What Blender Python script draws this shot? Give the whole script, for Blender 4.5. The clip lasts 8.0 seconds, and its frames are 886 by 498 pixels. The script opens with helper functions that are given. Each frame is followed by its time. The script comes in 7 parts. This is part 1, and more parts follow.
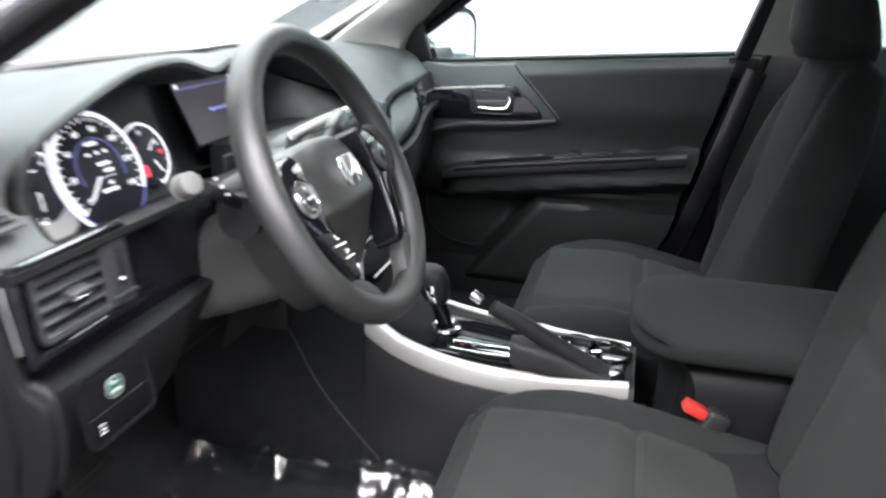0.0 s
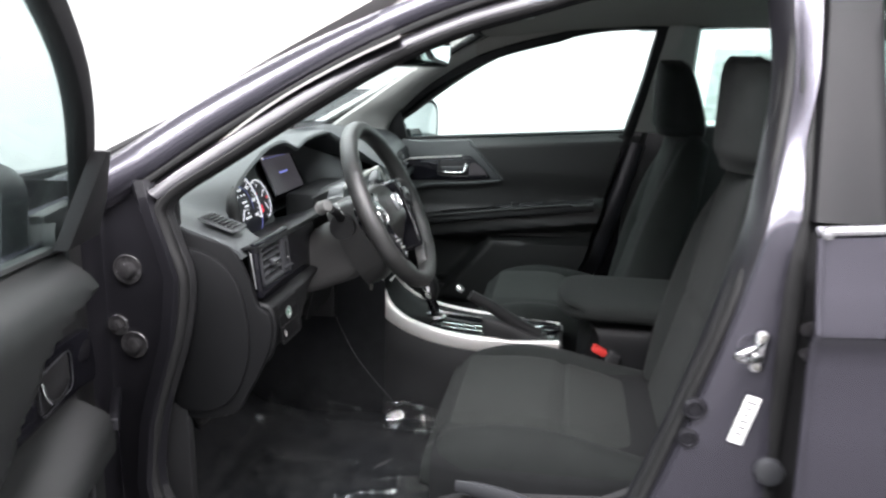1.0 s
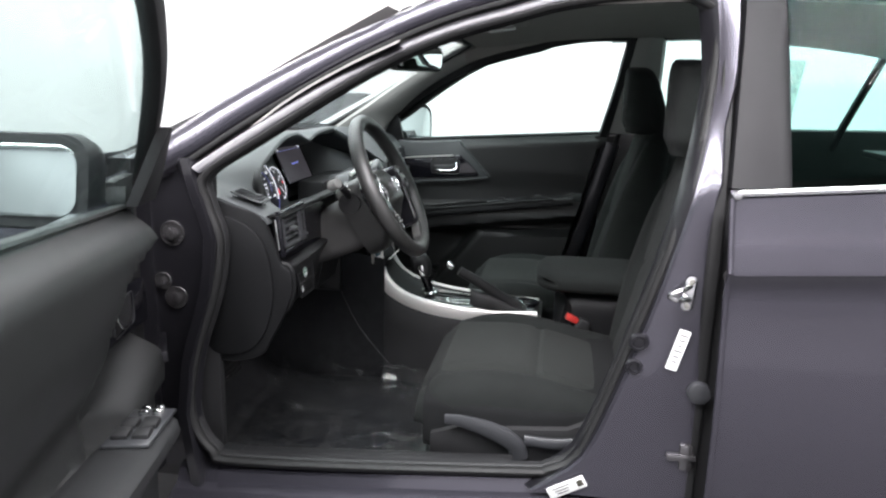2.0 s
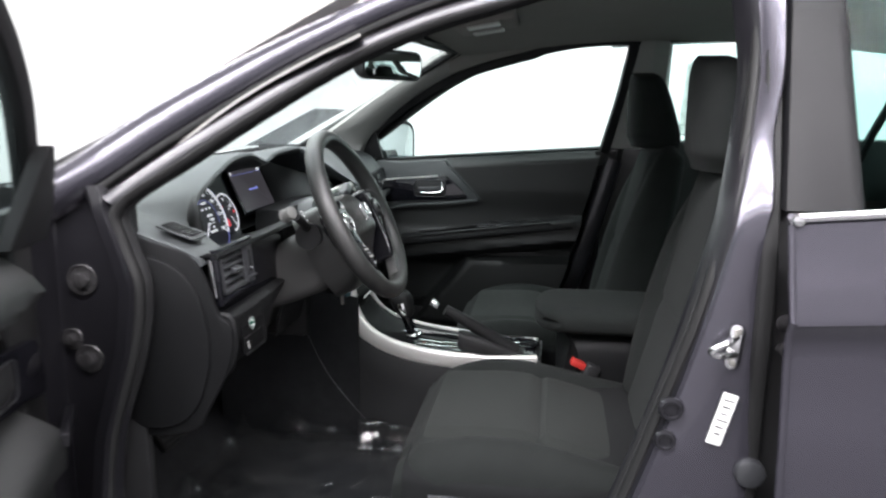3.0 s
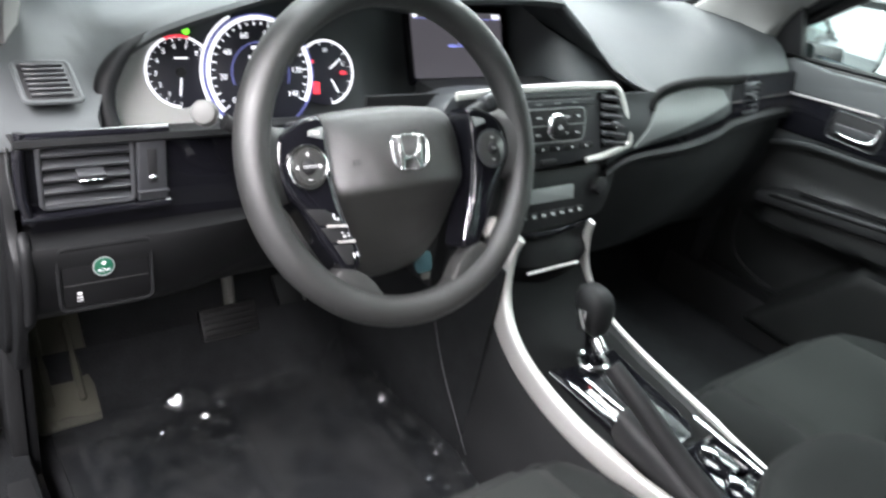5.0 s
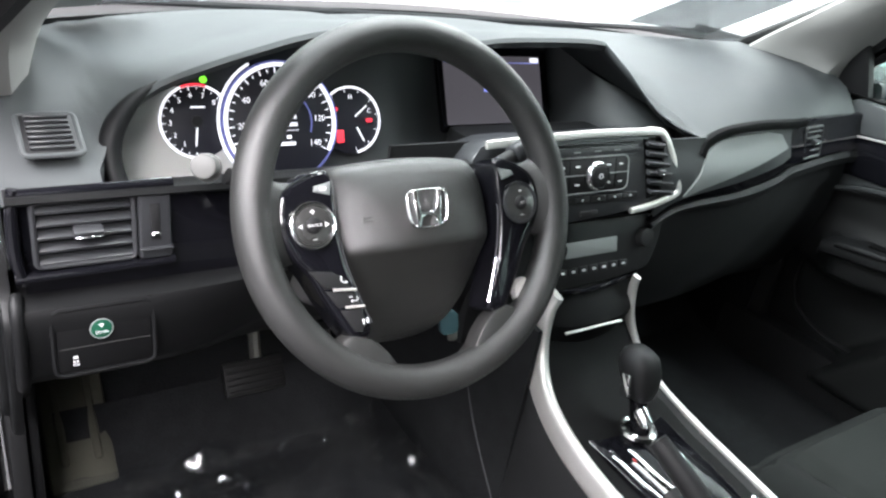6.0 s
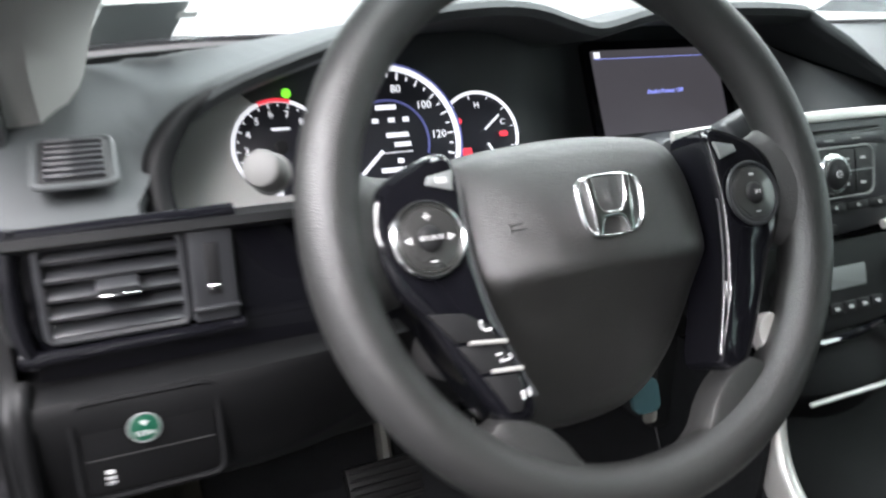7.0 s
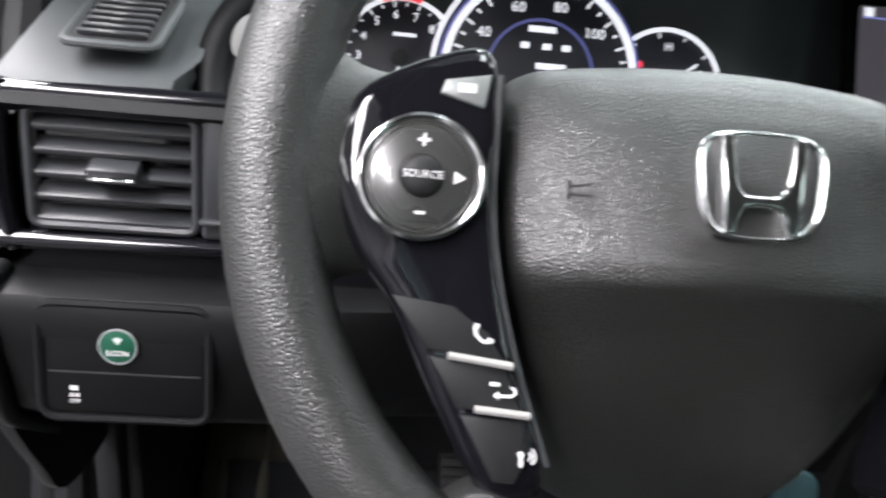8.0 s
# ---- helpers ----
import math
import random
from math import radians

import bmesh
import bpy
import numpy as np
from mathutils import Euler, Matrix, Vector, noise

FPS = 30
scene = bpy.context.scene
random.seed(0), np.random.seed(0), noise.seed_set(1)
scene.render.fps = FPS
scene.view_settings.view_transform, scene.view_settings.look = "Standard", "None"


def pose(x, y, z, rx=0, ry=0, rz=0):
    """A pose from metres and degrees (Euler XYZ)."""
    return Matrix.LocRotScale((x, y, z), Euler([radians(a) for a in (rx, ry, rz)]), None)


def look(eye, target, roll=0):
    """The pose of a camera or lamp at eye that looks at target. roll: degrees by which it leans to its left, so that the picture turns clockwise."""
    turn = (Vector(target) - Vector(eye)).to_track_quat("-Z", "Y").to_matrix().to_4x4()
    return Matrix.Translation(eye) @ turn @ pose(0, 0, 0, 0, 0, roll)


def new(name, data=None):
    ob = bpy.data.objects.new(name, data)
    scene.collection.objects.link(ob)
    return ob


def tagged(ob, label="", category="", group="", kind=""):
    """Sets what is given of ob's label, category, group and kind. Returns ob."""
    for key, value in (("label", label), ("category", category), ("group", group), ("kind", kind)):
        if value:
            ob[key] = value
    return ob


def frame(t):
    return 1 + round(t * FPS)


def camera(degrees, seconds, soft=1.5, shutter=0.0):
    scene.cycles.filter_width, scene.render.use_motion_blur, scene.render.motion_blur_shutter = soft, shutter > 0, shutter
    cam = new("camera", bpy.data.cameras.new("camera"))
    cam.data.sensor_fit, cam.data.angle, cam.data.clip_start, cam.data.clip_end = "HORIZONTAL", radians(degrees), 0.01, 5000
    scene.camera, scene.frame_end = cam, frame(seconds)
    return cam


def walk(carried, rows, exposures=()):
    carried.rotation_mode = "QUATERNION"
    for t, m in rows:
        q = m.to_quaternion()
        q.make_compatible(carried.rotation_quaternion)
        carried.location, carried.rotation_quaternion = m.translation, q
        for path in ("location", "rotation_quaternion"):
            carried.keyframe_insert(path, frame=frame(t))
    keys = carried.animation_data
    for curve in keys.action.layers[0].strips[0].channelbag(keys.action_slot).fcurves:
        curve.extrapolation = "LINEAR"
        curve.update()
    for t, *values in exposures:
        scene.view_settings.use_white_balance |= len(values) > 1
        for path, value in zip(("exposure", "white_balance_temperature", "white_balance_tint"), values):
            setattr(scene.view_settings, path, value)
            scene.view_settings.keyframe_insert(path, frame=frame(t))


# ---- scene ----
cam = camera(61.0, 8.0, 2.3, 0.45)
PATH = [
    (0, (0.307, -1.149, 1.06), (-0.159, 0.681, 0.402), 1.4),
    (0.2, (0.34, -1.295, 1.086), (-0.164, 0.539, 0.47), 0.6),
    (0.5, (0.345, -1.472, 1.103), (-0.108, 0.392, 0.538), 1.5),
    (0.8, (0.317, -1.685, 1.115), (-0.037, 0.217, 0.605), 1.2),
    (1, (0.326, -1.81, 1.128), (0.018, 0.109, 0.654), 1.3),
    (1.2, (0.338, -1.895, 1.13), (0.093, 0.04, 0.686), 3.4),
    (1.5, (0.37, -2.026, 1.108), (0.087, -0.088, 0.704), 2.6),
    (1.7, (0.382, -2.084, 1.1), (0.087, -0.155, 0.665), 2.1),
    (2.8, (0.347, -1.876, 1.086), (0.076, 0.065, 0.687), 0.1),
    (3, (0.357, -1.783, 1.069), (0.076, 0.16, 0.691), 0.4),
    (3.3, (0.405, -1.585, 1.026), (-0.124, 0.303, 0.63), 0.1),
    (3.5, (0.462, -1.463, 1.049), (-0.249, 0.331, 0.525), 0.9),
    (3.7, (0.514, -1.361, 1.062), (-0.322, 0.345, 0.437), 2.8),
    (4, (0.547, -1.203, 1.053), (-0.462, 0.377, 0.357), 2.5),
    (4.3, (0.568, -1.036, 1.088), (-0.55, 0.413, 0.281), 7.3),
    (4.5, (0.567, -0.956, 1.108), (-0.538, 0.478, 0.256), 7.3),
    (4.7, (0.57, -0.882, 1.122), (-0.633, 0.445, 0.23), 8.9),
    (5, (0.56, -0.807, 1.135), (-0.765, 0.365, 0.203), 11.3),
    (5.2, (0.543, -0.777, 1.14), (-0.855, 0.322, 0.225), 11.2),
    (6.3, (0.499, -0.738, 1.111), (-0.995, 0.301, 0.282), 7.1),
    (6.5, (0.454, -0.746, 1.072), (-1.113, 0.21, 0.279), 2.6),
    (6.7, (0.398, -0.725, 1.029), (-1.267, 0.126, 0.32), -1.9),
    (7, (0.335, -0.636, 0.985), (-1.38, 0.142, 0.31), 0.2),
    (7.5, (0.261, -0.513, 0.952), (-1.523, -0.005, 0.204), 7.3),
    (8, (0.23, -0.506, 0.933), (-1.603, -0.324, 0.152), 6.2),
]
walk(cam, [(t, look(eye, target, roll)) for t, eye, target, roll in PATH], [(0, 0.3), (0.5, 0.05), (1, -0.3), (1.5, -0.5), (3, -0.55), (3.5, -0.55), (4, -0.1), (4.5, 0.45), (5.2, 0.4), (6.5, 0.15), (7, 0.1), (7.5, 0.0), (8, -0.15)])

# ---- light ----
world = bpy.data.worlds.new("studio")
scene.world = world
world.use_nodes = True
world.node_tree.nodes["Background"].inputs["Color"].default_value = (1, 1, 1, 1)
world.node_tree.nodes["Background"].inputs["Strength"].default_value = 0.02
scene.view_settings.exposure = 0.0
for x, y, length, watts in ((0, -4.1, 9.0, 240), (-1.7, -3.0, 5.6, 400), (0.9, -2.1, 7.0, 700), (0, 0.3, 9.0, 320), (0, 1.8, 9.0, 340), (0, 3.3, 9.0, 300)):
    tubes = bpy.data.lights.new("ceiling_lamp", "AREA")
    tubes.shape, tubes.size, tubes.size_y, tubes.energy, tubes.color = "RECTANGLE", length, 0.45, watts, (1.0, 0.972, 1.01)
    lamp = new("ceiling_lamp", tubes)
    lamp.matrix_basis = pose(x, y, 3.36)

# ---- build ----
# The car's axes: x to its rear, y to its right side, z up; the ground is z = 0.


# ---------------------------------------------------------------- helpers
def V(*p):
    return Vector(p)


def catmull(pts, per=6, closed=False):
    """A smooth line through the points."""
    pts = [Vector(p) for p in pts]
    n, out = len(pts), []
    for i in range(n if closed else n - 1):
        if closed:
            a, b, c, d = (pts[(i + k) % n] for k in (-1, 0, 1, 2))
        else:
            b, c = pts[i], pts[i + 1]
            a = pts[i - 1] if i else b * 2 - c
            d = pts[i + 2] if i + 2 < n else c * 2 - b
        for k in range(per):
            t = k / per
            out.append(0.5 * (2 * b + (c - a) * t + (2 * a - 5 * b + 4 * c - d) * t * t + (3 * b - a - 3 * c + d) * t ** 3))
    if not closed:
        out.append(pts[-1])
    return out


def lerp_table(table, key):
    """Linear interpolation in rows of (key, values...)."""
    if key <= table[0][0]:
        return table[0][1:]
    for a, b in zip(table, table[1:]):
        if key <= b[0]:
            f = (key - a[0]) / (b[0] - a[0])
            return tuple(p + (q - p) * f for p, q in zip(a[1:], b[1:]))
    return table[-1][1:]


def smooth(t):
    t = min(1.0, max(0.0, t))
    return t * t * (3 - 2 * t)


def loft(rows, ring=False, caps=False, close=False):
    """Faces between rows of points; ring closes each row, close joins the last row to the first, caps fills the ends."""
    bm = bmesh.new()
    grid = [[bm.verts.new(p) for p in row] for row in rows]
    n = len(rows[0])
    for i in range(len(rows) if close else len(rows) - 1):
        a, b = grid[i], grid[(i + 1) % len(rows)]
        for j in range(n if ring else n - 1):
            k = (j + 1) % n
            bm.faces.new((a[j], a[k], b[k], b[j]))
    if caps:
        bm.faces.new(list(reversed(grid[0])))
        bm.faces.new(grid[-1])
    bmesh.ops.recalc_face_normals(bm, faces=bm.faces)
    return bm


def slab(rows, thick, flip=1):
    """A sheet of points made solid: thickness laid to one side."""
    bm = loft(rows)
    bm.normal_update()
    geom = bm.faces[:]
    bmesh.ops.solidify(bm, geom=geom, thickness=thick * flip)
    bmesh.ops.recalc_face_normals(bm, faces=bm.faces)
    return bm


def oval(a, b, n=12, power=2.0):
    out = []
    for i in range(n):
        t = 2 * math.pi * i / n
        c, s = math.cos(t), math.sin(t)
        out.append((a * math.copysign(abs(c) ** (2 / power), c), b * math.copysign(abs(s) ** (2 / power), s)))
    return out


def sweep(path, prof, out=(0, -1, 0), close=False, caps=True, ring=True, scale=None):
    """A profile (a along out, b across) carried along a path."""
    path, rows = [Vector(p) for p in path], []
    n = len(path)
    for i, p in enumerate(path):
        if close:
            t = path[(i + 1) % n] - path[i - 1]
        else:
            t = path[min(i + 1, n - 1)] - path[max(i - 1, 0)]
        t.normalize()
        o = Vector(out(p) if callable(out) else out)
        o = (o - t * o.dot(t)).normalized()
        side = t.cross(o)
        k = scale(i / max(1, n - 1)) if scale else 1.0
        rows.append([p + o * a * k + side * b * k for a, b in prof])
    return loft(rows, ring=ring, caps=caps and not close and ring, close=close)


def tube(path, r, seg=10, close=False, rb=None, out=(0.13, -0.9, 0.41)):
    return sweep(path, oval(r, rb or r, seg), out=out, close=close)


def rbox(sx, sy, sz, r=0.004, seg=2, at=None):
    """A box with rounded edges, in the middle of its own axes."""
    bm = bmesh.new()
    bmesh.ops.create_cube(bm, size=1.0)
    bmesh.ops.scale(bm, vec=(sx, sy, sz), verts=bm.verts)
    if r:
        bmesh.ops.bevel(bm, geom=bm.edges[:], offset=min(r, 0.49 * min(sx, sy, sz)), segments=seg, profile=0.5, affect="EDGES")
    if at is not None:
        bm.transform(at if isinstance(at, Matrix) else Matrix.Translation(at))
    return bm


def plate(outline, depth, bevel=0.0015, at=None, seg=2):
    """A flat outline (x, y) with thickness: its face at z = 0, its back at -depth, the front edge rounded."""
    bm = bmesh.new()
    c = sum((Vector((*p, 0)) for p in outline), Vector()) / len(outline)
    rows = [[Vector((*p, -depth)) for p in outline], [Vector((*p, -bevel)) for p in outline]]
    n = len(outline)
    pts = [Vector((*p, 0)) for p in outline]
    area = sum(a.x * b.y - b.x * a.y for a, b in zip(pts, pts[1:] + pts[:1]))
    for k in range(1, seg + 1):
        t = math.pi / 2 * k / seg
        row = []
        for i, p in enumerate(pts):
            d1, d2 = (p - pts[i - 1]).normalized(), (pts[(i + 1) % n] - p).normalized()
            nrm = (d1 + d2).normalized() if (d1 + d2).length > 1e-6 else d1
            inn = Vector((-nrm.y, nrm.x, 0)) * (1 if area > 0 else -1)
            row.append(p + inn * bevel * (1 - math.cos(t)) + Vector((0, 0, -bevel * (1 - math.sin(t)))))
        rows.append(row)
    bm.free()
    bm = loft(rows, ring=True, caps=True)
    if at is not None:
        bm.transform(at)
    return bm


def disc(r, depth, n=32, bevel=0.001, at=None):
    return plate([(r * math.cos(2 * math.pi * i / n), r * math.sin(2 * math.pi * i / n)) for i in range(n)], depth, bevel, at)


def annulus(r0, r1, depth, n=48, a0=0.0, a1=360.0, at=None):
    """A flat ring, or part of one, with a square section."""
    rows = []
    whole = abs(a1 - a0) >= 359.9
    m = n if whole else n + 1
    for i in range(m):
        t = radians(a0 + (a1 - a0) * i / n)
        c, s = math.cos(t), math.sin(t)
        rows.append([V(r0 * c, r0 * s, -depth), V(r1 * c, r1 * s, -depth), V(r1 * c, r1 * s, 0), V(r0 * c, r0 * s, 0)])
    bm = loft(rows, ring=True, close=whole, caps=not whole)
    if at is not None:
        bm.transform(at)
    return bm


def torus(R, r, rb=None, n=48, m=12, at=None):
    rows = []
    for i in range(n):
        t = 2 * math.pi * i / n
        rows.append([V((R + a) * math.cos(t), (R + a) * math.sin(t), b) for a, b in oval(r, rb or r, m)])
    bm = loft(rows, ring=True, close=True)
    if at is not None:
        bm.transform(at)
    return bm


def rrect(w, h, r, n=4):
    """The outline of a rounded rectangle round the origin."""
    out = []
    for cx, cy, a in ((w / 2 - r, h / 2 - r, 0), (-w / 2 + r, h / 2 - r, 90), (-w / 2 + r, -h / 2 + r, 180), (w / 2 - r, -h / 2 + r, 270)):
        for k in range(n + 1):
            t = radians(a + 90 * k / n)
            out.append((cx + r * math.cos(t), cy + r * math.sin(t)))
    return out


def mirrored(bm, s):
    """The same mesh for the other side of the car (s = -1)."""
    if s < 0:
        bmesh.ops.scale(bm, vec=(1, -1, 1), verts=bm.verts)
        bmesh.ops.reverse_faces(bm, faces=bm.faces)
    return bm


def joined(*bms):
    out = bmesh.new()
    for bm in bms:
        me = bpy.data.meshes.new("join")
        bm.to_mesh(me)
        out.from_mesh(me)
        bpy.data.meshes.remove(me)
        bm.free()
    return out


def part(name, bm, material, parent=None, label="", angle=38):
    """Links a bmesh as one mesh object under a thing or a part."""
    me = bpy.data.meshes.new(name)
    bm.to_mesh(me)
    bm.free()
    me.materials.append(material)
    me.polygons.foreach_set("use_smooth", [True] * len(me.polygons))
    me.set_sharp_from_angle(angle=radians(angle))
    ob = new(name, me)
    if parent is not None:
        ob.parent = parent
    if label:
        ob["label"] = label
    return ob


def thing(name, label, category, at=None, group="", kind=""):
    ob = new(name)
    ob.empty_display_size = 0.05
    if at is not None:
        ob.matrix_basis = at
    return tagged(ob, label, category, group, kind)


def letters(text, size, material, parent, at, name="lettering", depth=0.0003):
    """Words in the built-in font as a mesh, in the middle of the pose."""
    cu = bpy.data.curves.new("letters", "FONT")
    cu.body, cu.size, cu.extrude, cu.align_x, cu.align_y = text, size, depth, "CENTER", "CENTER"
    cu.resolution_u = 2
    ob = bpy.data.objects.new("letters", cu)
    scene.collection.objects.link(ob)
    bpy.context.view_layer.update()
    me = bpy.data.meshes.new_from_object(ob.evaluated_get(bpy.context.evaluated_depsgraph_get()))
    bpy.data.objects.remove(ob)
    bpy.data.curves.remove(cu)
    me.name = name
    me.transform(at)
    me.materials.clear()
    me.materials.append(material)
    out = new(name, me)
    out.parent = parent
    return out


def basis(o, u, v):
    """A pose whose x runs along u and whose y runs as near v as can be."""
    u = Vector(u).normalized()
    v = Vector(v)
    v = (v - u * v.dot(u)).normalized()
    w = u.cross(v)
    m = Matrix((u, v, w)).transposed().to_4x4()
    m.translation = o
    return m


# ---------------------------------------------------------------- materials
def surface(name, colour, rough=0.5, metal=0.0, spread=0.12, grain=0.0, grain_size=0.002, blotch=0.08, coat=0.0, spec=0.5, sheen=0.0, weave=0.0, leather=0.0):
    """A painted, moulded, woven or metal surface: colour varied at two scales, with fine relief."""
    mat = bpy.data.materials.new(name)
    mat.use_nodes = True
    nt = mat.node_tree
    nodes, links = nt.nodes, nt.links
    b = nodes["Principled BSDF"]
    b.inputs["Roughness"].default_value, b.inputs["Metallic"].default_value = rough, metal
    b.inputs["Coat Weight"].default_value, b.inputs["Coat Roughness"].default_value = coat, 0.06
    b.inputs["Specular IOR Level"].default_value = spec
    b.inputs["Sheen Weight"].default_value = sheen
    co = nodes.new("ShaderNodeTexCoord")
    big = nodes.new("ShaderNodeTexNoise")
    big.inputs["Scale"].default_value, big.inputs["Detail"].default_value = 1 / max(blotch, 1e-3), 4
    links.new(co.outputs["Object"], big.inputs["Vector"])
    fine = nodes.new("ShaderNodeTexNoise")
    fine.inputs["Scale"].default_value, fine.inputs["Detail"].default_value = 1 / grain_size, 2
    links.new(co.outputs["Object"], fine.inputs["Vector"])
    both = nodes.new("ShaderNodeMix")
    both.inputs[0].default_value = 0.35
    links.new(big.outputs["Fac"], both.inputs[2])
    links.new(fine.outputs["Fac"], both.inputs[3])
    ramp = nodes.new("ShaderNodeMapRange")
    ramp.inputs["From Min"].default_value, ramp.inputs["From Max"].default_value = 0.25, 0.75
    ramp.inputs["To Min"].default_value, ramp.inputs["To Max"].default_value = 1 - spread, 1 + spread
    links.new(both.outputs[0], ramp.inputs["Value"])
    mul = nodes.new("ShaderNodeMix")
    mul.data_type, mul.blend_type = "RGBA", "MULTIPLY"
    mul.inputs[0].default_value = 1.0
    mul.inputs[6].default_value = (*colour, 1)
    links.new(ramp.outputs["Result"], mul.inputs[7])
    links.new(mul.outputs[2], b.inputs["Base Color"])
    rr = nodes.new("ShaderNodeMapRange")
    rr.inputs["To Min"].default_value, rr.inputs["To Max"].default_value = max(0.02, rough * 0.85), min(1.0, rough * 1.15)
    links.new(big.outputs["Fac"], rr.inputs["Value"])
    links.new(rr.outputs["Result"], b.inputs["Roughness"])
    height = None
    if grain:
        height = fine.outputs["Fac"]
    if leather:
        cell = nodes.new("ShaderNodeTexVoronoi")
        cell.feature = "DISTANCE_TO_EDGE"
        cell.inputs["Scale"].default_value = 1 / grain_size
        warp = nodes.new("ShaderNodeVectorMath")
        warp.operation = "MULTIPLY_ADD"
        warp.inputs[1].default_value = (grain_size * 0.3,) * 3
        links.new(fine.outputs["Color"], warp.inputs[0])
        links.new(co.outputs["Object"], warp.inputs[2])
        links.new(warp.outputs[0], cell.inputs["Vector"])
        edge = nodes.new("ShaderNodeMapRange")
        edge.inputs["From Max"].default_value = 0.35
        links.new(cell.outputs["Distance"], edge.inputs["Value"])
        height = edge.outputs["Result"]
    if weave:
        wv = nodes.new("ShaderNodeTexWave")
        wv.bands_direction = "Y"
        wv.inputs["Scale"].default_value, wv.inputs["Distortion"].default_value = 1 / weave, 1.5
        links.new(co.outputs["Object"], wv.inputs["Vector"])
        wx = nodes.new("ShaderNodeTexWave")
        wx.inputs["Scale"].default_value, wx.inputs["Distortion"].default_value = 1 / weave, 1.5
        links.new(co.outputs["Object"], wx.inputs["Vector"])
        add = nodes.new("ShaderNodeMath")
        links.new(wv.outputs["Fac"], add.inputs[0])
        links.new(wx.outputs["Fac"], add.inputs[1])
        height = add.outputs[0]
    if height is not None:
        bump = nodes.new("ShaderNodeBump")
        bump.inputs["Strength"].default_value = max(grain, leather, 0.25 if weave else 0)
        bump.inputs["Distance"].default_value = grain_size * 0.35
        links.new(height, bump.inputs["Height"])
        links.new(bump.outputs["Normal"], b.inputs["Normal"])
    return mat


def glowing(name, colour, strength):
    mat = bpy.data.materials.new(name)
    mat.use_nodes = True
    b = mat.node_tree.nodes["Principled BSDF"]
    b.inputs["Base Color"].default_value = (*[c * 0.5 for c in colour], 1)
    b.inputs["Roughness"].default_value = 0.4
    b.inputs["Emission Color"].default_value = (*colour, 1)
    b.inputs["Emission Strength"].default_value = strength
    return mat


def glazing(name, tint, gloss=0.06, haze=0.0, rough=0.01):
    """A thin pane: tinted see-through, with a mirror gloss that grows at a grazing view."""
    mat = bpy.data.materials.new(name)
    mat.use_nodes = True
    nodes, links = mat.node_tree.nodes, mat.node_tree.links
    nodes.remove(nodes["Principled BSDF"])
    clear, shine, mix, fres = nodes.new("ShaderNodeBsdfTransparent"), nodes.new("ShaderNodeBsdfGlossy"), nodes.new("ShaderNodeMixShader"), nodes.new("ShaderNodeLayerWeight")
    clear.inputs["Color"].default_value = (*tint, 1)
    shine.inputs["Roughness"].default_value = rough
    steep, scaled = nodes.new("ShaderNodeMath"), nodes.new("ShaderNodeMath")
    fres.inputs["Blend"].default_value = 0.5
    steep.operation, steep.inputs[1].default_value = "POWER", 4.5
    scaled.operation, scaled.inputs[1].default_value, scaled.inputs[2].default_value = "MULTIPLY_ADD", 0.75, gloss * 0.5
    links.new(fres.outputs["Facing"], steep.inputs[0])
    links.new(steep.outputs[0], scaled.inputs[0])
    links.new(scaled.outputs[0], mix.inputs[0])
    links.new(clear.outputs[0], mix.inputs[1])
    links.new(shine.outputs[0], mix.inputs[2])
    last = mix
    if haze:
        milk, veil, patch, amount = nodes.new("ShaderNodeBsdfDiffuse"), nodes.new("ShaderNodeMixShader"), nodes.new("ShaderNodeTexNoise"), nodes.new("ShaderNodeMapRange")
        milk.inputs["Color"].default_value = (0.75, 0.74, 0.7, 1)
        patch.inputs["Scale"].default_value, patch.inputs["Detail"].default_value, patch.inputs["Distortion"].default_value = 6, 4, 0.6
        amount.inputs["From Min"].default_value, amount.inputs["From Max"].default_value, amount.inputs["To Max"].default_value = 0.42, 0.75, haze
        links.new(patch.outputs["Fac"], amount.inputs["Value"])
        links.new(amount.outputs["Result"], veil.inputs[0])
        links.new(mix.outputs[0], veil.inputs[1])
        links.new(milk.outputs[0], veil.inputs[2])
        last = veil
    links.new(last.outputs[0], nodes["Material Output"].inputs["Surface"])
    return mat


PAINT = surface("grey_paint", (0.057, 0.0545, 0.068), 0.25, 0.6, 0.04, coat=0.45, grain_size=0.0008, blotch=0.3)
# Body paint darkened: the shade of jambs, flanges and edges sits in its colour.
PAINT_SHADED = surface("grey_paint_shaded", (0.0165, 0.016, 0.0195), 0.34, 0.45, 0.08, coat=0.4, grain_size=0.001, blotch=0.1)
WHEEL_SKIN = surface("wheel_urethane", (0.0175, 0.0175, 0.0168), 0.42, 0, 0.1, leather=0.34, grain_size=0.0016, spec=1.0)
PAD_SKIN = surface("airbag_cover", (0.0150, 0.0148, 0.0139), 0.38, 0, 0.1, leather=0.36, grain_size=0.0014, spec=1.0)
DASH_TOP = surface("dash_pad_soft", (0.046, 0.05, 0.0515), 0.55, 0, 0.12, grain=0.3, grain_size=0.0014, spec=0.4)
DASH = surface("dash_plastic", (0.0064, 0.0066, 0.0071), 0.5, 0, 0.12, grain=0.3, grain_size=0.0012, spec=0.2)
# Darker copy of the dash plastic; holds the shade under the dash.
KNEE_SHADED = surface("dash_plastic_shaded", (0.005, 0.0051, 0.0055), 0.5, 0, 0.15, grain=0.25, grain_size=0.0012, spec=0.22)
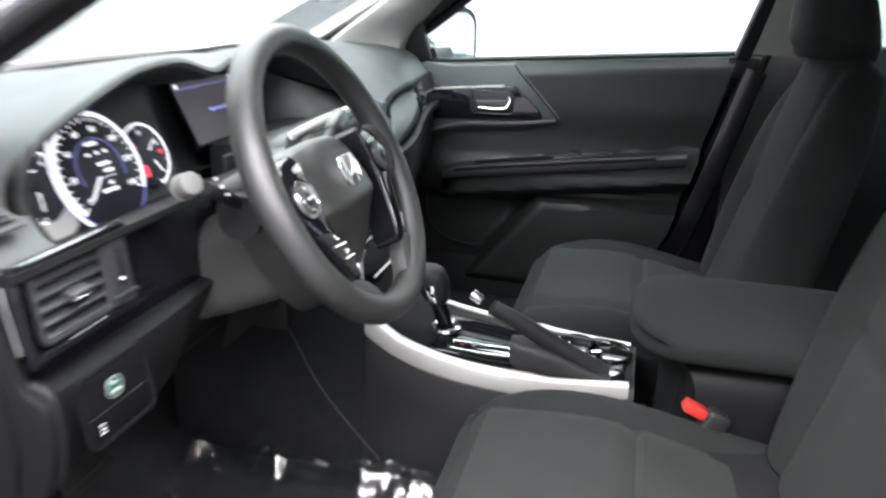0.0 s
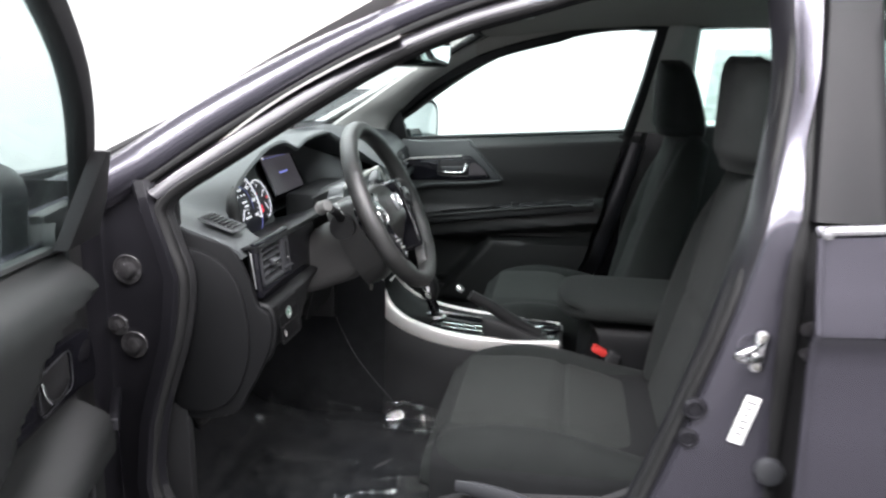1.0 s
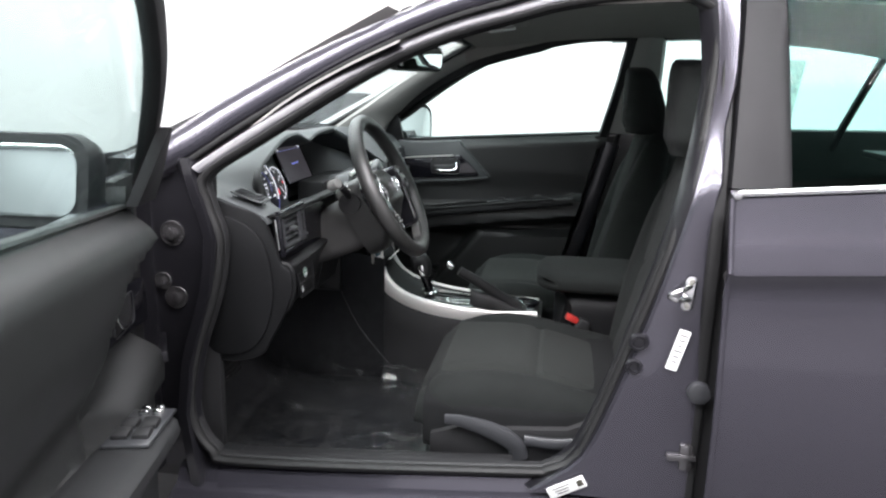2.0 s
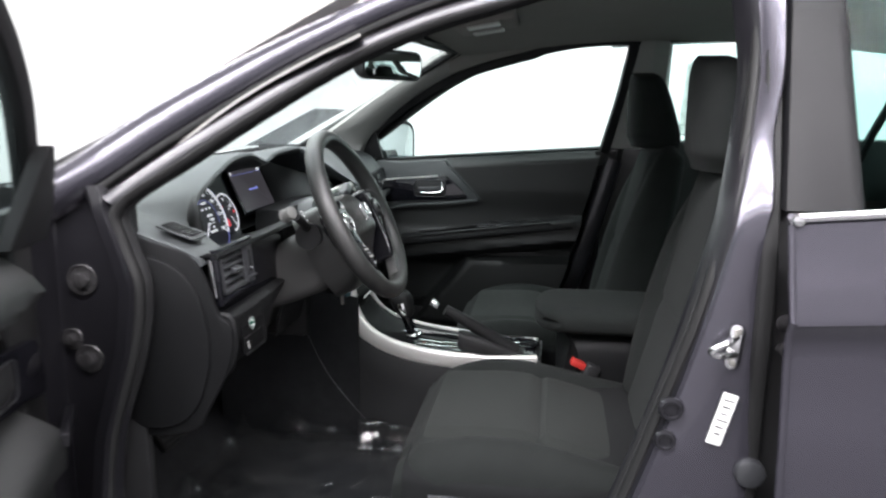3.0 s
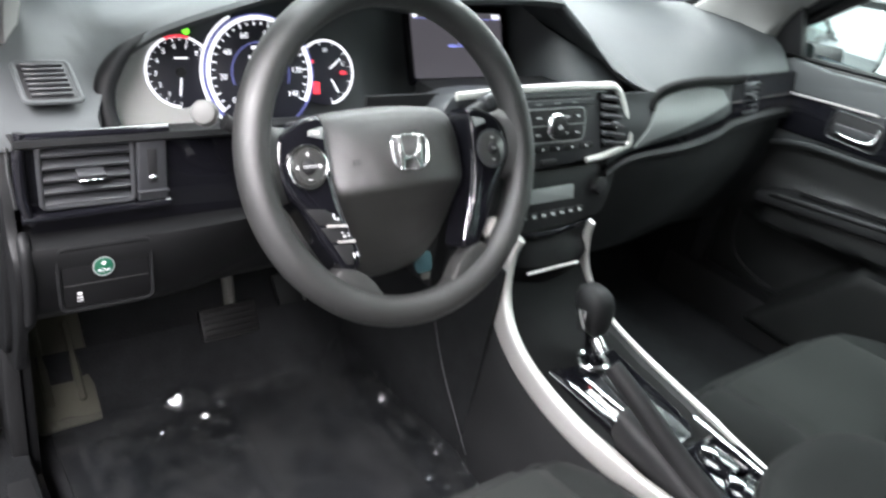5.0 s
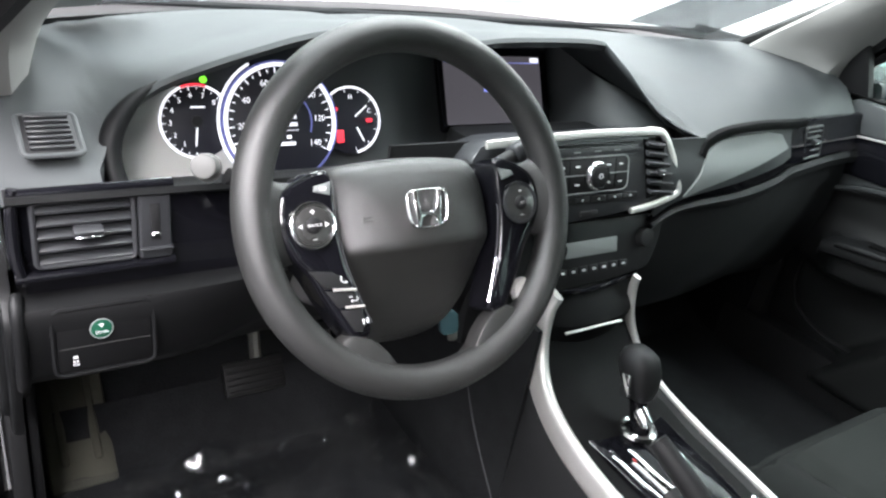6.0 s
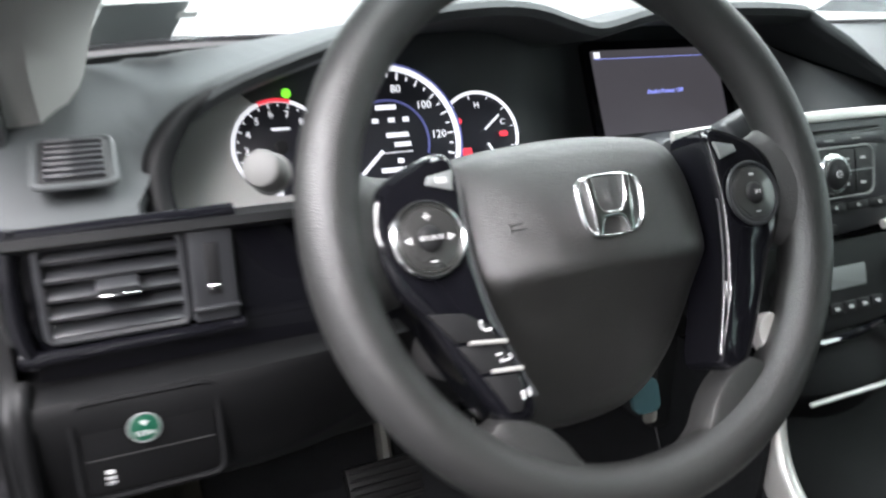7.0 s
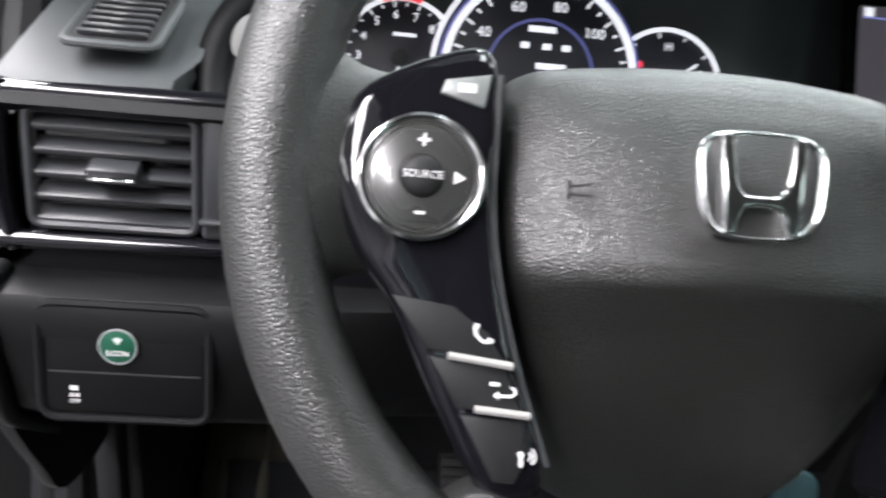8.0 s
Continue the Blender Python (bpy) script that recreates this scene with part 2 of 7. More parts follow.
PIT = surface("matt_black", (0.005, 0.005, 0.0054), 0.6, 0, 0.2, grain=0.1, grain_size=0.001, spec=0.12)
BLACK = surface("black_plastic", (0.013, 0.013, 0.0138), 0.55, 0, 0.2, grain=0.25, grain_size=0.001, spec=0.35)
VENT_GREY = surface("vent_plastic", (0.032, 0.033, 0.036), 0.38, 0, 0.1, grain=0.1, grain_size=0.001)
RADIO_GREY = surface("radio_face", (0.034, 0.035, 0.038), 0.36, 0.1, 0.08, grain=0.1, grain_size=0.001)
DIAL_GREY = surface("button_grey", (0.06, 0.06, 0.058), 0.28, 0.35, 0.05, grain_size=0.002, coat=0.4)
STALK_GREY = surface("stalk_end_grey", (0.13, 0.13, 0.125), 0.5, 0, 0.05, grain=0.1, grain_size=0.001)
GLOSS = surface("piano_black", (0.006, 0.006, 0.008), 0.06, 0, 0.1, grain_size=0.003)
POST_BLACK = surface("post_satin", (0.011, 0.011, 0.012), 0.42, 0, 0.1, grain_size=0.003, spec=0.16)
RUBBER = surface("rubber", (0.011, 0.011, 0.0112), 0.55, 0, 0.2, grain=0.2, grain_size=0.002, spec=0.3)
SILVER = surface("satin_silver", (0.78, 0.76, 0.73), 0.34, 0.6, 0.05, grain_size=0.0012)
CHROME = surface("chrome", (0.85, 0.85, 0.85), 0.14, 1.0, 0.03, grain_size=0.002)
BOLT = surface("greased_steel", (0.17, 0.165, 0.17), 0.26, 0.85, 0.3, grain_size=0.004, blotch=0.01)
STEEL = surface("zinc_steel", (0.5, 0.49, 0.45), 0.3, 0.9, 0.12, grain_size=0.003)
FABRIC = surface("seat_cloth", (0.0142, 0.0158, 0.0152), 0.9, 0, 0.24, weave=0.0024, grain_size=0.0022, blotch=0.05, sheen=0.02, spec=0.12)
FABRIC_PALE = surface("seat_cloth_insert", (0.0182, 0.0200, 0.0188), 0.9, 0, 0.24, weave=0.0026, grain_size=0.0024, blotch=0.05, sheen=0.03, spec=0.12)
FABRIC_SIDE = surface("seat_cloth_dark", (0.0098, 0.0102, 0.0106), 0.92, 0, 0.24, weave=0.002, grain_size=0.002, blotch=0.05, sheen=0.02, spec=0.1)
HEADLINER = surface("headliner_cloth", (0.28, 0.265, 0.25), 0.95, 0, 0.06, grain=0.4, grain_size=0.0015, spec=0.1)
TRIM_LIGHT = surface("pillar_trim", (0.33, 0.325, 0.31), 0.7, 0, 0.06, grain=0.3, grain_size=0.0012, spec=0.3)
COLUMN = surface("column_cover", (0.051, 0.05, 0.049), 0.6, 0, 0.08, grain=0.25, grain_size=0.001)
CONSOLE = surface("console_plastic", (0.0125, 0.0128, 0.0136), 0.6, 0, 0.12, grain=0.3, grain_size=0.0012, spec=0.35)
CARPET = surface("carpet", (0.0135, 0.014, 0.015), 0.98, 0, 0.35, grain=0.9, grain_size=0.003, blotch=0.03, spec=0.1)
FILM = glazing("clear_film", (0.92, 0.93, 0.945), 0.13, 0.016, 0.10)
DOOR_SKIN = surface("door_trim", (0.0105, 0.0112, 0.0112), 0.5, 0, 0.12, grain=0.3, grain_size=0.0013, spec=0.5)
GREY_APPLIQUE = surface("grey_applique", (0.27, 0.285, 0.28), 0.4, 0.2, 0.06, grain_size=0.001)
RED = surface("red_plastic", (0.42, 0.03, 0.025), 0.4, 0, 0.05, grain_size=0.002)
PAPER = surface("white_sticker", (0.8, 0.8, 0.78), 0.5, 0, 0.04, grain_size=0.002)
INK = surface("print_ink", (0.03, 0.03, 0.03), 0.6, 0, 0.05, grain_size=0.002)
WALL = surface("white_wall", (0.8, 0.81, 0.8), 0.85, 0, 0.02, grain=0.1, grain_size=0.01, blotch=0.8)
WALL_UNSEEN_END = surface("unseen_end_wall", (0.5, 0.51, 0.51), 0.7, 0, 0.04, grain_size=0.01, blotch=0.5)
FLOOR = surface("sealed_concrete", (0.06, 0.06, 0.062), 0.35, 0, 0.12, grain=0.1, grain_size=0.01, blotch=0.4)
WALL_UNSEEN_BACK = surface("unseen_back_wall", (0.36, 0.36, 0.37), 0.9, 0, 0.06, grain=0.1, grain_size=0.01, blotch=0.8)
GLASS = glazing("window_glass", (0.925, 0.975, 0.968))
GLASS_DARK = glazing("rear_glass", (0.80, 0.93, 0.905), 0.004)
GLASS_DOOR = glazing("door_glass", (0.88, 0.968, 0.95), 0.04)
SHEET = glazing("translucent_sheet", (0.56, 0.57, 0.58), 0.03, 0.1)
SHEET_PALE = glazing("pale_sheet", (0.80, 0.81, 0.80), 0.02, 0.2)
MIRROR = surface("mirror_glass", (0.86, 0.9, 0.9), 0.015, 1.0, 0.0, grain_size=0.01)
DIAL = surface("dial_face", (0.012, 0.012, 0.02), 0.5, 0, 0.05, grain_size=0.002)
GREY_FACE = surface("cluster_grey", (0.52, 0.52, 0.50), 0.5, 0, 0.06, grain=0.2, grain_size=0.001)
WHITE_GLOW = glowing("dial_light", (0.92, 0.93, 1.0), 1.1)
BLUE_GLOW = glowing("dial_halo", (0.25, 0.27, 0.75), 0.25)
RED_GLOW = glowing("warning_light", (1.0, 0.05, 0.08), 1.0)
GREEN_GLOW = glowing("eco_light", (0.25, 1.0, 0.05), 1.2)
SCREEN = glowing("screen", (0.115, 0.108, 0.125), 0.55)
SCREEN_TEXT = glowing("screen_text", (0.3, 0.35, 1.0), 1.2)
ECON = surface("econ_green", (0.009, 0.08, 0.045), 0.3, 0, 0.05, grain_size=0.002)
MARK = surface("white_marking", (0.75, 0.75, 0.75), 0.5, 0, 0.03, grain_size=0.002)
TEAL = surface("teal_plastic", (0.03, 0.075, 0.085), 0.45, 0, 0.05, grain_size=0.002)
OLIVE = surface("footrest_carpet", (0.05, 0.048, 0.035), 0.85, 0, 0.15, grain=0.5, grain_size=0.002)

# ---------------------------------------------------------------- the room
tagged(part("floor", rbox(12, 10, 0.1, 0, at=(0, -0.5, -0.05)), FLOOR), "smooth dark grey sealed concrete floor", "floor", kind="structure")
# South and east walls stay out of view; their greys steer bounce and reflections.
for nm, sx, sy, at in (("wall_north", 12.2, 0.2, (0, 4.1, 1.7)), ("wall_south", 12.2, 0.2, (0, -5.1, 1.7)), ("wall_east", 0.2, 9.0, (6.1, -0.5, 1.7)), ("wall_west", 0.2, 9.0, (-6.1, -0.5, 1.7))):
    tagged(part(nm, rbox(sx, sy, 3.4, 0, at=at), {"wall_south": WALL_UNSEEN_BACK, "wall_east": WALL_UNSEEN_END}.get(nm, WALL)), "unseen back wall, its grey chosen for bounce light" if nm == "wall_south" else "unseen end wall, its grey chosen for reflections" if nm == "wall_east" else "plain bright white photo booth wall", "wall", kind="structure")
tagged(part("ceiling", rbox(12.4, 9.4, 0.12, 0, at=(0, -0.5, 3.46)), WALL), "plain white ceiling of the photo booth", "ceiling", kind="structure")

# ---------------------------------------------------------------- the car's shell
def side_y(z, s=-1):
    """The door opening's plane: nearly upright below the belt, leaning in above it."""
    y = 0.77 - 0.5 * (z - 0.92) if z > 0.92 else 0.77 + 0.06 * (0.92 - z)
    return s * y


def roof_rise(x, z):
    """How much the roof line stands above its drawn points towards the rear."""
    return 0.022 * smooth((x - 0.15) / 0.3) * smooth((z - 1.1) / 0.08)


def on_side(pts, s, add=0.0):
    pts = [(x, z + roof_rise(x, z)) for x, z in pts]
    return [V(x, side_y(z, s) + s * add, z) for x, z in pts]


# lines of the body side (x, z): rim of the front door opening, outer edge of the pillar and the roof
RIM_TOP = [(-0.276, 0.916), (-0.186, 0.984), (-0.043, 1.084), (0.055, 1.143), (0.154, 1.187), (0.255, 1.212), (0.355, 1.23), (0.48, 1.241), (0.565, 1.243)]
RIM_BACK = [(0.605, 1.225), (0.618, 1.19), (0.595, 1.025), (0.552, 0.833), (0.500, 0.658), (0.440, 0.478)]
RIM_LOW = [(0.412, 0.42), (0.366, 0.392), (0.30, 0.382), (-0.2, 0.352)]
RIM_FRONT = [(-0.27, 0.37), (-0.31, 0.44), (-0.3, 0.56), (-0.262, 0.69), (-0.25, 0.79), (-0.272, 0.86)]
OUTER_TOP = [(-0.375, 0.965), (-0.25, 1.056), (-0.11, 1.142), (0.0, 1.2), (0.11, 1.252), (0.22, 1.288), (0.34, 1.31), (0.48, 1.322), (0.6, 1.326)]

body = thing("sedan", "metallic grey sedan with its front door standing open", "car")


def pillar_skin(s, flange=False):
    """Painted pillar and roof rail: jamb flange, channel, then the rounded outer skin."""
    ahead = [] if flange else [(-0.40, 0.822)]
    inner, outer = catmull(on_side(ahead + RIM_TOP, s), 5), catmull(on_side([(x - 0.15, z + 0.045) for x, z in ahead] + OUTER_TOP, s, -0.015), 5)
    steps = [(0.44, -0.014), (0.47, 0.002), (0.51, 0.011), (0.58, 0.017), (0.68, 0.02), (0.82, 0.02), (0.93, 0.01), (1.0, -0.008), (1.06, -0.03), (1.0, -0.05)]
    if flange:
        steps = [(0.0, -0.012), (0.05, 0.001), (0.12, 0.004), (0.24, 0.003), (0.3, -0.004), (0.36, -0.009), (0.46, -0.013)]
    rows = []
    for i, (a, b) in enumerate(zip(inner, outer)):
        n = V(0, s * 0.9, 0.44)
        wide = 0.0 if flange else 0.42 * (1 - smooth(i / len(inner) / 0.7))
        rows.append([a.lerp(b, q + wide * max(0.0, q - 0.6)) + n * h for q, h in steps])
    return loft(rows)


part("pillar_skin", pillar_skin(-1), PAINT, body, "glossy metallic grey A pillar and roof rail")
part("pillar_flange", pillar_skin(-1, True), PAINT_SHADED, body, "inner flange in body paint darkened for shade")
part("pillar_flange", mirrored(pillar_skin(-1, True), -1), PAINT_SHADED, body)
part("pillar_skin", mirrored(pillar_skin(-1), -1), PAINT, body, "glossy metallic grey A pillar and roof rail")

rim_pts = RIM_TOP + RIM_BACK + RIM_LOW + RIM_FRONT
for s in (-1, 1):
    path = catmull(on_side(rim_pts, s, -0.012), 5, closed=True)
    part("door_seal", tube(path, 0.011, 10, close=True, rb=0.009, out=(0, s, 0.2)), RUBBER, body, "black rubber door seal")
    flange = catmull(on_side(rim_pts, s, -0.03 if s < 0 else -0.015), 5, closed=True)
    part("opening_trim", tube(flange, 0.014 if s < 0 else 0.006, 8, close=True, rb=0.012 if s < 0 else 0.006, out=(0, s, 0.2)), BLACK, body)

# channel rubber between the jamb and the outer skin
gap = [a.lerp(b, 0.4) + V(0, 0.002, 0) for a, b in zip(catmull(on_side(RIM_TOP, -1), 5), catmull(on_side(OUTER_TOP, -1, -0.015), 5))]
part("channel_rubber", tube(gap, 0.006, 8), RUBBER, body)

# A pillar foot: the jamb with the hinge bolts, then the fender in front of it
jamb = []
for z in np.linspace(0.30, 0.945, 14):
    f = (z - 0.30) / 0.645
    xr = lerp_table([(0.30, -0.29), (0.45, -0.315), (0.56, -0.305), (0.69, -0.268), (0.79, -0.256), (0.86, -0.276), (0.95, -0.31)], z)[0]
    y = side_y(z)
    jamb.append([V(xr + 0.012, y + 0.03, z), V(xr, y - 0.002, z), V(xr - 0.014, y + 0.002, z), V(xr - 0.03, -0.742, z), V(-0.39 if xr > -0.3 else -0.40, -0.737, z), V(-0.398, -0.742, z), V(-0.397, -0.785, z), V(-0.402, -0.795, z), V(-0.47, -0.80, z), V(-0.56, -0.81, z)])
# jamb in the darkened paint, its shade part of the colour
part("hinge_pillar", slab([r[:8] for r in jamb], 0.004), PAINT_SHADED, body, "grey painted door jamb with hinge bolts")
# outer jamb columns coloured black to stand for the gap's shade
part("hinge_gap", slab([r[7:] for r in jamb], 0.004), PIT, body, "jamb edge blackened for the shade behind the door hinges")
part("jamb_seam", tube([V(-0.396, -0.741, z) for z in np.linspace(0.4, 0.9, 8)], 0.003, 8, out=(0, -1, 0)), PAINT, body)


def bolt(x, z, r=0.012):
    at = basis((x, -0.746, z), (1, 0, 0), (0, 0, 1))
    m = joined(disc(r * 1.6, 0.004, 24, 0.001, at), plate([(r * math.cos(radians(60 * k)), r * math.sin(radians(60 * k))) for k in range(6)], 0.008, 0.0015, at @ Matrix.Translation((0, 0, 0.009))))
    ob = part("hinge_bolt", m, BOLT, body, "greasy dark hinge bolt")
    part("washer", torus(r * 1.75, 0.0024, n=24, m=6, at=at), BOLT, ob)
    return ob


bolt(-0.352, 0.797, 0.013)
bolt(-0.350, 0.668)
bolt(-0.376, 0.700, 0.009)

fender = []
for x in np.linspace(-0.405, -1.5, 14):
    f = (x + 0.405) / -1.095
    top = 0.965 - 0.235 * f ** 0.8
    fender.append([V(x, -0.72 + 0.03 * f, top), V(x, -0.762 + 0.02 * f, top - 0.012), V(x, -0.80, top - 0.045), V(x, -0.835, top - 0.12), V(x, -0.845, 0.55), V(x, -0.84, 0.35)])
part("fender", slab(fender, 0.003), PAINT, body, "glossy metallic grey front fender")
part("fender", mirrored(slab(fender, 0.003), -1), PAINT, body, "glossy metallic grey front fender")
hood = []
for x in np.linspace(-0.86, -1.7, 9):
    f = (x + 0.86) / -0.84
    hood.append([V(x + 0.1 * (y / 0.7) ** 2, y, 0.865 - 0.13 * f - 0.03 * (y / 0.7) ** 2) for y in np.linspace(-0.7, 0.7, 15)])
part("hood", slab(hood, 0.003), PAINT, body, "metallic grey hood")

# sill and rocker
sill = []
for x in np.linspace(-0.34, 0.62, 12):
    z0 = 0.345 + 0.035 * (x + 0.2) / 0.5
    sill.append([V(x, -0.70, z0 - 0.04), V(x, -0.735, z0 - 0.012), V(x, -0.77, z0 - 0.004), V(x, -0.79, z0 - 0.012), V(x, -0.80, z0 - 0.035), V(x, -0.83, z0 - 0.045), V(x, -0.845, z0 - 0.06), V(x, -0.85, z0 - 0.12), V(x, -0.82, z0 - 0.2)])
part("sill", slab(sill, 0.004), PAINT, body, "glossy painted door sill")
part("sill_plate", rbox(0.56, 0.03, 0.006, 0.003, at=pose(0.02, -0.735, 0.362, 0, -3.4, 0)), BLACK, body)

# B pillar face between the opening and the rear door
pb = []
for z in np.linspace(0.36, 1.30, 40):
    xr = lerp_table([(0.36, 0.33), (0.42, 0.412), (0.478, 0.440)], z)[0] if z < 0.478 else 0.440 + 0.372 * (z - 0.478) - 0.172 * (z - 0.478) ** 2 - 0.12 * max(0.0, z - 1.12)
    y = side_y(z)
    up = smooth((z - 0.90) / 0.05)
    xe = max(0.612, xr + 0.018) + up * (0.008 + 0.05 * max(0.0, z - 0.95))
    pb.append([V(xr - 0.012, y + 0.05, z), V(xr - 0.006, y + 0.01, z), V(xr + 0.006, y - 0.004, z), V(xr + 0.012, y - 0.009, z), V(xr + 0.014 + 0.55 * max(0.0, 0.600 - xr), y - 0.012, z), V(xe - 0.004, y - 0.011 - 0.010 * up, z), V(xe, y - 0.006 - 0.010 * up, z), V(xe + 0.008, y + 0.008, z), V(0.67, y + 0.01, z), V(0.70, y + 0.01, z)])
part("b_pillar", slab([r[2:7] for r in pb], 0.004), PAINT, body, "metallic grey painted B pillar")
# flange face takes the darkened paint in place of real shade
part("pillar_flange", slab([r[:3] for r in pb], 0.004), PAINT_SHADED, body, "pillar's inner flange in body paint darkened for shade")
part("b_pillar_edge", slab([r[6:8] for r in pb], 0.004), PAINT, body)
# recessed columns made black: the shaded gap before the rear door
part("pillar_gap", slab([r[7:] for r in pb], 0.004), BLACK, body, "black strip for the shade between pillar and rear door")
part("b_pillar_seal", tube(catmull(on_side([(0.605, 0.33), (0.612, 0.6), (0.617, 0.9), (0.635, 1.2)], -1, 0.004), 6), 0.008, 8, rb=0.012, out=(0, -1, 0)), RUBBER, body, "black rubber seal")

striker = thing("door_striker", "bright zinc plated steel door striker loop on the pillar", "door striker")
part("plate", plate(rrect(0.020, 0.062, 0.009, 5), 0.005, 0.0015, basis((0.580, -0.801, 0.752), (0.995, 0, -0.1), (0.1, 0, 0.995))), CHROME, striker, "bright oval striker plate")
part("loop", tube(catmull([(0.580, -0.800, 0.766), (0.566, -0.824, 0.765), (0.550, -0.829, 0.758), (0.547, -0.823, 0.750), (0.562, -0.818, 0.745), (0.580, -0.800, 0.742)], 6), 0.0052, 10, out=(0, 0, 1)), CHROME, striker)
for dz in (-0.022, 0.022):
    part("screw", disc(0.0048, 0.003, 16, 0.001, basis((0.580 + 0.1 * dz, -0.8045, 0.752 + dz), (1, 0, 0), (0, 0, 1))), STEEL, striker)

sticker = thing("pillar_sticker", "white paper information sticker on the door pillar", "sticker")
at = basis((0.570, -0.804, 0.672), (0.968, 0, -0.25), (0.25, 0, 0.968))
part("paper", plate(rrect(0.020, 0.076, 0.002), 0.0006, 0.0002, at), PAPER, sticker)
for k in range(6):
    part("print_line", rbox(0.014 - 0.003 * (k % 3), 0.002, 0.0005, 0, at=at @ Matrix.Translation((0, 0.028 - 0.010 * k, 0.0004))), INK, sticker)

plug = thing("pillar_plug", "grey plastic grommets and bolt on the lower pillar", "grommet")
for x, z, r in ((0.513, 0.672, 0.017), (0.508, 0.626, 0.015)):
    part("cap", joined(disc(r, 0.006, 24, 0.003, basis((x, -0.801, z), (1, 0, 0), (0, 0, 1))), torus(r * 0.72, 0.003, n=24, m=6, at=basis((x, -0.802, z), (1, 0, 0), (0, 0, 1)))), PAINT_SHADED, plug)
buffer_ob = thing("door_check_strap", "grey steel rear door check strap and rubber bumper", "door check")
part("bumper", disc(0.020, 0.02, 24, 0.006, basis((0.610, -0.815, 0.593), (1, 0, 0), (0, 0, 1))), VENT_GREY, buffer_ob, "grey rubber bumper")
part("strap", rbox(0.05, 0.02, 0.012, 0.003, at=(0.59, -0.81, 0.472)), BOLT, buffer_ob)
part("bracket", rbox(0.022, 0.018, 0.05, 0.004, at=(0.598, -0.808, 0.472)), BOLT, buffer_ob)

for z in (0.798, 0.759):
    part("bolt", joined(disc(0.013, 0.006, 20, 0.002, basis((0.648, -0.772, z), (1, 0, 0), (0, 0, 1))), disc(0.008, 0.006, 6, 0.001, basis((0.648, -0.777, z), (1, 0, 0), (0, 0, 1)))), BOLT, buffer_ob, "dark bolt of the rear door hinge")

sill_label = thing("sill_sticker", "white paper label on the door sill", "sticker")
at = basis((0.421, -0.7935, 0.3755), (0.88, 0.02, 0.47), (-0.45, -0.15, 0.88))
part("paper", plate(rrect(0.072, 0.024, 0.002), 0.003, 0.0002, at), PAPER, sill_label)
part("print_block", plate(rrect(0.012, 0.013, 0.001), 0.0006, 0.0001, at @ Matrix.Translation((0.026, 0.0, 0.0005))), OLIVE, sill_label)
for k in range(3):
    part("print_line", rbox(0.034 - 0.006 * k, 0.0018, 0.0005, 0, at=at @ Matrix.Translation((-0.010, 0.006 - 0.006 * k, 0.0003))), INK, sill_label)

# ---- rear door, closed
rear_door = thing("rear_door", "closed metallic grey rear door with a chrome belt strip", "car door", at=pose(0, 0, -0.02))
skin = []
for x in np.linspace(0.624, 1.55, 16):
    b = 0.944 + 0.09 * (x - 0.62)
    skin.append([V(x, y - 0.012 * (x - 0.62), z + (b - 0.944) * k) for y, z, k in ((-0.815, 0.955, 1), (-0.838, 0.944, 1), (-0.842, 0.93, 1), (-0.860, 0.875, 0.9), (-0.878, 0.836, 0.8), (-0.879, 0.826, 0.8), (-0.868, 0.812, 0.8), (-0.866, 0.78, 0.6), (-0.876, 0.70, 0.3), (-0.888, 0.58, 0), (-0.886, 0.45, 0), (-0.872, 0.38, 0), (-0.86, 0.28, 0))])
part("door_skin", slab(skin, 0.012), PAINT, rear_door)
edge = [V(0.624, y, z) for y, z in ((-0.838, 0.944), (-0.860, 0.875), (-0.878, 0.83), (-0.868, 0.812), (-0.866, 0.78), (-0.876, 0.70), (-0.888, 0.58), (-0.886, 0.45), (-0.86, 0.28))]
part("door_edge", tube(edge, 0.005, 8, out=(1, 0, 0)), PAINT, rear_door)
part("belt_strip", sweep([V(x, -0.836 - 0.012 * (x - 0.62), 0.952 + 0.09 * (x - 0.62)) for x in np.linspace(0.628, 1.5, 8)], oval(0.006, 0.0062, 10), out=(0, -1, 0)), CHROME, rear_door, "bright chrome belt strip")
part("strip_end", disc(0.0075, 0.01, 20, 0.003, basis((0.630, -0.846, 0.951), (1, 0, 0), (0, 0, 1))), CHROME, rear_door)
# window frame: front applique, top rail; the opening between holds the pane
fr = []
for z in np.linspace(0.955, 1.335, 10):
    y = side_y(z) - 0.026
    x0 = 0.630 + 0.085 * (z - 0.955)
    fr.append([V(x0 - 0.002, y + 0.03, z), V(x0, y + 0.006, z)] + [V(x0 + (0.727 - x0) * k, y - 0.010 * math.sin(math.pi * (0.12 + 0.76 * k)) + 0.003, z) for k in (0.03, 0.12, 0.28, 0.5, 0.75, 0.94)] + [V(0.727, y + 0.004, z), V(0.729, y + 0.03, z)])
part("sash_applique", slab(fr, 0.004), POST_BLACK, rear_door, "dark satin window post cover")
top_rail = [V(x, side_y(1.30) - 0.016, 1.312 - 0.16 * max(0, x - 1.05) ** 1.4) for x in np.linspace(0.655, 1.55, 12)]
part("window_rail", tube(top_rail, 0.016, 8, rb=0.018), PAINT, rear_door)
part("window_seal", tube([p + V(0, 0, -0.02) for p in top_rail], 0.007, 8), RUBBER, rear_door)
pane = []
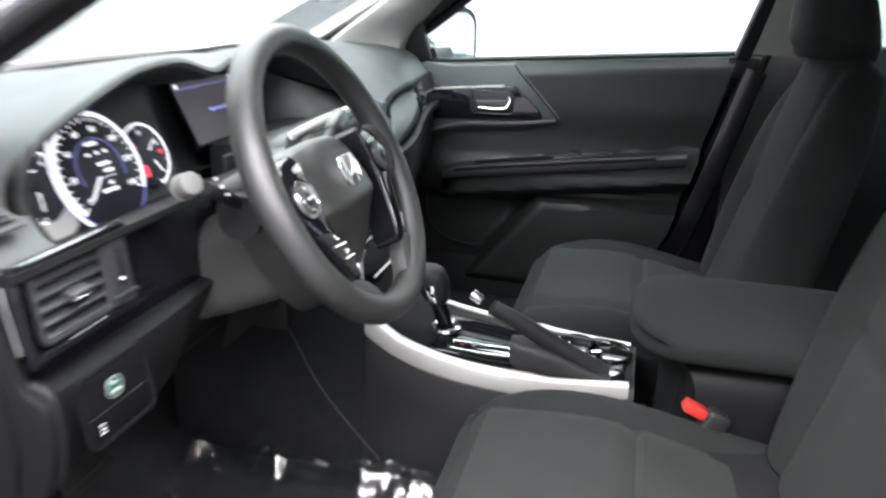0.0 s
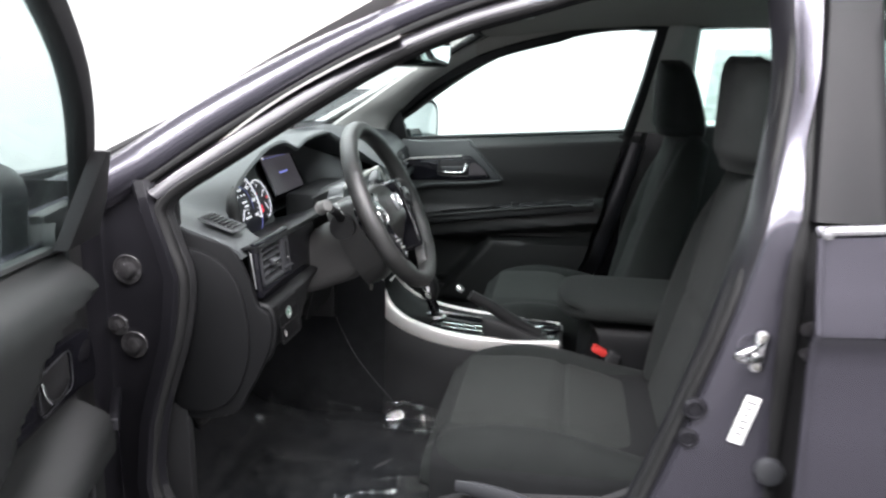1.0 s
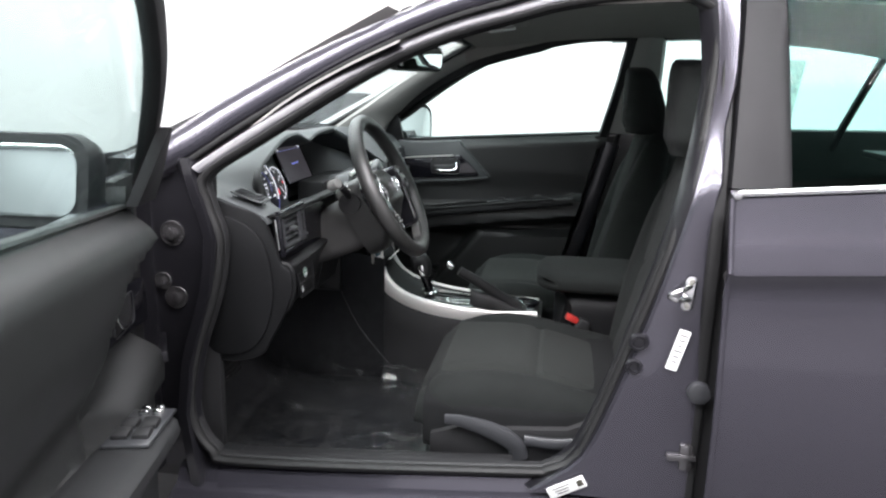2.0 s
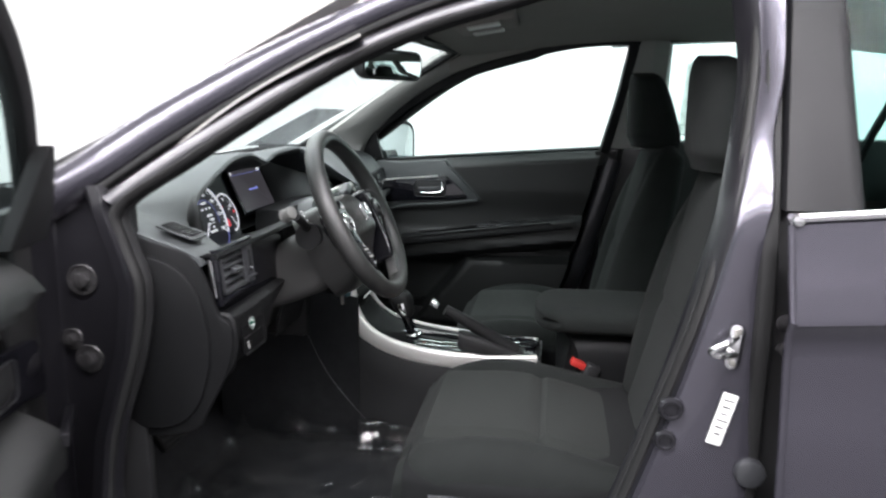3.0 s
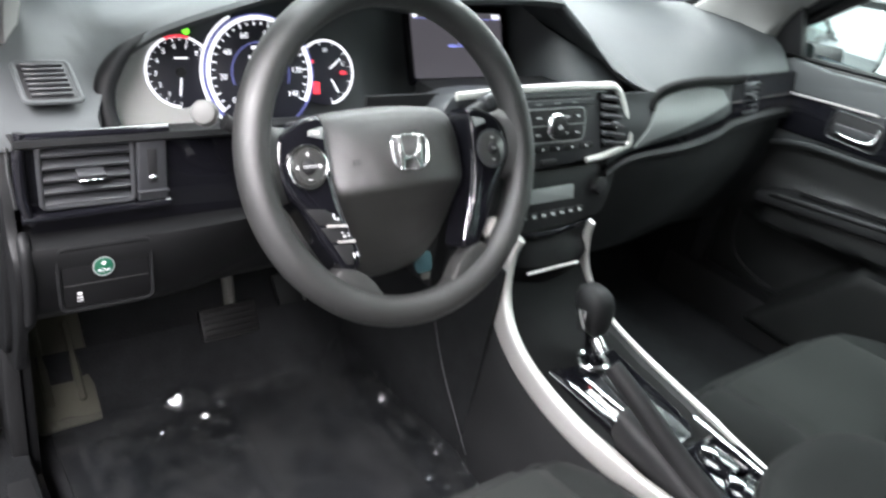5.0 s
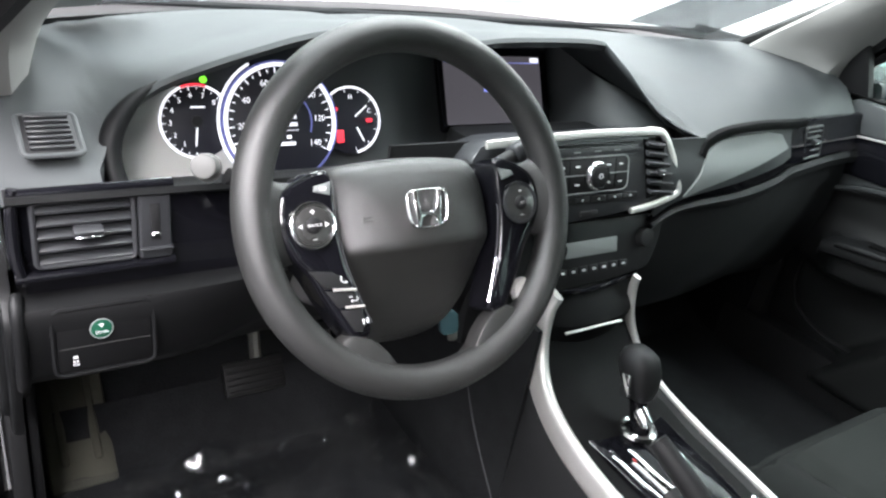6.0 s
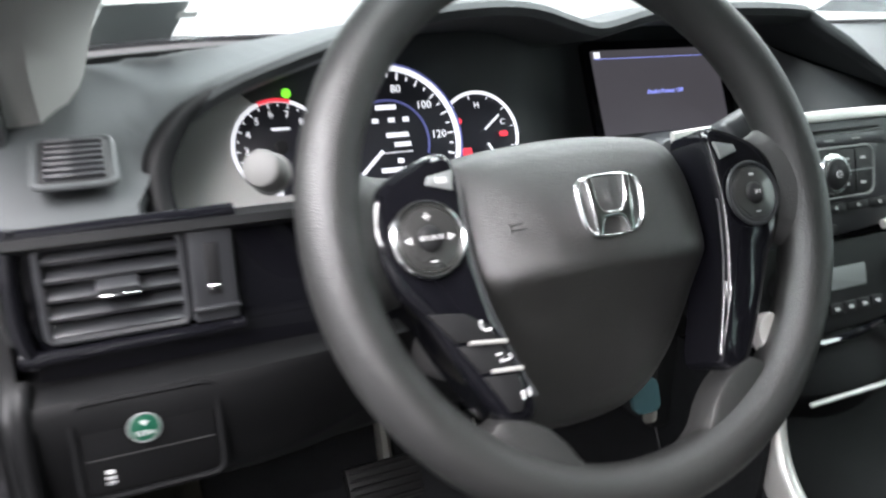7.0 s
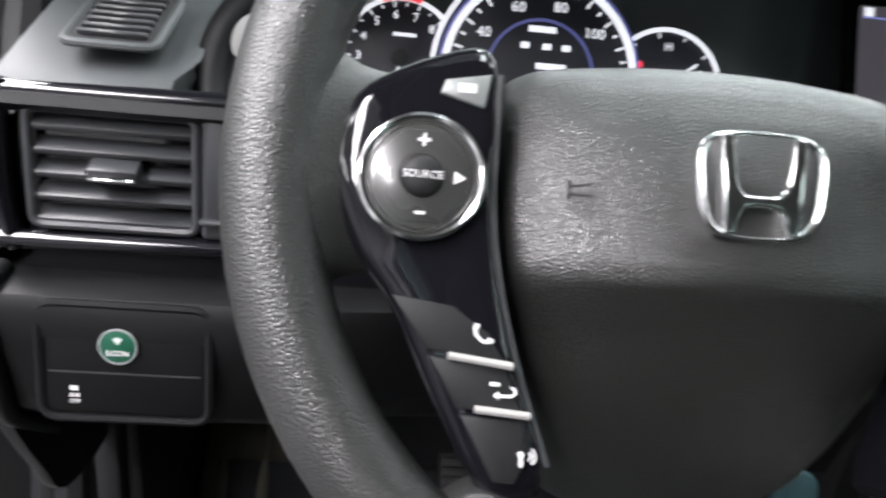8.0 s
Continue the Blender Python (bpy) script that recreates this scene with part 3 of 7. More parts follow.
for x in np.linspace(0.722, 1.5, 8):
    zt = 1.30 - 0.16 * max(0, x - 1.05) ** 1.4
    zb = 0.958 + 0.09 * (x - 0.62)
    pane.append([V(x, side_y(zb + (zt - zb) * k) - 0.012, zb + (zt - zb) * k) for k in np.linspace(0, 1, 5)])
part("pane", slab(pane, 0.003), GLASS_DARK, rear_door, "pale green tinted window glass")

def stretch_left(ob):
    """The left door opening is a little longer and stands further in than the right one."""
    for o in ob.children_recursive:
        for v in o.data.vertices:
            k = smooth((-v.co.y - 0.45) / 0.2)
            x = min(0.8, max(-0.5, v.co.x))
            v.co.x += k * 0.04 * (x + 0.10)
            v.co.y += k * (0.011 + 0.017 * smooth((x + 0.35) / 0.95))



# ---- roof, headliner, floor pan and the closing rear
roof, lining = [], []
for x in np.linspace(0.08, 1.75, 12):
    crown = 1.222 + 0.095 * math.sin(math.pi * min(1, max(0, (x + 0.15) / 1.7))) ** 0.7
    row, row2 = [], []
    for y in np.linspace(-1, 1, 13):
        zc = crown + 0.045 * (1 - y * y)
        row.append(V(x + 0.10 * (y * y - 1), y * 0.60, zc))
        row2.append(V(x + 0.10 * (y * y - 1), y * 0.58, zc - 0.055))
    roof.append(row)
    lining.append(row2)
part("roof", slab(roof, 0.004), PAINT, body, "metallic grey roof")
headliner = part("headliner", slab(lining, 0.006), HEADLINER, body, "grey cloth headliner")

windshield = []
for k in np.linspace(0, 1, 9):
    row = []
    for y in np.linspace(-1, 1, 17):
        e = V(-0.50 + 0.56 * k, y * (0.700 - 0.155 * k), 0.92 + 0.31 * k)
        bow = 1 - y * y
        row.append(e + V(-0.20 * bow * (1 - 0.6 * k), 0, 0.010 * bow))
    windshield.append(row)
ws = part("windshield", slab(windshield, 0.004), GLASS, body, "clear laminated windshield")
part("windshield_edge", tube([r[0] for r in windshield], 0.012, 8), RUBBER, body)
part("windshield_edge", tube([r[-1] for r in windshield], 0.012, 8), RUBBER, body)
part("windshield_edge", tube(windshield[-1], 0.014, 8, out=(0, 0, 1)), RUBBER, body)
cowl = [[p + V(0.02, 0, -0.012), p + V(-0.03, 0, -0.01), p + V(-0.1, 0, -0.05), p + V(-0.2, 0, -0.06)] for p in windshield[0]]
part("cowl", slab(cowl, 0.01), BLACK, body, "black plastic cowl under the windshield")


def side_trims(s):
    """Inner trims of one side: A pillar, roof edge and B pillar."""
    a_in = catmull([V(-0.50, s * 0.672, 0.885), V(-0.42, s * 0.648, 0.945), V(-0.33, s * 0.618, 1.0), V(-0.25, s * 0.602, 1.055), V(-0.13, s * 0.58, 1.132), V(0.04, s * 0.548, 1.232)], 4)
    a_out = catmull([V(-0.315, s * 0.690, 0.862), V(-0.268, s * 0.690, 0.945), V(-0.195, s * 0.662, 1.018), V(-0.12, s * 0.645, 1.075), V(-0.03, s * 0.632, 1.128), V(0.05, s * 0.622, 1.168)], 4)
    rows = []
    for p, q in zip(a_in, a_out):
        mid = p.lerp(q, 0.5) + V(0.004, -s * 0.016, 0.0)
        rows.append([p + V(-0.02, s * 0.04, 0.01), p, p.lerp(mid, 0.5) + V(0, -s * 0.006, 0), mid, mid.lerp(q, 0.5) + V(0, -s * 0.006, 0), q, q + V(0.012, s * 0.05, 0)])
    part("pillar_trim", slab(rows, 0.004), TRIM_LIGHT, body, "pale grey moulded pillar trim")
    top = catmull([(0.03, 1.163), (0.1, 1.186), (0.19, 1.21), (0.362, 1.234), (0.544, 1.248), (0.70, 1.25), (1.0, 1.255), (1.3, 1.225), (1.55, 1.15)], 5)
    rows = []
    for p in top:
        x, z = p[0], p[1] + roof_rise(p[0], p[1])
        rows.append([V(x, s * 0.635 - s * 0.5 * (z - 1.163), z), V(x, s * 0.60 - s * 0.3 * (z - 1.163), z + 0.004), V(x, s * 0.575, z + 0.03), V(x, s * 0.545, z + 0.055), V(x, s * 0.50, z + 0.065)])
    part("roof_trim", slab(rows, 0.004), HEADLINER, body, "grey cloth roof edge")
    rows = []
    for k in np.linspace(0, 1, 9):
        z = 0.932 + 0.323 * k
        y = side_y(z, s) - s * 0.02
        x0, x1 = 0.530 + 0.060 * k, 0.706 - 0.006 * k
        rows.append([V(x0 + 0.01, y + s * 0.02, z), V(x0 + 0.014, y - s * 0.012, z), V((x0 + x1) / 2, y - s * 0.03, z), V(x1 - 0.014, y - s * 0.012, z), V(x1, y + s * 0.02, z)])
    if s > 0:
        part("pillar_trim", slab(rows, 0.004), TRIM_LIGHT, body, "pale grey moulded pillar trim")


side_trims(1)
side_trims(-1)
for ob in (body, striker, sticker, plug, buffer_ob, rear_door):
    stretch_left(ob)
sticker.location.z = -0.022
plug.location = (-0.008, 0, -0.014)
buffer_ob.location.z = -0.018

pan = [[V(x, y, lerp_table([(-0.62, 0.46), (-0.5, 0.36), (-0.4, 0.285), (-0.3, 0.265), (0.2, 0.265), (0.6, 0.27), (1.7, 0.27)], x)[0]) for y in np.linspace(-0.72, 0.72, 13)] for x in (-0.62, -0.56, -0.5, -0.45, -0.4, -0.35, -0.3, 0.0, 0.3, 0.6, 1.0, 1.7)]
part("floor_pan", slab(pan, 0.01, -1), CARPET, body, "black moulded carpet")
part("firewall", rbox(0.03, 1.5, 0.5, 0.004, at=(-0.64, 0, 0.67)), CARPET, body)
part("kick_panel", rbox(0.34, 0.012, 0.30, 0.004, at=(-0.46, -0.694, 0.42)), DASH, body)
part("kick_panel", rbox(0.34, 0.012, 0.40, 0.004, at=(-0.46, 0.722, 0.46)), DASH, body)
part("cowl_side", rbox(0.36, 0.02, 0.66, 0.004, at=(-0.46, -0.712, 0.60)), BLACK, body)
part("cowl_side", rbox(0.40, 0.02, 0.66, 0.004, at=(-0.46, 0.745, 0.60)), BLACK, body)
part("inner_sill", rbox(1.3, 0.06, 0.16, 0.01, 2, at=(0.3, 0.745, 0.30)), BLACK, body)
part("inner_sill", rbox(1.0, 0.05, 0.10, 0.01, 2, at=(0.15, -0.725, 0.30)), CARPET, body)
part("pillar_base", rbox(0.17, 0.02, 0.68, 0.004, at=(0.605, 0.772, 0.615)), BLACK, body, "black lower B pillar trim")
part("rear_panel", rbox(0.03, 1.44, 0.62, 0.004, at=(1.75, 0, 0.58)), BLACK, body)
part("parcel_shelf", rbox(0.36, 1.3, 0.02, 0.004, at=(1.55, 0, 0.9)), BLACK, body)
rw = [[V(1.78 - 0.30 * k, y, 0.92 + 0.33 * k) for y in np.linspace(-0.55, 0.55, 7)] for k in np.linspace(0, 1, 4)]
part("rear_window", slab(rw, 0.004), GLASS_DARK, body, "tinted rear window")
for s in (-1, 1):
    cp = [[V(1.62 - 0.2 * k, side_y(0.92 + 0.36 * k, s), 0.92 + 0.36 * k), V(1.80 - 0.3 * k, s * 0.56, 0.92 + 0.36 * k)] for k in np.linspace(0, 1, 5)]
    part("c_pillar", slab(cp, 0.02), HEADLINER, body, "grey cloth covered C pillar")
rail = catmull([(0.52, 1.288), (0.8, 1.30), (1.05, 1.30), (1.3, 1.275), (1.55, 1.21)], 5)
part("roof_rail", sweep([V(p[0], 0.60, p[1]) for p in rail], oval(0.03, 0.05, 12, 3), out=(0, 1, 0)), PAINT, body, "metallic grey roof rail")
# the far outer flank closes the shell
flank = [[V(x, 0.80 + 0.04 * math.sin((z - 0.2) / 0.7 * math.pi), z) for z in np.linspace(0.25, 0.88, 8)] for x in np.linspace(-0.36, 1.75, 12)]
part("far_flank", slab(flank, 0.004), PAINT, body)
part("rear_quarter", slab([[V(x, -0.83, z) for z in np.linspace(0.3, 0.95, 5)] for x in (1.55, 1.62, 1.70, 1.76)], 0.01), PAINT, body)

# rear bench
bench = thing("rear_bench", "dark grey cloth rear bench seat", "car seat")
part("cushion", rbox(0.5, 1.25, 0.18, 0.05, 4, at=(1.22, 0, 0.40)), FABRIC, bench)
part("backrest", rbox(0.16, 1.25, 0.56, 0.05, 4, at=pose(1.5, 0, 0.68, 0, 20, 0)), FABRIC, bench)
# far rear door trim and window
far_rear = thing("rear_door_trim", "black moulded rear door trim below tinted glass", "car door")
part("panel", rbox(0.92, 0.03, 0.64, 0.012, 3, at=pose(1.14, 0.755, 0.646, 0, -1, 0)), DOOR_SKIN, far_rear)
pane = [[V(x, side_y(z, 1) - 0.0, z) for z in np.linspace(0.92, 1.25, 5)] for x in np.linspace(0.68, 1.62, 7)]
part("pane", slab(pane, 0.003), GLASS_DARK, far_rear, "pale green tinted window glass")
part("divider_bar", tube([V(1.322 + 0.245 * (z - 0.977), side_y(z, 1) - 0.02, z) for z in np.linspace(0.9, 1.26, 6)], 0.014, 8), BLACK, far_rear)

price = thing("window_sheet", "large pale grey paper sheet behind the rear door glass", "sheet")
part("sheet", slab([[V(x, side_y(z, 1) - 0.012, z) for z in np.linspace(0.975, 1.195, 4)] for x in (0.748, 0.95, 1.150)], 0.0006), SHEET_PALE, price)

# ---------------------------------------------------------------- steering wheel
TILT = radians(26.5)
HUB = basis((-0.009, -0.382, 0.860), (0, 1, 0), (-math.sin(TILT), 0, math.cos(TILT)))
wheel = thing("steering_wheel", "dark grey four-spoke steering wheel with silver and gloss black trim", "steering wheel", at=HUB)
part("rim", torus(0.1590, 0.0162, 0.0172, n=112, m=20), WHEEL_SKIN, wheel, "grained dark grey urethane rim")

half = [(0.0, 0.0495), (0.045, 0.0478), (0.074, 0.0432), (0.0838, 0.027), (0.0848, -0.003), (0.0805, -0.038), (0.0722, -0.070), (0.0615, -0.100), (0.042, -0.123), (0.0, -0.130)]
outline = catmull([(x, y, 0) for x, y in half] + [(-x, y, 0) for x, y in half[-2:0:-1]], 8, closed=True)
rows = []
DOME = [(0.0, 0.0125), (0.08, 0.0125), (0.25, 0.0122), (0.45, 0.0115), (0.65, 0.010), (0.8, 0.008), (0.9, 0.0055)]
for k, w in [(1.0, -0.10), (1.0, -0.008), (0.985, -0.002), (0.955, 0.0025)] + [(k, lerp_table(DOME, k)[0]) for k in np.linspace(0.9, 0.004, 34)]:
    ring = []
    for p in outline:
        x, y = p.x * k, (p.y + 0.02) * k - 0.02
        ring.append(V(x, y, w - (0.0 if w < -0.02 else 3.2 * max(0.0, y) ** 2 + 0.17 * max(0.0, y + 0.028) + 1.5 * x * x + 0.44 * max(0.0, -0.034 - y) + 2.0 * max(0.0, -0.034 - y) ** 2) - 0.005 * smooth((-0.024 - y) / 0.034) * (1 if w > -0.02 else 0)))
    rows.append(ring)
part("airbag_cover", loft(rows, ring=True, caps=True), PAD_SKIN, wheel, "grained dark grey airbag cover")

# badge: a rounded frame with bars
ring = [V(a * (0.0207 + 0.0016 * b), b * 0.0172, 0.0140 - 0.0006 * abs(a)) for a, b in oval(1, 1, 64, 3.6)]
badge = part("badge", sweep(ring, oval(0.0017, 0.0014, 10), out=(0, 0, 1), close=True, scale=lambda t: 0.6 + 0.75 * math.cos(2 * math.pi * t) ** 2), CHROME, wheel, "bright chrome maker's badge")
leg = [(0.0150, 0.0165), (0.0106, 0.0165), (0.0092, 0.006), (0.0080, -0.0005), (0.0062, -0.0028), (0.003, -0.0033)]
low_leg = [(0.003, -0.0072), (0.0056, -0.0078), (0.0070, -0.0100), (0.0088, -0.0165), (0.0128, -0.0165), (0.0140, 0.0)]
order = leg + [(-x, y) for x, y in leg[::-1]] + [(-x, y) for x, y in low_leg[::-1]] + low_leg
part("badge_emblem", plate(order, 0.006, 0.0016, Matrix.Translation((0, 0, 0.0158)), 3), CHROME, badge)

for s in (-1, 1):
    face = catmull([(s * x, y, 0) for x, y in ((0.141, -0.002), (0.134, 0.022), (0.114, 0.0355), (0.0905, 0.0415), (0.0863, 0.022), (0.0866, -0.008), (0.082, -0.040), (0.0732, -0.072), (0.0645, -0.096), (0.067, -0.107), (0.082, -0.108), (0.1, -0.08), (0.117, -0.047), (0.131, -0.028))], 4, closed=True)
    rings = []
    for k, w in ((1.0, -0.03), (1.0, -0.002), (0.99, 0.0012), (0.96, 0.0032), (0.9, 0.0048), (0.8, 0.0058), (0.6, 0.0066), (0.3, 0.0071), (0.01, 0.0072)):
        rings.append([V(s * 0.097 + (p.x - s * 0.097) * k, -0.022 + (p.y + 0.022) * k, w) for p in face])
    part("spoke_panel", loft(rings, ring=True, caps=True), GLOSS, wheel, "gloss black spoke panel")
    # spoke bodies run from the panels into the rim
    arm = []
    for k in np.linspace(0, 1, 9):
        h = 0.0335 + 0.006 * k + 0.020 * smooth((k - 0.3) / 0.7) ** 1.5
        arm.append([V(s * (0.116 + 0.043 * k), -0.001 + h * b, -0.0115 + 0.013 * smooth((k - 0.2) / 0.8) + (0.0105 + 0.004 * k) * a) for a, b in oval(1, 1, 28, 2.6)])
    part("spoke", loft(arm, ring=True, caps=True), WHEEL_SKIN, wheel, "dark grey spoke")
    low = catmull([(s * x, y, 0) for x, y in ((0.103, -0.118), (0.09, -0.1045), (0.078, -0.104), (0.062, -0.112), (0.05, -0.124), (0.041, -0.137), (0.026, -0.1455), (0.0, -0.148), (0.0, -0.162), (0.05, -0.156), (0.085, -0.138))], 4, closed=True)
    part("lower_spoke", plate([(p.x, p.y) for p in low], 0.02, 0.004, Matrix.Translation((0, 0, 0.006))), WHEEL_SKIN, wheel, "grey lower spoke cover")
    strip = catmull([(s * x, y, 0.003) for x, y in ((0.0858, 0.032 if s < 0 else -0.004), (0.0861, -0.010), (0.0815, -0.04), (0.0728, -0.07), (0.0635, -0.095))], 6)
    part("edge_strip", tube(strip, 0.0007 if s > 0 else 0.0011, 6, out=(0, 0, 1)), VENT_GREY, wheel)
    # Chrome over the grey strip's lower end puts its bright reflection in the material.
    if s > 0:
        part("lower_strip", tube(catmull([(0.0782, -0.055, 0.0035), (0.0728, -0.07, 0.0035), (0.0635, -0.097, 0.0035)], 5), 0.0011, 6, out=(0, 0, 1)), CHROME, wheel, "bright reflection on the edge strip's lower end, set in chrome")
    # round pad of buttons
    at = Matrix.Translation((-0.1105 if s < 0 else 0.1095, -0.0045, 0.0105))
    dial = part("button_pad", disc(0.0188, 0.010, 40, 0.0025, at), DIAL_GREY, wheel, "round grey button pad")
    part("ring", torus(0.0195, 0.0013, n=48, m=8, at=at @ Matrix.Translation((0, 0, -0.0008))), CHROME if s < 0 else VENT_GREY, dial)
    part("inner_ring", torus(0.0168, 0.0005, n=48, m=6, at=at @ Matrix.Translation((0, 0, -0.0004))), CHROME if s < 0 else VENT_GREY, dial)
    dome = [[at @ V(r * c, r * d, h) for c, d in oval(1, 1, 24)] for r, h in ((0.0072, -0.002), (0.0072, 0.0004), (0.0066, 0.0017), (0.0052, 0.0027), (0.003, 0.0033), (0.0004, 0.0035))]
    part("middle_button", loft(dome, ring=True, caps=True), BLACK, dial, "domed black middle button")
    part("pad_face", plate([(0.0160 * math.cos(radians(22.5 + 45 * k)), 0.0160 * math.sin(radians(22.5 + 45 * k))) for k in range(8)], 0.002, 0.0006, at @ Matrix.Translation((0, 0, 0.0005))), DIAL_GREY, dial)
    part("groove", torus(0.0078, 0.0005, n=24, m=6, at=at @ Matrix.Translation((0, 0, 0.0002))), INK, dial)
    letters("SOURCE" if s < 0 else "SET", 0.0034, MARK, dial, at @ Matrix.Translation((0, 0, 0.0033)), "marking")
    part("mark", rbox(0.0034, 0.0009, 0.0006, 0, at=at @ Matrix.Translation((0, -0.0118, 0.0007))), MARK, dial)
    if s < 0:
        part("mark", joined(rbox(0.0040, 0.0010, 0.0006, 0, at=at @ Matrix.Translation((0, 0.0115, 0.0007))), rbox(0.0010, 0.0040, 0.0006, 0, at=at @ Matrix.Translation((0, 0.0115, 0.0007)))), MARK, dial)
        for d in (-1, 1):
            part("mark", plate([(d * 0.0140, 0), (d * 0.0102, 0.0021), (d * 0.0102, -0.0021)][::d], 0.0004, 0.0001, at @ Matrix.Translation((0, 0, 0.0009))), MARK, dial)
    else:
        part("mark", rbox(0.0034, 0.0016, 0.0006, 0, at=at @ Matrix.Translation((0, 0.0118, 0.0007))), MARK, dial)
    part("top_button", plate([(s * 0.0895, 0.031), (s * 0.1045, 0.0282), (s * 0.106, 0.0235), (s * 0.0915, 0.0195)][::1 if s < 0 else -1], 0.006, 0.0012, Matrix.Translation((0, 0, 0.0078))), GREY_APPLIQUE, wheel, "small grey button")
    if s < 0:
        part("button_mark", rbox(0.006, 0.003, 0.0005, 0, at=(-0.0975, 0.0255, 0.0082)), MARK, wheel)

part("paddle_tip", plate([(p.x, p.y) for p in catmull([(0.103, -0.087, 0), (0.116, -0.080, 0), (0.121, -0.090, 0), (0.113, -0.108, 0), (0.104, -0.103, 0)], 4, closed=True)], 0.008, 0.002, Matrix.Translation((0, 0, -0.002))), SILVER, wheel, "silver tab behind the lower spoke")

# three phone buttons below the left pad
keys = (((-0.1175, -0.0425), (-0.097, -0.0448), (-0.0855, -0.0525), (-0.0805, -0.0618), (-0.1055, -0.0592)), ((-0.1045, -0.0612), (-0.0795, -0.0638), (-0.0735, -0.0785), (-0.0945, -0.0772)), ((-0.0935, -0.0792), (-0.0728, -0.0805), (-0.0715, -0.094), (-0.0745, -0.1005), (-0.0815, -0.1)))
for i, k in enumerate(keys):
    b = part("phone_button", plate(list(k)[::-1], 0.008, 0.001, Matrix.Translation((0, 0, 0.0072))), BLACK, wheel, "black phone button")
    cx, cy = sum(p[0] for p in k) / len(k), sum(p[1] for p in k) / len(k)
    at = Matrix.Translation((cx + (0.0095 if i == 0 else 0.007), cy - (0.001 if i == 0 else 0.0004), 0.0077))
    if i == 0:    # a handset
        shape = joined(tube([at @ V(-0.0026, 0.0022, 0), at @ V(-0.0021, -0.0006, 0), at @ V(0.0002, -0.0026, 0), at @ V(0.0028, -0.0026, 0)], 0.0006, 6, out=(0, 0, 1)),
                       rbox(0.0014, 0.0020, 0.0008, 0.0002, 1, at=at @ pose(-0.0021, 0.0022, 0, 0, 0, -20)), rbox(0.0020, 0.0014, 0.0008, 0.0002, 1, at=at @ pose(0.0026, -0.0021, 0, 0, 0, -20)))
    elif i == 1:  # a small handset and a returning arrow
        shape = joined(rbox(0.0032, 0.0012, 0.0006, 0.0002, 1, at=at @ pose(-0.0018, 0.0016, 0)), rbox(0.0046, 0.0009, 0.0006, 0, at=at @ pose(0.0016, -0.0020, 0)),
                       annulus(0.0009, 0.0017, 0.0005, 10, -90, 90, at @ Matrix.Translation((0.0036, -0.0006, 0.0002))), plate([(-0.0020, -0.0020), (-0.0004, -0.0006), (-0.0004, -0.0034)], 0.0005, 0.0001, at))
    else:         # a talking symbol
        shape = joined(disc(0.0011, 0.0006, 10, 0.0002, at @ Matrix.Translation((-0.0014, 0.0004, 0.0002))), rbox(0.0012, 0.0030, 0.0006, 0, at=at @ pose(-0.0014, -0.0018, 0)),
                       annulus(0.0014, 0.0020, 0.0005, 8, -50, 50, at @ Matrix.Translation((0.0002, 0, 0.0002))), annulus(0.0028, 0.0034, 0.0005, 8, -50, 50, at @ Matrix.Translation((0.0002, 0, 0.0002))))
    part("icon", shape, MARK, b)
for (x0, y0), (x1, y1) in (((-0.0985, -0.0606), (-0.0775, -0.0630)), ((-0.0890, -0.0770), (-0.0712, -0.0784))):
    part("key_strip", tube([V(x0, y0, 0.0086), V(x1, y1, 0.0086)], 0.0013, 8, out=(0, 0, 1)), SILVER, wheel)
part("horn_mark", joined(rbox(0.008, 0.0009, 0.0004, 0, at=pose(-0.059, -0.0035, 0.0088, 0, 0, 8)), rbox(0.008, 0.0009, 0.0004, 0, at=pose(-0.058, -0.0065, 0.0088, 0, 0, 0)), rbox(0.0012, 0.006, 0.0004, 0, at=(-0.0625, -0.005, 0.0088))), INK, wheel)

# ---- column with its covers, stalks and the ignition key
column = thing("steering_column", "warm grey plastic steering column cover with two stalks", "steering column", at=HUB)
rows = []
for w, hw, top, low in ((-0.034, 0.043, 0.02, -0.062), (-0.05, 0.052, 0.022, -0.085), (-0.085, 0.056, 0.022, -0.1), (-0.13, 0.058, 0.02, -0.105), (-0.19, 0.060, 0.015, -0.1), (-0.26, 0.062, 0.01, -0.09)):
    rows.append([V(a * hw, (top + low) / 2 + b * (top - low) / 2, w) for a, b in oval(1, 1, 28, 3.4)])
part("cover", loft(rows, ring=True, caps=True), COLUMN, column)
part("boot", loft([[V(a * r, b * r, w) for a, b in oval(1, 1, 24)] for r, w in ((0.030, -0.02), (0.034, -0.03), (0.030, -0.042))], ring=True, caps=True), BLACK, column)
stalk = part("stalk", tube(catmull([(-0.06, 0.012, -0.075), (-0.10, 0.02, -0.07), (-0.13, 0.033, -0.062), (-0.157, 0.046, -0.058)], 5), 0.0075, 12, out=(0, 0, 1)), BLACK, column, "black light stalk")
part("stalk_socket", disc(0.024, 0.03, 24, 0.006, basis((-0.075, 0.005, -0.078), (0, 1, 0), (0.1, 0, 1)) @ Matrix.Identity(4)), BLACK, column)
tip = basis((-0.178, 0.055, -0.052), (0.90, 0.0, 0.44), (0, 1, 0))
part("knob", joined(disc(0.0112, 0.024, 28, 0.003, tip), torus(0.0112, 0.0016, n=28, m=8, at=tip @ Matrix.Translation((0, 0, -0.021)))), STALK_GREY, stalk, "pale grey rounded stalk end")
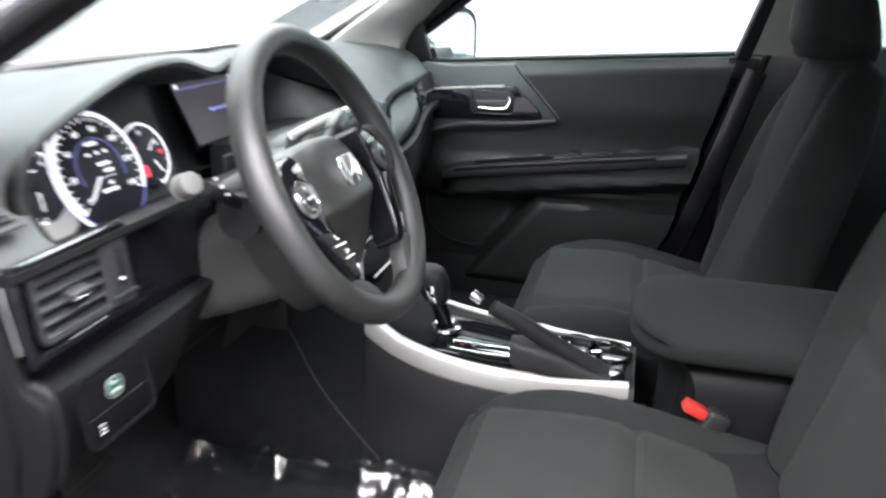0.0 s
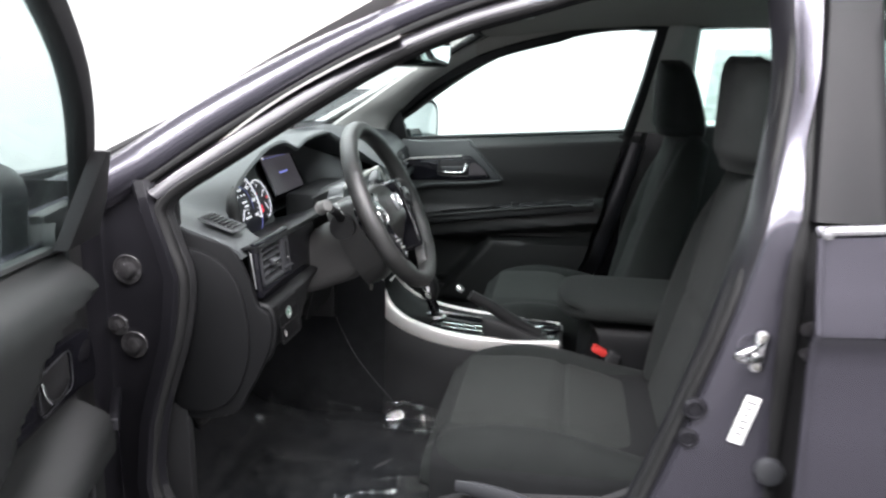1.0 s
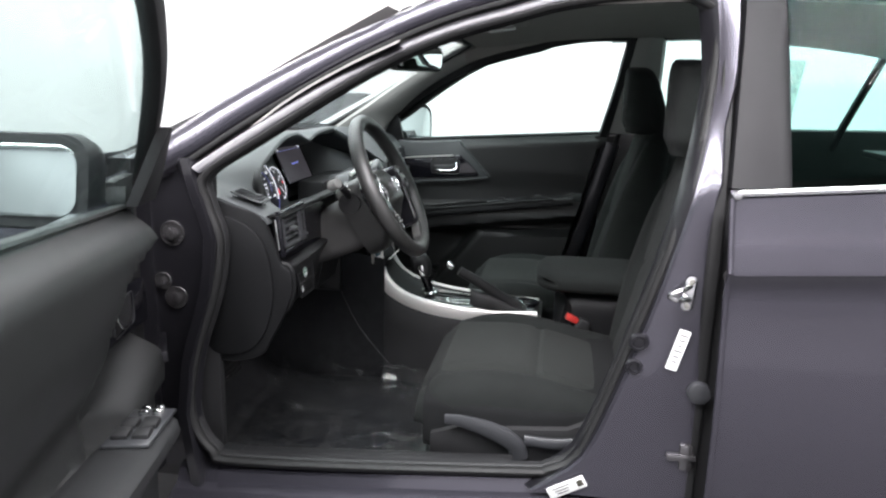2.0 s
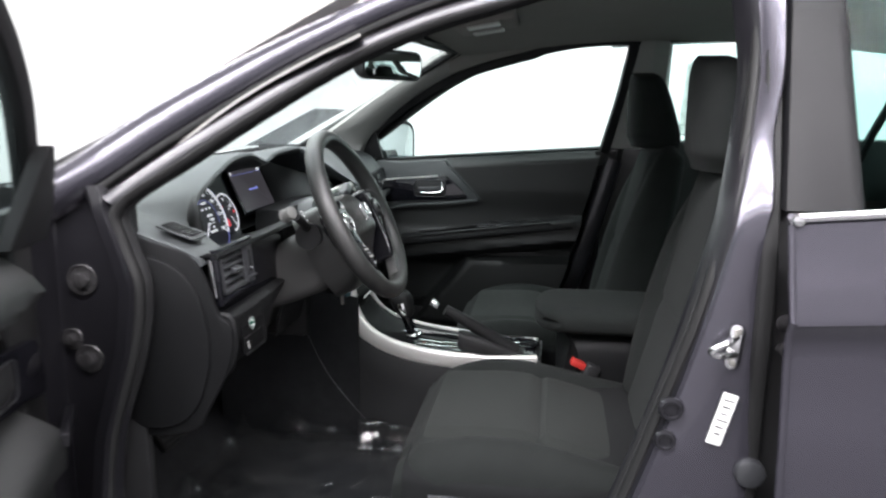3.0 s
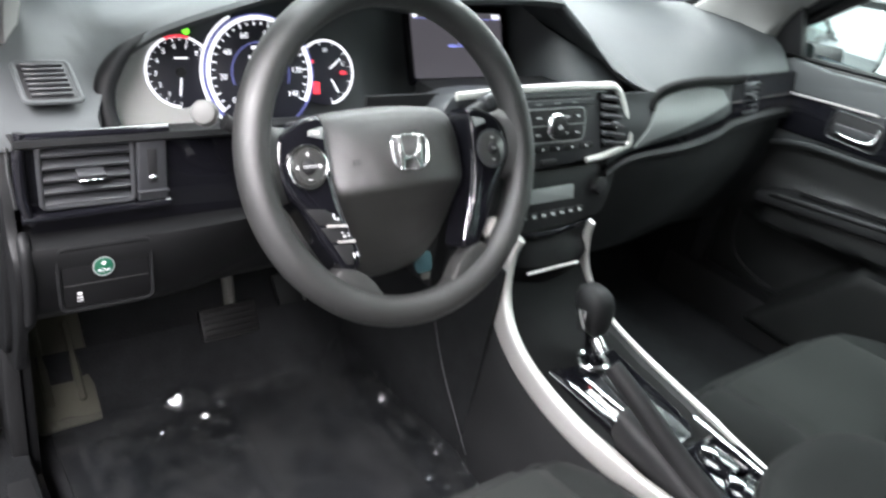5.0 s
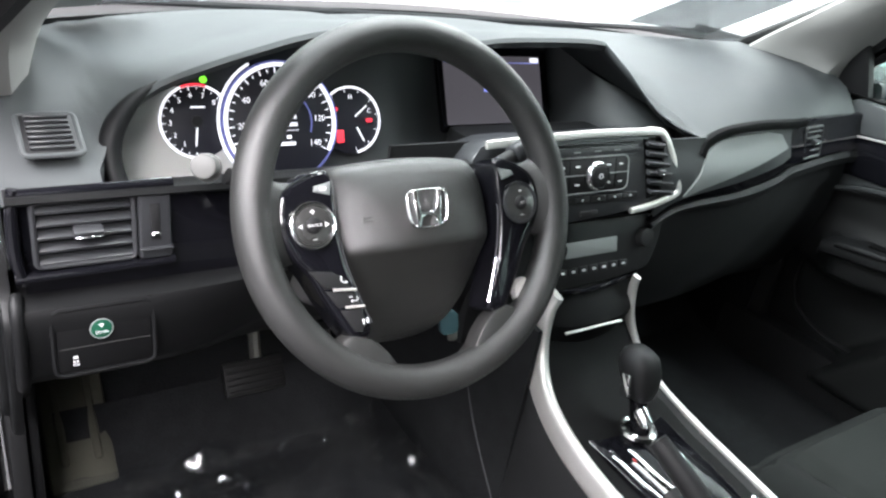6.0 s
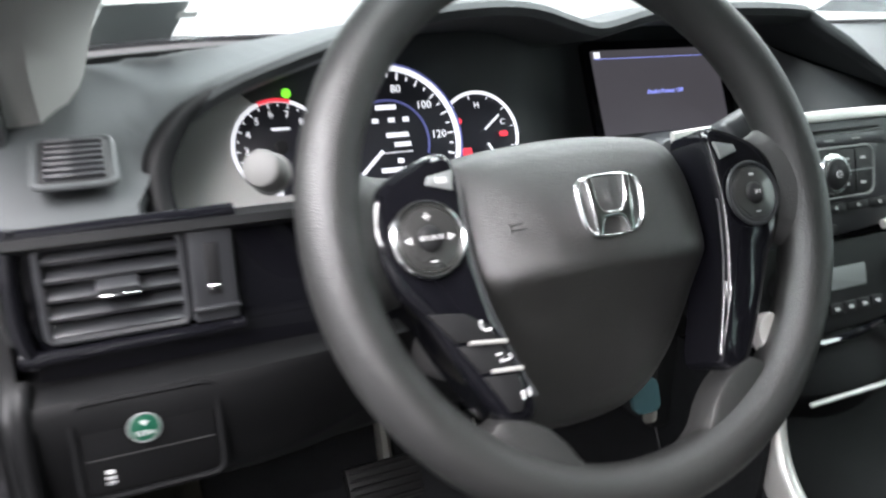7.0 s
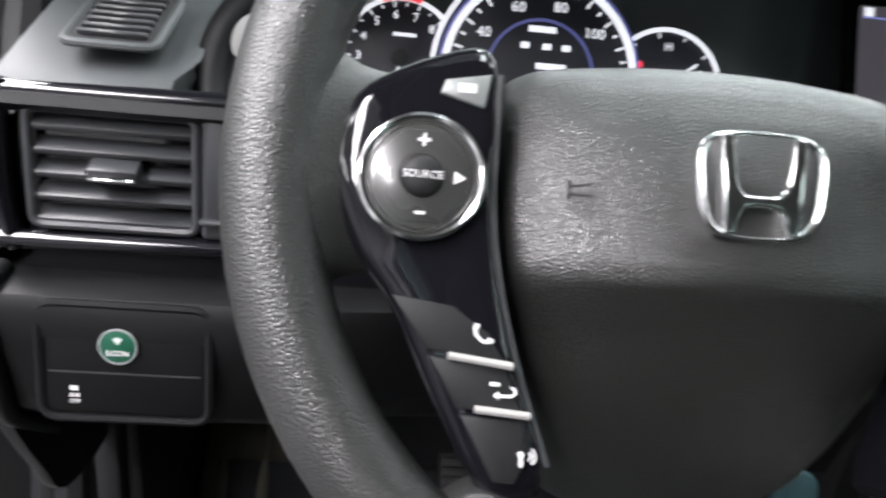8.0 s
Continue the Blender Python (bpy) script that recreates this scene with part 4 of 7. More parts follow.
for k in range(3):
    part("mark", rbox(0.005, 0.003, 0.0005, 0, at=(-0.148 + 0.003 * k, 0.050 - 0.009 * k, -0.0485)), MARK, stalk)
stalk2 = part("stalk", tube(catmull([(0.06, 0.012, -0.075), (0.11, 0.025, -0.07), (0.15, 0.04, -0.065), (0.178, 0.052, -0.062)], 5), 0.009, 12, out=(0, 0, 1)), BLACK, column, "black wiper stalk")
part("knob", rbox(0.05, 0.022, 0.024, 0.007, 3, at=pose(0.185, 0.055, -0.062, 0, 0, 20)), VENT_GREY, stalk2)
part("lock_barrel", disc(0.016, 0.03, 24, 0.003, basis((0.078, -0.06, -0.05), (0, 0, 1), (0, 1, 0)) @ pose(0, 0, 0.03)), BLACK, column)

ignition_key = thing("ignition_key", "steel key with a teal plastic head in the ignition", "key")
part("blade", rbox(0.03, 0.008, 0.0025, 0.001, at=pose(-0.075, -0.286, 0.70, 0, -60, 0)), STEEL, ignition_key)
part("head", plate(rrect(0.023, 0.028, 0.008), 0.006, 0.002, basis((-0.062, -0.283, 0.683), (0.2, 0.98, 0.1), (-0.3, 0, 0.95))), TEAL, ignition_key, "teal plastic key head")
part("tag", plate(rrect(0.012, 0.03, 0.004), 0.002, 0.0006, basis((-0.080, -0.262, 0.658), (0.2, 0.98, 0.1), (0, 0.1, 1))), STEEL, ignition_key)

# ---------------------------------------------------------------- dashboard
dash = thing("dashboard", "dark grey soft dashboard with hooded gauges, gloss black bands and vents", "dashboard")
LIP = [(-0.605, -0.235, 0.868), (-0.585, -0.245, 0.890), (-0.55, -0.255, 0.911), (-0.496, -0.26, 0.930), (-0.44, -0.263, 0.947), (-0.396, -0.265, 0.959), (-0.352, -0.266, 0.966), (-0.3, -0.266, 0.968), (-0.266, -0.266, 0.964), (-0.236, -0.266, 0.955), (-0.206, -0.266, 0.948), (-0.18, -0.266, 0.952), (-0.15, -0.266, 0.959), (-0.11, -0.267, 0.963), (-0.04, -0.272, 0.964), (0.03, -0.279, 0.963), (0.075, -0.285, 0.960), (0.088, -0.289, 0.957)]


def cowl_x(y):
    return -0.49 - 0.20 * (1 - (y / 0.76) ** 2)


def recede(y):
    """How far the passenger side of the dash falls back towards the far door."""
    return 0.058 * smooth((y - 0.25) / 0.47)


def face_x(y, z):
    """The dark wall behind the gauges, deeper round the display."""
    return -0.318 - 0.364 * (z - 0.848) - 0.062 * smooth((y + 0.26) / 0.12)


rows = []
for y in (-0.715, -0.70, -0.66, -0.622):
    rows.append([V(cowl_x(y) - 0.03, y, 0.90), V(-0.47, y, 0.905), V(-0.38, y, 0.893), V(-0.335, y, 0.886), V(-0.30, y, 0.876), V(-0.268, y, 0.866), V(-0.225, y, 0.852), V(-0.195, y, 0.841), V(-0.178, y, 0.832), V(-0.172, y, 0.822)])
for y, xl, zl in catmull(LIP, 3):
    zm = max(0.905 + 0.5 * (zl - 0.905), 0.902)
    rows.append([V(cowl_x(y) - 0.03, y, 0.905), V(-0.50, y, zm + 0.004), V(-0.40, y, max(zl - 0.018, 0.895)), V(-0.33, y, max(zl - 0.005, 0.884)), V(xl - 0.02, y, max(zl + 0.001, 0.872)), V(xl, y, zl), V(xl + 0.004, y, zl - 0.005), V(xl, y, zl - 0.012), V(xl - 0.02, y, zl - 0.018), V(face_x(y, zl - 0.03), y, zl - 0.03)])
bulge = (0, 0, 0, 0, 0, 0.000, 0.005, 0.016, 0.045, 0.098)
for y, d in ((0.097, 0.0), (0.11, 0.25), (0.125, 0.6), (0.15, 1.0), (0.2, 1.0), (0.3, 1.0), (0.42, 0.95), (0.52, 0.9), (0.6, 0.85), (0.66, 0.8), (0.715, 0.75)):
    k = smooth(d)
    pts = (cowl_x(y) - 0.03, 0.905), (-0.50, 0.928 - 0.004 * k), (-0.40, 0.938 - 0.012 * k), (-0.33, 0.945 - 0.025 * k), (-0.28, 0.942 - 0.034 * k), (-0.235, 0.927 - 0.036 * k), (-0.205, 0.905 - 0.03 * k), (-0.18, 0.885 - 0.022 * k), (-0.165, 0.868 - 0.014 * k), (-0.158, 0.85)
    back = recede(y)
    rows.append([V(x - back * q, y + b * max(0.0, 1 - (y - 0.097) / 0.22), z) for (x, z), b, q in zip(pts, bulge, (0, 0, 0, 0, 0.1, 0.3, 0.55, 0.8, 0.95, 1))])
part("upper_pad", slab(rows, 0.005), DASH_TOP, dash, "soft grained dark grey upper pad")

part("hood_rim", sweep(catmull([(-0.262, -0.545, 0.909), (-0.25, -0.578, 0.893), (-0.238, -0.600, 0.868), (-0.226, -0.607, 0.842), (-0.212, -0.603, 0.818), (-0.20, -0.592, 0.806)], 5), oval(0.013, 0.011, 14), out=(1, 0, 0.3), scale=lambda t: 0.35 + 0.65 * smooth(t * 2.5)), DASH, dash)
CL = basis((-0.322, 0, 0.848), (0, 1, 0), (-0.342, 0, 0.94))
SCREEN_AT = basis((-0.372, 0, 0.862), (0, 1, 0), (-0.42, 0, 0.907))
wall = [[V(face_x(y, z) - 0.016, y, z) for z in np.linspace(0.772, zl - 0.022, 8)] for y, xl, zl in catmull(LIP, 3)]
for y, top, k in ((0.090, 0.932, 0.1), (0.104, 0.918, 0.4), (0.12, 0.900, 0.68), (0.14, 0.886, 0.88), (0.17, 0.874, 1.0), (0.2, 0.862, 1.0)):
    wall.append([V(face_x(0.1, z) - 0.016 + (0.115 + 0.06 * smooth((0.9 - z) / 0.08)) * k, y, z) for z in np.linspace(0.772, top, 8)])
part("cluster_backing", slab(wall, 0.006), DASH_TOP, dash, "dark grey wall behind the gauges")
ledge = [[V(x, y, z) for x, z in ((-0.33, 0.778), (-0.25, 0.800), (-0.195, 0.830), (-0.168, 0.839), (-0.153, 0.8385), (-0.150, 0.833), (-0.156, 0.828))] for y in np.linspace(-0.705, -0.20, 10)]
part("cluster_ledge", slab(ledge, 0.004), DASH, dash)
# gauges
cluster = thing("instrument_cluster", "lit instrument cluster with white ringed dials under the hood", "instrument cluster", at=CL)
part("grey_surround", plate([(p.x, p.y) for p in catmull([(-0.602, 0.004, 0), (-0.588, 0.036, 0), (-0.545, 0.055, 0), (-0.51, 0.03, 0), (-0.47, -0.02, 0), (-0.46, -0.06, 0), (-0.52, -0.072, 0), (-0.595, -0.066, 0), (-0.605, -0.03, 0)], 4, closed=True)], 0.003, 0.001, Matrix.Translation((0, 0, 0.004))), GREY_FACE, cluster, "grey gauge surround")
R = radians


def gauge(u, v, r, w, a0, a1, n, texts, needle, tsize, bars=0):
    at = Matrix.Translation((u, v, w))
    g = part("gauge", disc(r, 0.003, 48, 0.0008, at), DIAL, cluster, "dark lit gauge dial")
    part("ring", annulus(r * 0.93, r, 0.0008, 56, a0, a1, at @ Matrix.Translation((0, 0, 0.0016))), WHITE_GLOW, g, "glowing white ring")
    for i in range(n):
        t = R(a0 + (a1 - a0) * i / (n - 1))
        long = i % 2 == 0
        part("tick", rbox(r * (0.09 if long else 0.05), r * 0.022, 0.0006, 0, at=at @ Matrix.Translation((r * 0.87 * math.cos(t), r * 0.87 * math.sin(t), 0.0006)) @ pose(0, 0, 0, 0, 0, math.degrees(t))), WHITE_GLOW, g)
    for k, txt in enumerate(texts):
        if txt:
            t = R(a0 + (a1 - a0) * k / (len(texts) - 1))
            letters(txt, tsize, WHITE_GLOW, g, at @ Matrix.Translation((r * 0.70 * math.cos(t), r * 0.70 * math.sin(t), 0.0008)), "numeral")
    t = R(needle)
    part("needle", rbox(r * 0.5, r * 0.045, 0.001, 0.0003, at=at @ Matrix.Translation((r * 0.42 * math.cos(t), r * 0.42 * math.sin(t), 0.003)) @ pose(0, 0, 0, 0, 0, needle)), WHITE_GLOW, g)
    return g, at


tach, ta = gauge(-0.497, -0.004, 0.0425, 0.005, 265, 45, 17, ("", "1", "2", "3", "4", "5", "6", "7", "8"), 262, 0.0085)
part("red_zone", annulus(0.0398, 0.0428, 0.0008, 16, 72, 112, ta @ Matrix.Translation((0, 0, 0.0022))), RED_GLOW, tach)
part("hub", disc(0.006, 0.004, 24, 0.001, ta @ Matrix.Translation((0, 0, 0.004))), BLACK, tach)
part("caption", rbox(0.016, 0.0022, 0.0005, 0, at=ta @ Matrix.Translation((0.002, 0.016, 0.0006))), WHITE_GLOW, tach)
speed, sp = gauge(-0.397, -0.008, 0.071, 0.009, 220, -32, 29, ("0", "20", "40", "60", "80", "100", "120", "140"), 222, 0.0105)
part("halo", annulus(0.0715, 0.0735, 0.006, 64, 0, 360, sp @ Matrix.Translation((0, 0, 0.001))), BLUE_GLOW, speed, "dim blue ring")
part("inner_ring", annulus(0.0375, 0.0395, 0.0008, 40, 200, -20, sp @ Matrix.Translation((0, 0, 0.0016))), BLUE_GLOW, speed)
part("left_arc", annulus(0.0758, 0.0790, 0.002, 28, 118, 232, sp @ Matrix.Translation((0, 0, 0.003))), WHITE_GLOW, speed, "glowing white arc")
for dx, dy, wd in ((0.0, 0.032, 0.02), (-0.012, 0.02, 0.006), (0.004, 0.02, 0.006), (0.018, 0.02, 0.006), (0.008, 0.006, 0.022), (0.012, -0.003, 0.016), (0.004, -0.010, 0.034), (0.008, -0.018, 0.006), (0.002, -0.026, 0.028)):
    part("readout", rbox(wd, 0.0042 if wd < 0.03 else 0.0008, 0.0005, 0, at=sp @ Matrix.Translation((dx, dy, 0.0007))), WHITE_GLOW, speed)
fuel, fu = gauge(-0.303, -0.008, 0.043, 0.005, 160, -80, 9, ("", "", ""), 38, 0.008)
letters("H", 0.008, WHITE_GLOW, fuel, fu @ Matrix.Translation((0.001, 0.029, 0.0008)), "numeral")
letters("C", 0.008, WHITE_GLOW, fuel, fu @ Matrix.Translation((0.027, 0.011, 0.0008)), "numeral")
part("needle", rbox(0.02, 0.0022, 0.001, 0.0003, at=fu @ Matrix.Translation((0.012, -0.018, 0.003)) @ pose(0, 0, 0, 0, 0, -62)), WHITE_GLOW, fuel)
for dx, dy, a, b in ((-0.017, -0.020, 0.010, 0.016), (0.025, -0.001, 0.009, 0.005), (-0.022, 0.014, 0.007, 0.005)):
    part("warning_lamp", plate(rrect(a, b, 0.002), 0.0008, 0.0002, fu @ Matrix.Translation((dx, dy, 0.0045))), RED_GLOW, fuel, "red warning lamp")
part("eco_lamp", disc(0.0042, 0.001, 16, 0.0003, Matrix.Translation((-0.486, 0.043, 0.006))), GREEN_GLOW, cluster, "green eco lamp")

# centre display under the hood
screen = thing("dash_display", "dark unlit colour display with a short blue message", "display", at=SCREEN_AT)
part("bezel", plate(rrect(0.205, 0.122, 0.006), 0.008, 0.002, Matrix.Translation((-0.034, 0.001, 0.004))), GLOSS, screen)
part("panel", plate(rrect(0.180, 0.100, 0.002), 0.002, 0.0004, Matrix.Translation((-0.038, 0.0, 0.0065))), SCREEN, screen, "dark grey screen")
part("top_line", rbox(0.176, 0.0005, 0.0004, 0, at=(-0.038, 0.040, 0.0069)), SCREEN_TEXT, screen)
letters("Audio Power Off", 0.0074, SCREEN_TEXT, screen, Matrix.Translation((-0.035, -0.001, 0.0070)), "message")
for dx, wd in ((-0.121, 0.008), (0.041, 0.016)):
    part("readout", rbox(wd, 0.007, 0.0004, 0, at=(dx, 0.0445, 0.0069)), WHITE_GLOW, screen)

# left band with the vent
band = catmull([(-0.695, 0.836, 0), (-0.6, 0.838, 0), (-0.48, 0.836, 0), (-0.40, 0.832, 0)], 4)
rows = [[V(-0.173, p.x, p.y - 0.002), V(-0.164, p.x, p.y - 0.008), V(-0.160, p.x, p.y - 0.05), V(-0.157, p.x, 0.742), V(-0.160, p.x, 0.732), V(-0.176, p.x, 0.728)] for p in band]
part("gloss_band", slab(rows, 0.004), GLOSS, dash, "gloss black trim band")


def vent(at, w, h, slats, parent, name="air_vent", label="grey louvred air vent"):
    """A vent: frame, dark well, tilted slats with a sliding tab."""
    v = part(name, sweep([at @ V(x, y, 0.002) for x, y in rrect(w, h, 0.005, 3)], oval(0.003, 0.0028, 8), out=at.to_3x3() @ V(0, 0, 1), close=True), VENT_GREY, parent, label)
    part("well", plate(rrect(w, h, 0.004), 0.004, 0.0005, at @ Matrix.Translation((0, 0, -0.016))), BLACK, v)
    for k in range(slats):
        y = -h / 2 + h * (k + 0.5) / slats
        part("slat", rbox(w - 0.004, h / slats * 0.34, 0.017, 0.0014, 2, at=at @ Matrix.Translation((0, y, -0.004)) @ pose(0, 0, 0, 30, 0, 0)), VENT_GREY, v)
    tab = part("tab", rbox(w * 0.30, 0.0085, 0.012, 0.0015, 2, at=at @ Matrix.Translation((w * 0.02, 0.001, 0.006)) @ pose(0, 0, 0, 24, 0, 0)), VENT_GREY, v)
    part("tab_strip", rbox(w * 0.28, 0.0016, 0.0014, 0.0005, 1, at=at @ Matrix.Translation((w * 0.02, -0.0025, 0.0125))), CHROME, tab)
    return v


VA = basis((-0.156, -0.643, 0.800), (0, 1, 0), (-0.1, 0, 0.995))
vent(VA, 0.084, 0.061, 5, dash)
side_pod = part("vent_wheel_pod", plate(rrect(0.030, 0.066, 0.003), 0.02, 0.003, VA @ Matrix.Translation((0.060, 0.0, 0.006))), VENT_GREY, dash, "grey vent wheel housing")
part("slot", rbox(0.009, 0.036, 0.002, 0.003, 2, at=VA @ Matrix.Translation((0.060, 0.004, 0.006))), BLACK, side_pod)
part("thumb_strip", rbox(0.008, 0.004, 0.003, 0.001, 1, at=VA @ Matrix.Translation((0.060, -0.008, 0.0075))), CHROME, side_pod)
part("pod_ledge", rbox(0.031, 0.003, 0.012, 0.001, 2, at=VA @ Matrix.Translation((0.060, -0.0225, 0.004))), VENT_GREY, side_pod)
# gloss black moulding round the vent, rounded so that it carries long highlights
for y, h in ((0.0385, 0.0052), (-0.0395, 0.0060)):
    part("gloss_moulding", sweep([VA @ V(x, y + 0.001 * x / 0.05, 0.0005) for x in np.linspace(-0.060, 0.078, 9)], oval(h, 0.0055, 14), out=VA.to_3x3() @ V(0, 0, 1)), GLOSS, dash, "gloss black vent moulding")
part("gloss_moulding", sweep(catmull([VA @ V(-0.054, 0.043, -0.001), VA @ V(-0.0575, 0.02, 0.0), VA @ V(-0.0575, -0.02, 0.0), VA @ V(-0.052, -0.045, -0.001)], 4), oval(0.0065, 0.0055, 14), out=VA.to_3x3() @ V(0, 0, 1)), GLOSS, dash, "gloss black vent moulding")
part("chrome_corner", tube(catmull([VA @ V(-0.0655, 0.03, -0.004), VA @ V(-0.066, 0.005, -0.003), VA @ V(-0.0635, -0.03, -0.003)], 4), 0.0018, 6), CHROME, dash)

# defroster vent in the left end of the pad
TV = basis((-0.232, -0.658, 0.866), (0, 1, 0), (-0.95, 0, 0.30))
tv = part("window_vent", sweep([TV @ V(x, y, 0.0) for x, y in rrect(0.050, 0.064, 0.006, 3)], oval(0.0025, 0.003, 8), out=(0.3, 0, 0.95), close=True), DASH_TOP, dash, "small louvred window vent")
part("well", plate(rrect(0.050, 0.064, 0.005), 0.002, 0.0004, TV @ Matrix.Translation((0, 0, 0.0012))), BLACK, tv)
for k in range(7):
    part("slat", rbox(0.038, 0.003, 0.004, 0.001, 1, at=TV @ Matrix.Translation((0.0, -0.024 + 0.008 * k, 0.003))), VENT_GREY, tv)

# lower dash: the knee panel with its pocket of switches
rows = []
for y in np.linspace(-0.705, -0.30, 12):
    k = smooth((y + 0.57) / 0.16)
    rows.append([V(-0.185, y, 0.742), V(-0.147, y, 0.740), V(-0.133 - 0.01 * k, y, 0.736), V(-0.128 - 0.02 * k, y, 0.728), V(-0.130 - 0.035 * k, y, 0.70), V(-0.138 - 0.05 * k, y, 0.662), V(-0.150 - 0.05 * k, y, 0.650), V(-0.185 - 0.03 * k, y, 0.622), V(-0.22 - 0.01 * k, y, 0.604), V(-0.28, y, 0.592), V(-0.42, y, 0.58)])
part("knee_panel", slab(rows, 0.005), KNEE_SHADED, dash, "knee panel in dash plastic darkened for footwell shade")
# rim keeps the lighter dash plastic, so its edge reads as lit
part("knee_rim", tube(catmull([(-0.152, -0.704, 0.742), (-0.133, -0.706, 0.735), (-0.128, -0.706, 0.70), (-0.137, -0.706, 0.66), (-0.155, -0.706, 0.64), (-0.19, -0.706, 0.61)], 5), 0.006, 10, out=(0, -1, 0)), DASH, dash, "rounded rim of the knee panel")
KP = basis((-0.1295, -0.6355, 0.700), (0, 1, 0), (-0.12, 0, 1))
pocket = part("switch_plate", plate(rrect(0.084, 0.062, 0.006), 0.004, 0.001, KP @ Matrix.Translation((0, 0, 0.002))), PIT, dash, "black switch plate")
part("rim", sweep([KP @ V(x, y, 0.002) for x, y in rrect(0.089, 0.067, 0.008, 3)], oval(0.002, 0.0025, 6), out=(1, 0, 0), close=True), DASH, pocket)
part("seam", rbox(0.080, 0.0008, 0.0006, 0, at=KP @ Matrix.Translation((0, -0.006, 0.0022))), INK, pocket)
eco = part("eco_button", disc(0.0098, 0.004, 32, 0.0012, KP @ Matrix.Translation((-0.003, 0.0105, 0.004))), ECON, dash, "round green economy button")
part("ring", torus(0.0098, 0.0007, n=32, m=6, at=KP @ Matrix.Translation((-0.003, 0.0105, 0.0035))), GREY_APPLIQUE, eco)
for a in (-40, 0, 40):
    part("leaf", rbox(0.0012, 0.0040, 0.0004, 0, at=KP @ Matrix.Translation((-0.003, 0.013, 0.0042)) @ pose(0, 0, 0, 0, 0, a) @ Matrix.Translation((0, 0.0012, 0))), MARK, eco)
letters("ECON", 0.0042, MARK, eco, KP @ Matrix.Translation((-0.003, 0.0068, 0.0042)))
part("switch_mark", joined(rbox(0.0042, 0.0026, 0.0004, 0, at=KP @ Matrix.Translation((-0.027, -0.0155, 0.0024))), rbox(0.0018, 0.002, 0.0004, 0, at=KP @ Matrix.Translation((-0.0284, -0.0198, 0.0024))), rbox(0.0018, 0.002, 0.0004, 0, at=KP @ Matrix.Translation((-0.0254, -0.0198, 0.0024)))), MARK, pocket)
letters("OFF", 0.0034, MARK, pocket, KP @ Matrix.Translation((-0.027, -0.0236, 0.0024)))
part("lower_slot", rbox(0.004, 0.075, 0.004, 0.001, 1, at=(-0.166, -0.63, 0.638)), BLACK, dash)

# end of the dash, seen with the door open: a plate with a rounded lid
lid = catmull([(-0.30, 0.866, 0), (-0.235, 0.852, 0), (-0.19, 0.836, 0), (-0.165, 0.79, 0), (-0.15, 0.745, 0), (-0.130, 0.728, 0), (-0.128, 0.69, 0), (-0.143, 0.645, 0), (-0.172, 0.59, 0), (-0.20, 0.55, 0), (-0.275, 0.535, 0), (-0.33, 0.56, 0), (-0.36, 0.70, 0), (-0.34, 0.86, 0)], 4, closed=True)
EA = basis((0, -0.718, 0), (1, 0, 0), (0, 0, 1))
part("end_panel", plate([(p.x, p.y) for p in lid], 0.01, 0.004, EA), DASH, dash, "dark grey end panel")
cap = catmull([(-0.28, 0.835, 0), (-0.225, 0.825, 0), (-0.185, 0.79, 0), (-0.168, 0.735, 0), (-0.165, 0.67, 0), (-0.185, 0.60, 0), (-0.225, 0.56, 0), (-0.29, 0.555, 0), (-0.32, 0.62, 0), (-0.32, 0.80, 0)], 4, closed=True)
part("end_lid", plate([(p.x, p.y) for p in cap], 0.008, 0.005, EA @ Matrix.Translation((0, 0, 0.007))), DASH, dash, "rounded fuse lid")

# right of the gauges: radio, climate panel, passenger side
RA = basis((-0.150, -0.03, 0.812), (0, 1, 0), (-0.24, 0, 0.97))
radio = thing("car_radio", "dark grey radio and vents in a silver frame", "radio", at=RA)
edge = catmull([(-0.176, 0.046, 0.004), (-0.02, 0.053, 0.004), (0.12, 0.054, 0.004), (0.143, 0.046, 0.004), (0.166, 0.008, 0.004), (0.181, -0.030, 0.004), (0.172, -0.041, 0.004), (0.12, -0.053, 0.004), (0.0, -0.062, 0.004), (-0.12, -0.062, 0.004), (-0.185, -0.04, 0.004)], 4, closed=True)
part("face", plate([(p.x, p.y) for p in edge], 0.06, 0.003, Matrix.Translation((0, 0, 0.001))), RADIO_GREY, radio, "dark grey radio face")
arc = catmull([(0.10, 0.0545, 0.004), (0.12, 0.054, 0.004), (0.143, 0.046, 0.004), (0.166, 0.008, 0.004), (0.181, -0.030, 0.004), (0.172, -0.041, 0.004), (0.12, -0.053, 0.004), (0.085, -0.0565, 0.004)], 5)
part("silver_frame", sweep(arc, oval(0.0034, 0.0048, 8), out=(0, 0, 1), scale=lambda t: 1.0 + 0.35 * math.sin(math.pi * t)), SILVER, radio, "satin silver frame")
part("top_bar", sweep(catmull([(-0.172, 0.048, 0.006), (-0.05, 0.0535, 0.006), (0.06, 0.0545, 0.006), (0.132, 0.0525, 0.006)], 5), oval(0.003, 0.0052, 8, 3), out=(0, 0, 1)), SILVER, radio, "satin silver upper bar")
part("disc_slot", rbox(0.21, 0.003, 0.003, 0.001, 1, at=(-0.02, 0.0405, 0.0015)), BLACK, radio)
strip = part("button_strip", rbox(0.235, 0.0115, 0.004, 0.0015, 2, at=(-0.025, 0.031, 0.0015)), VENT_GREY, radio, "grey strip of upper buttons")
for k in range(5):
    part("mark", rbox(0.012, 0.0016, 0.0005, 0, at=(-0.095 + 0.0365 * k, 0.031, 0.0037)), GREY_APPLIQUE, strip)
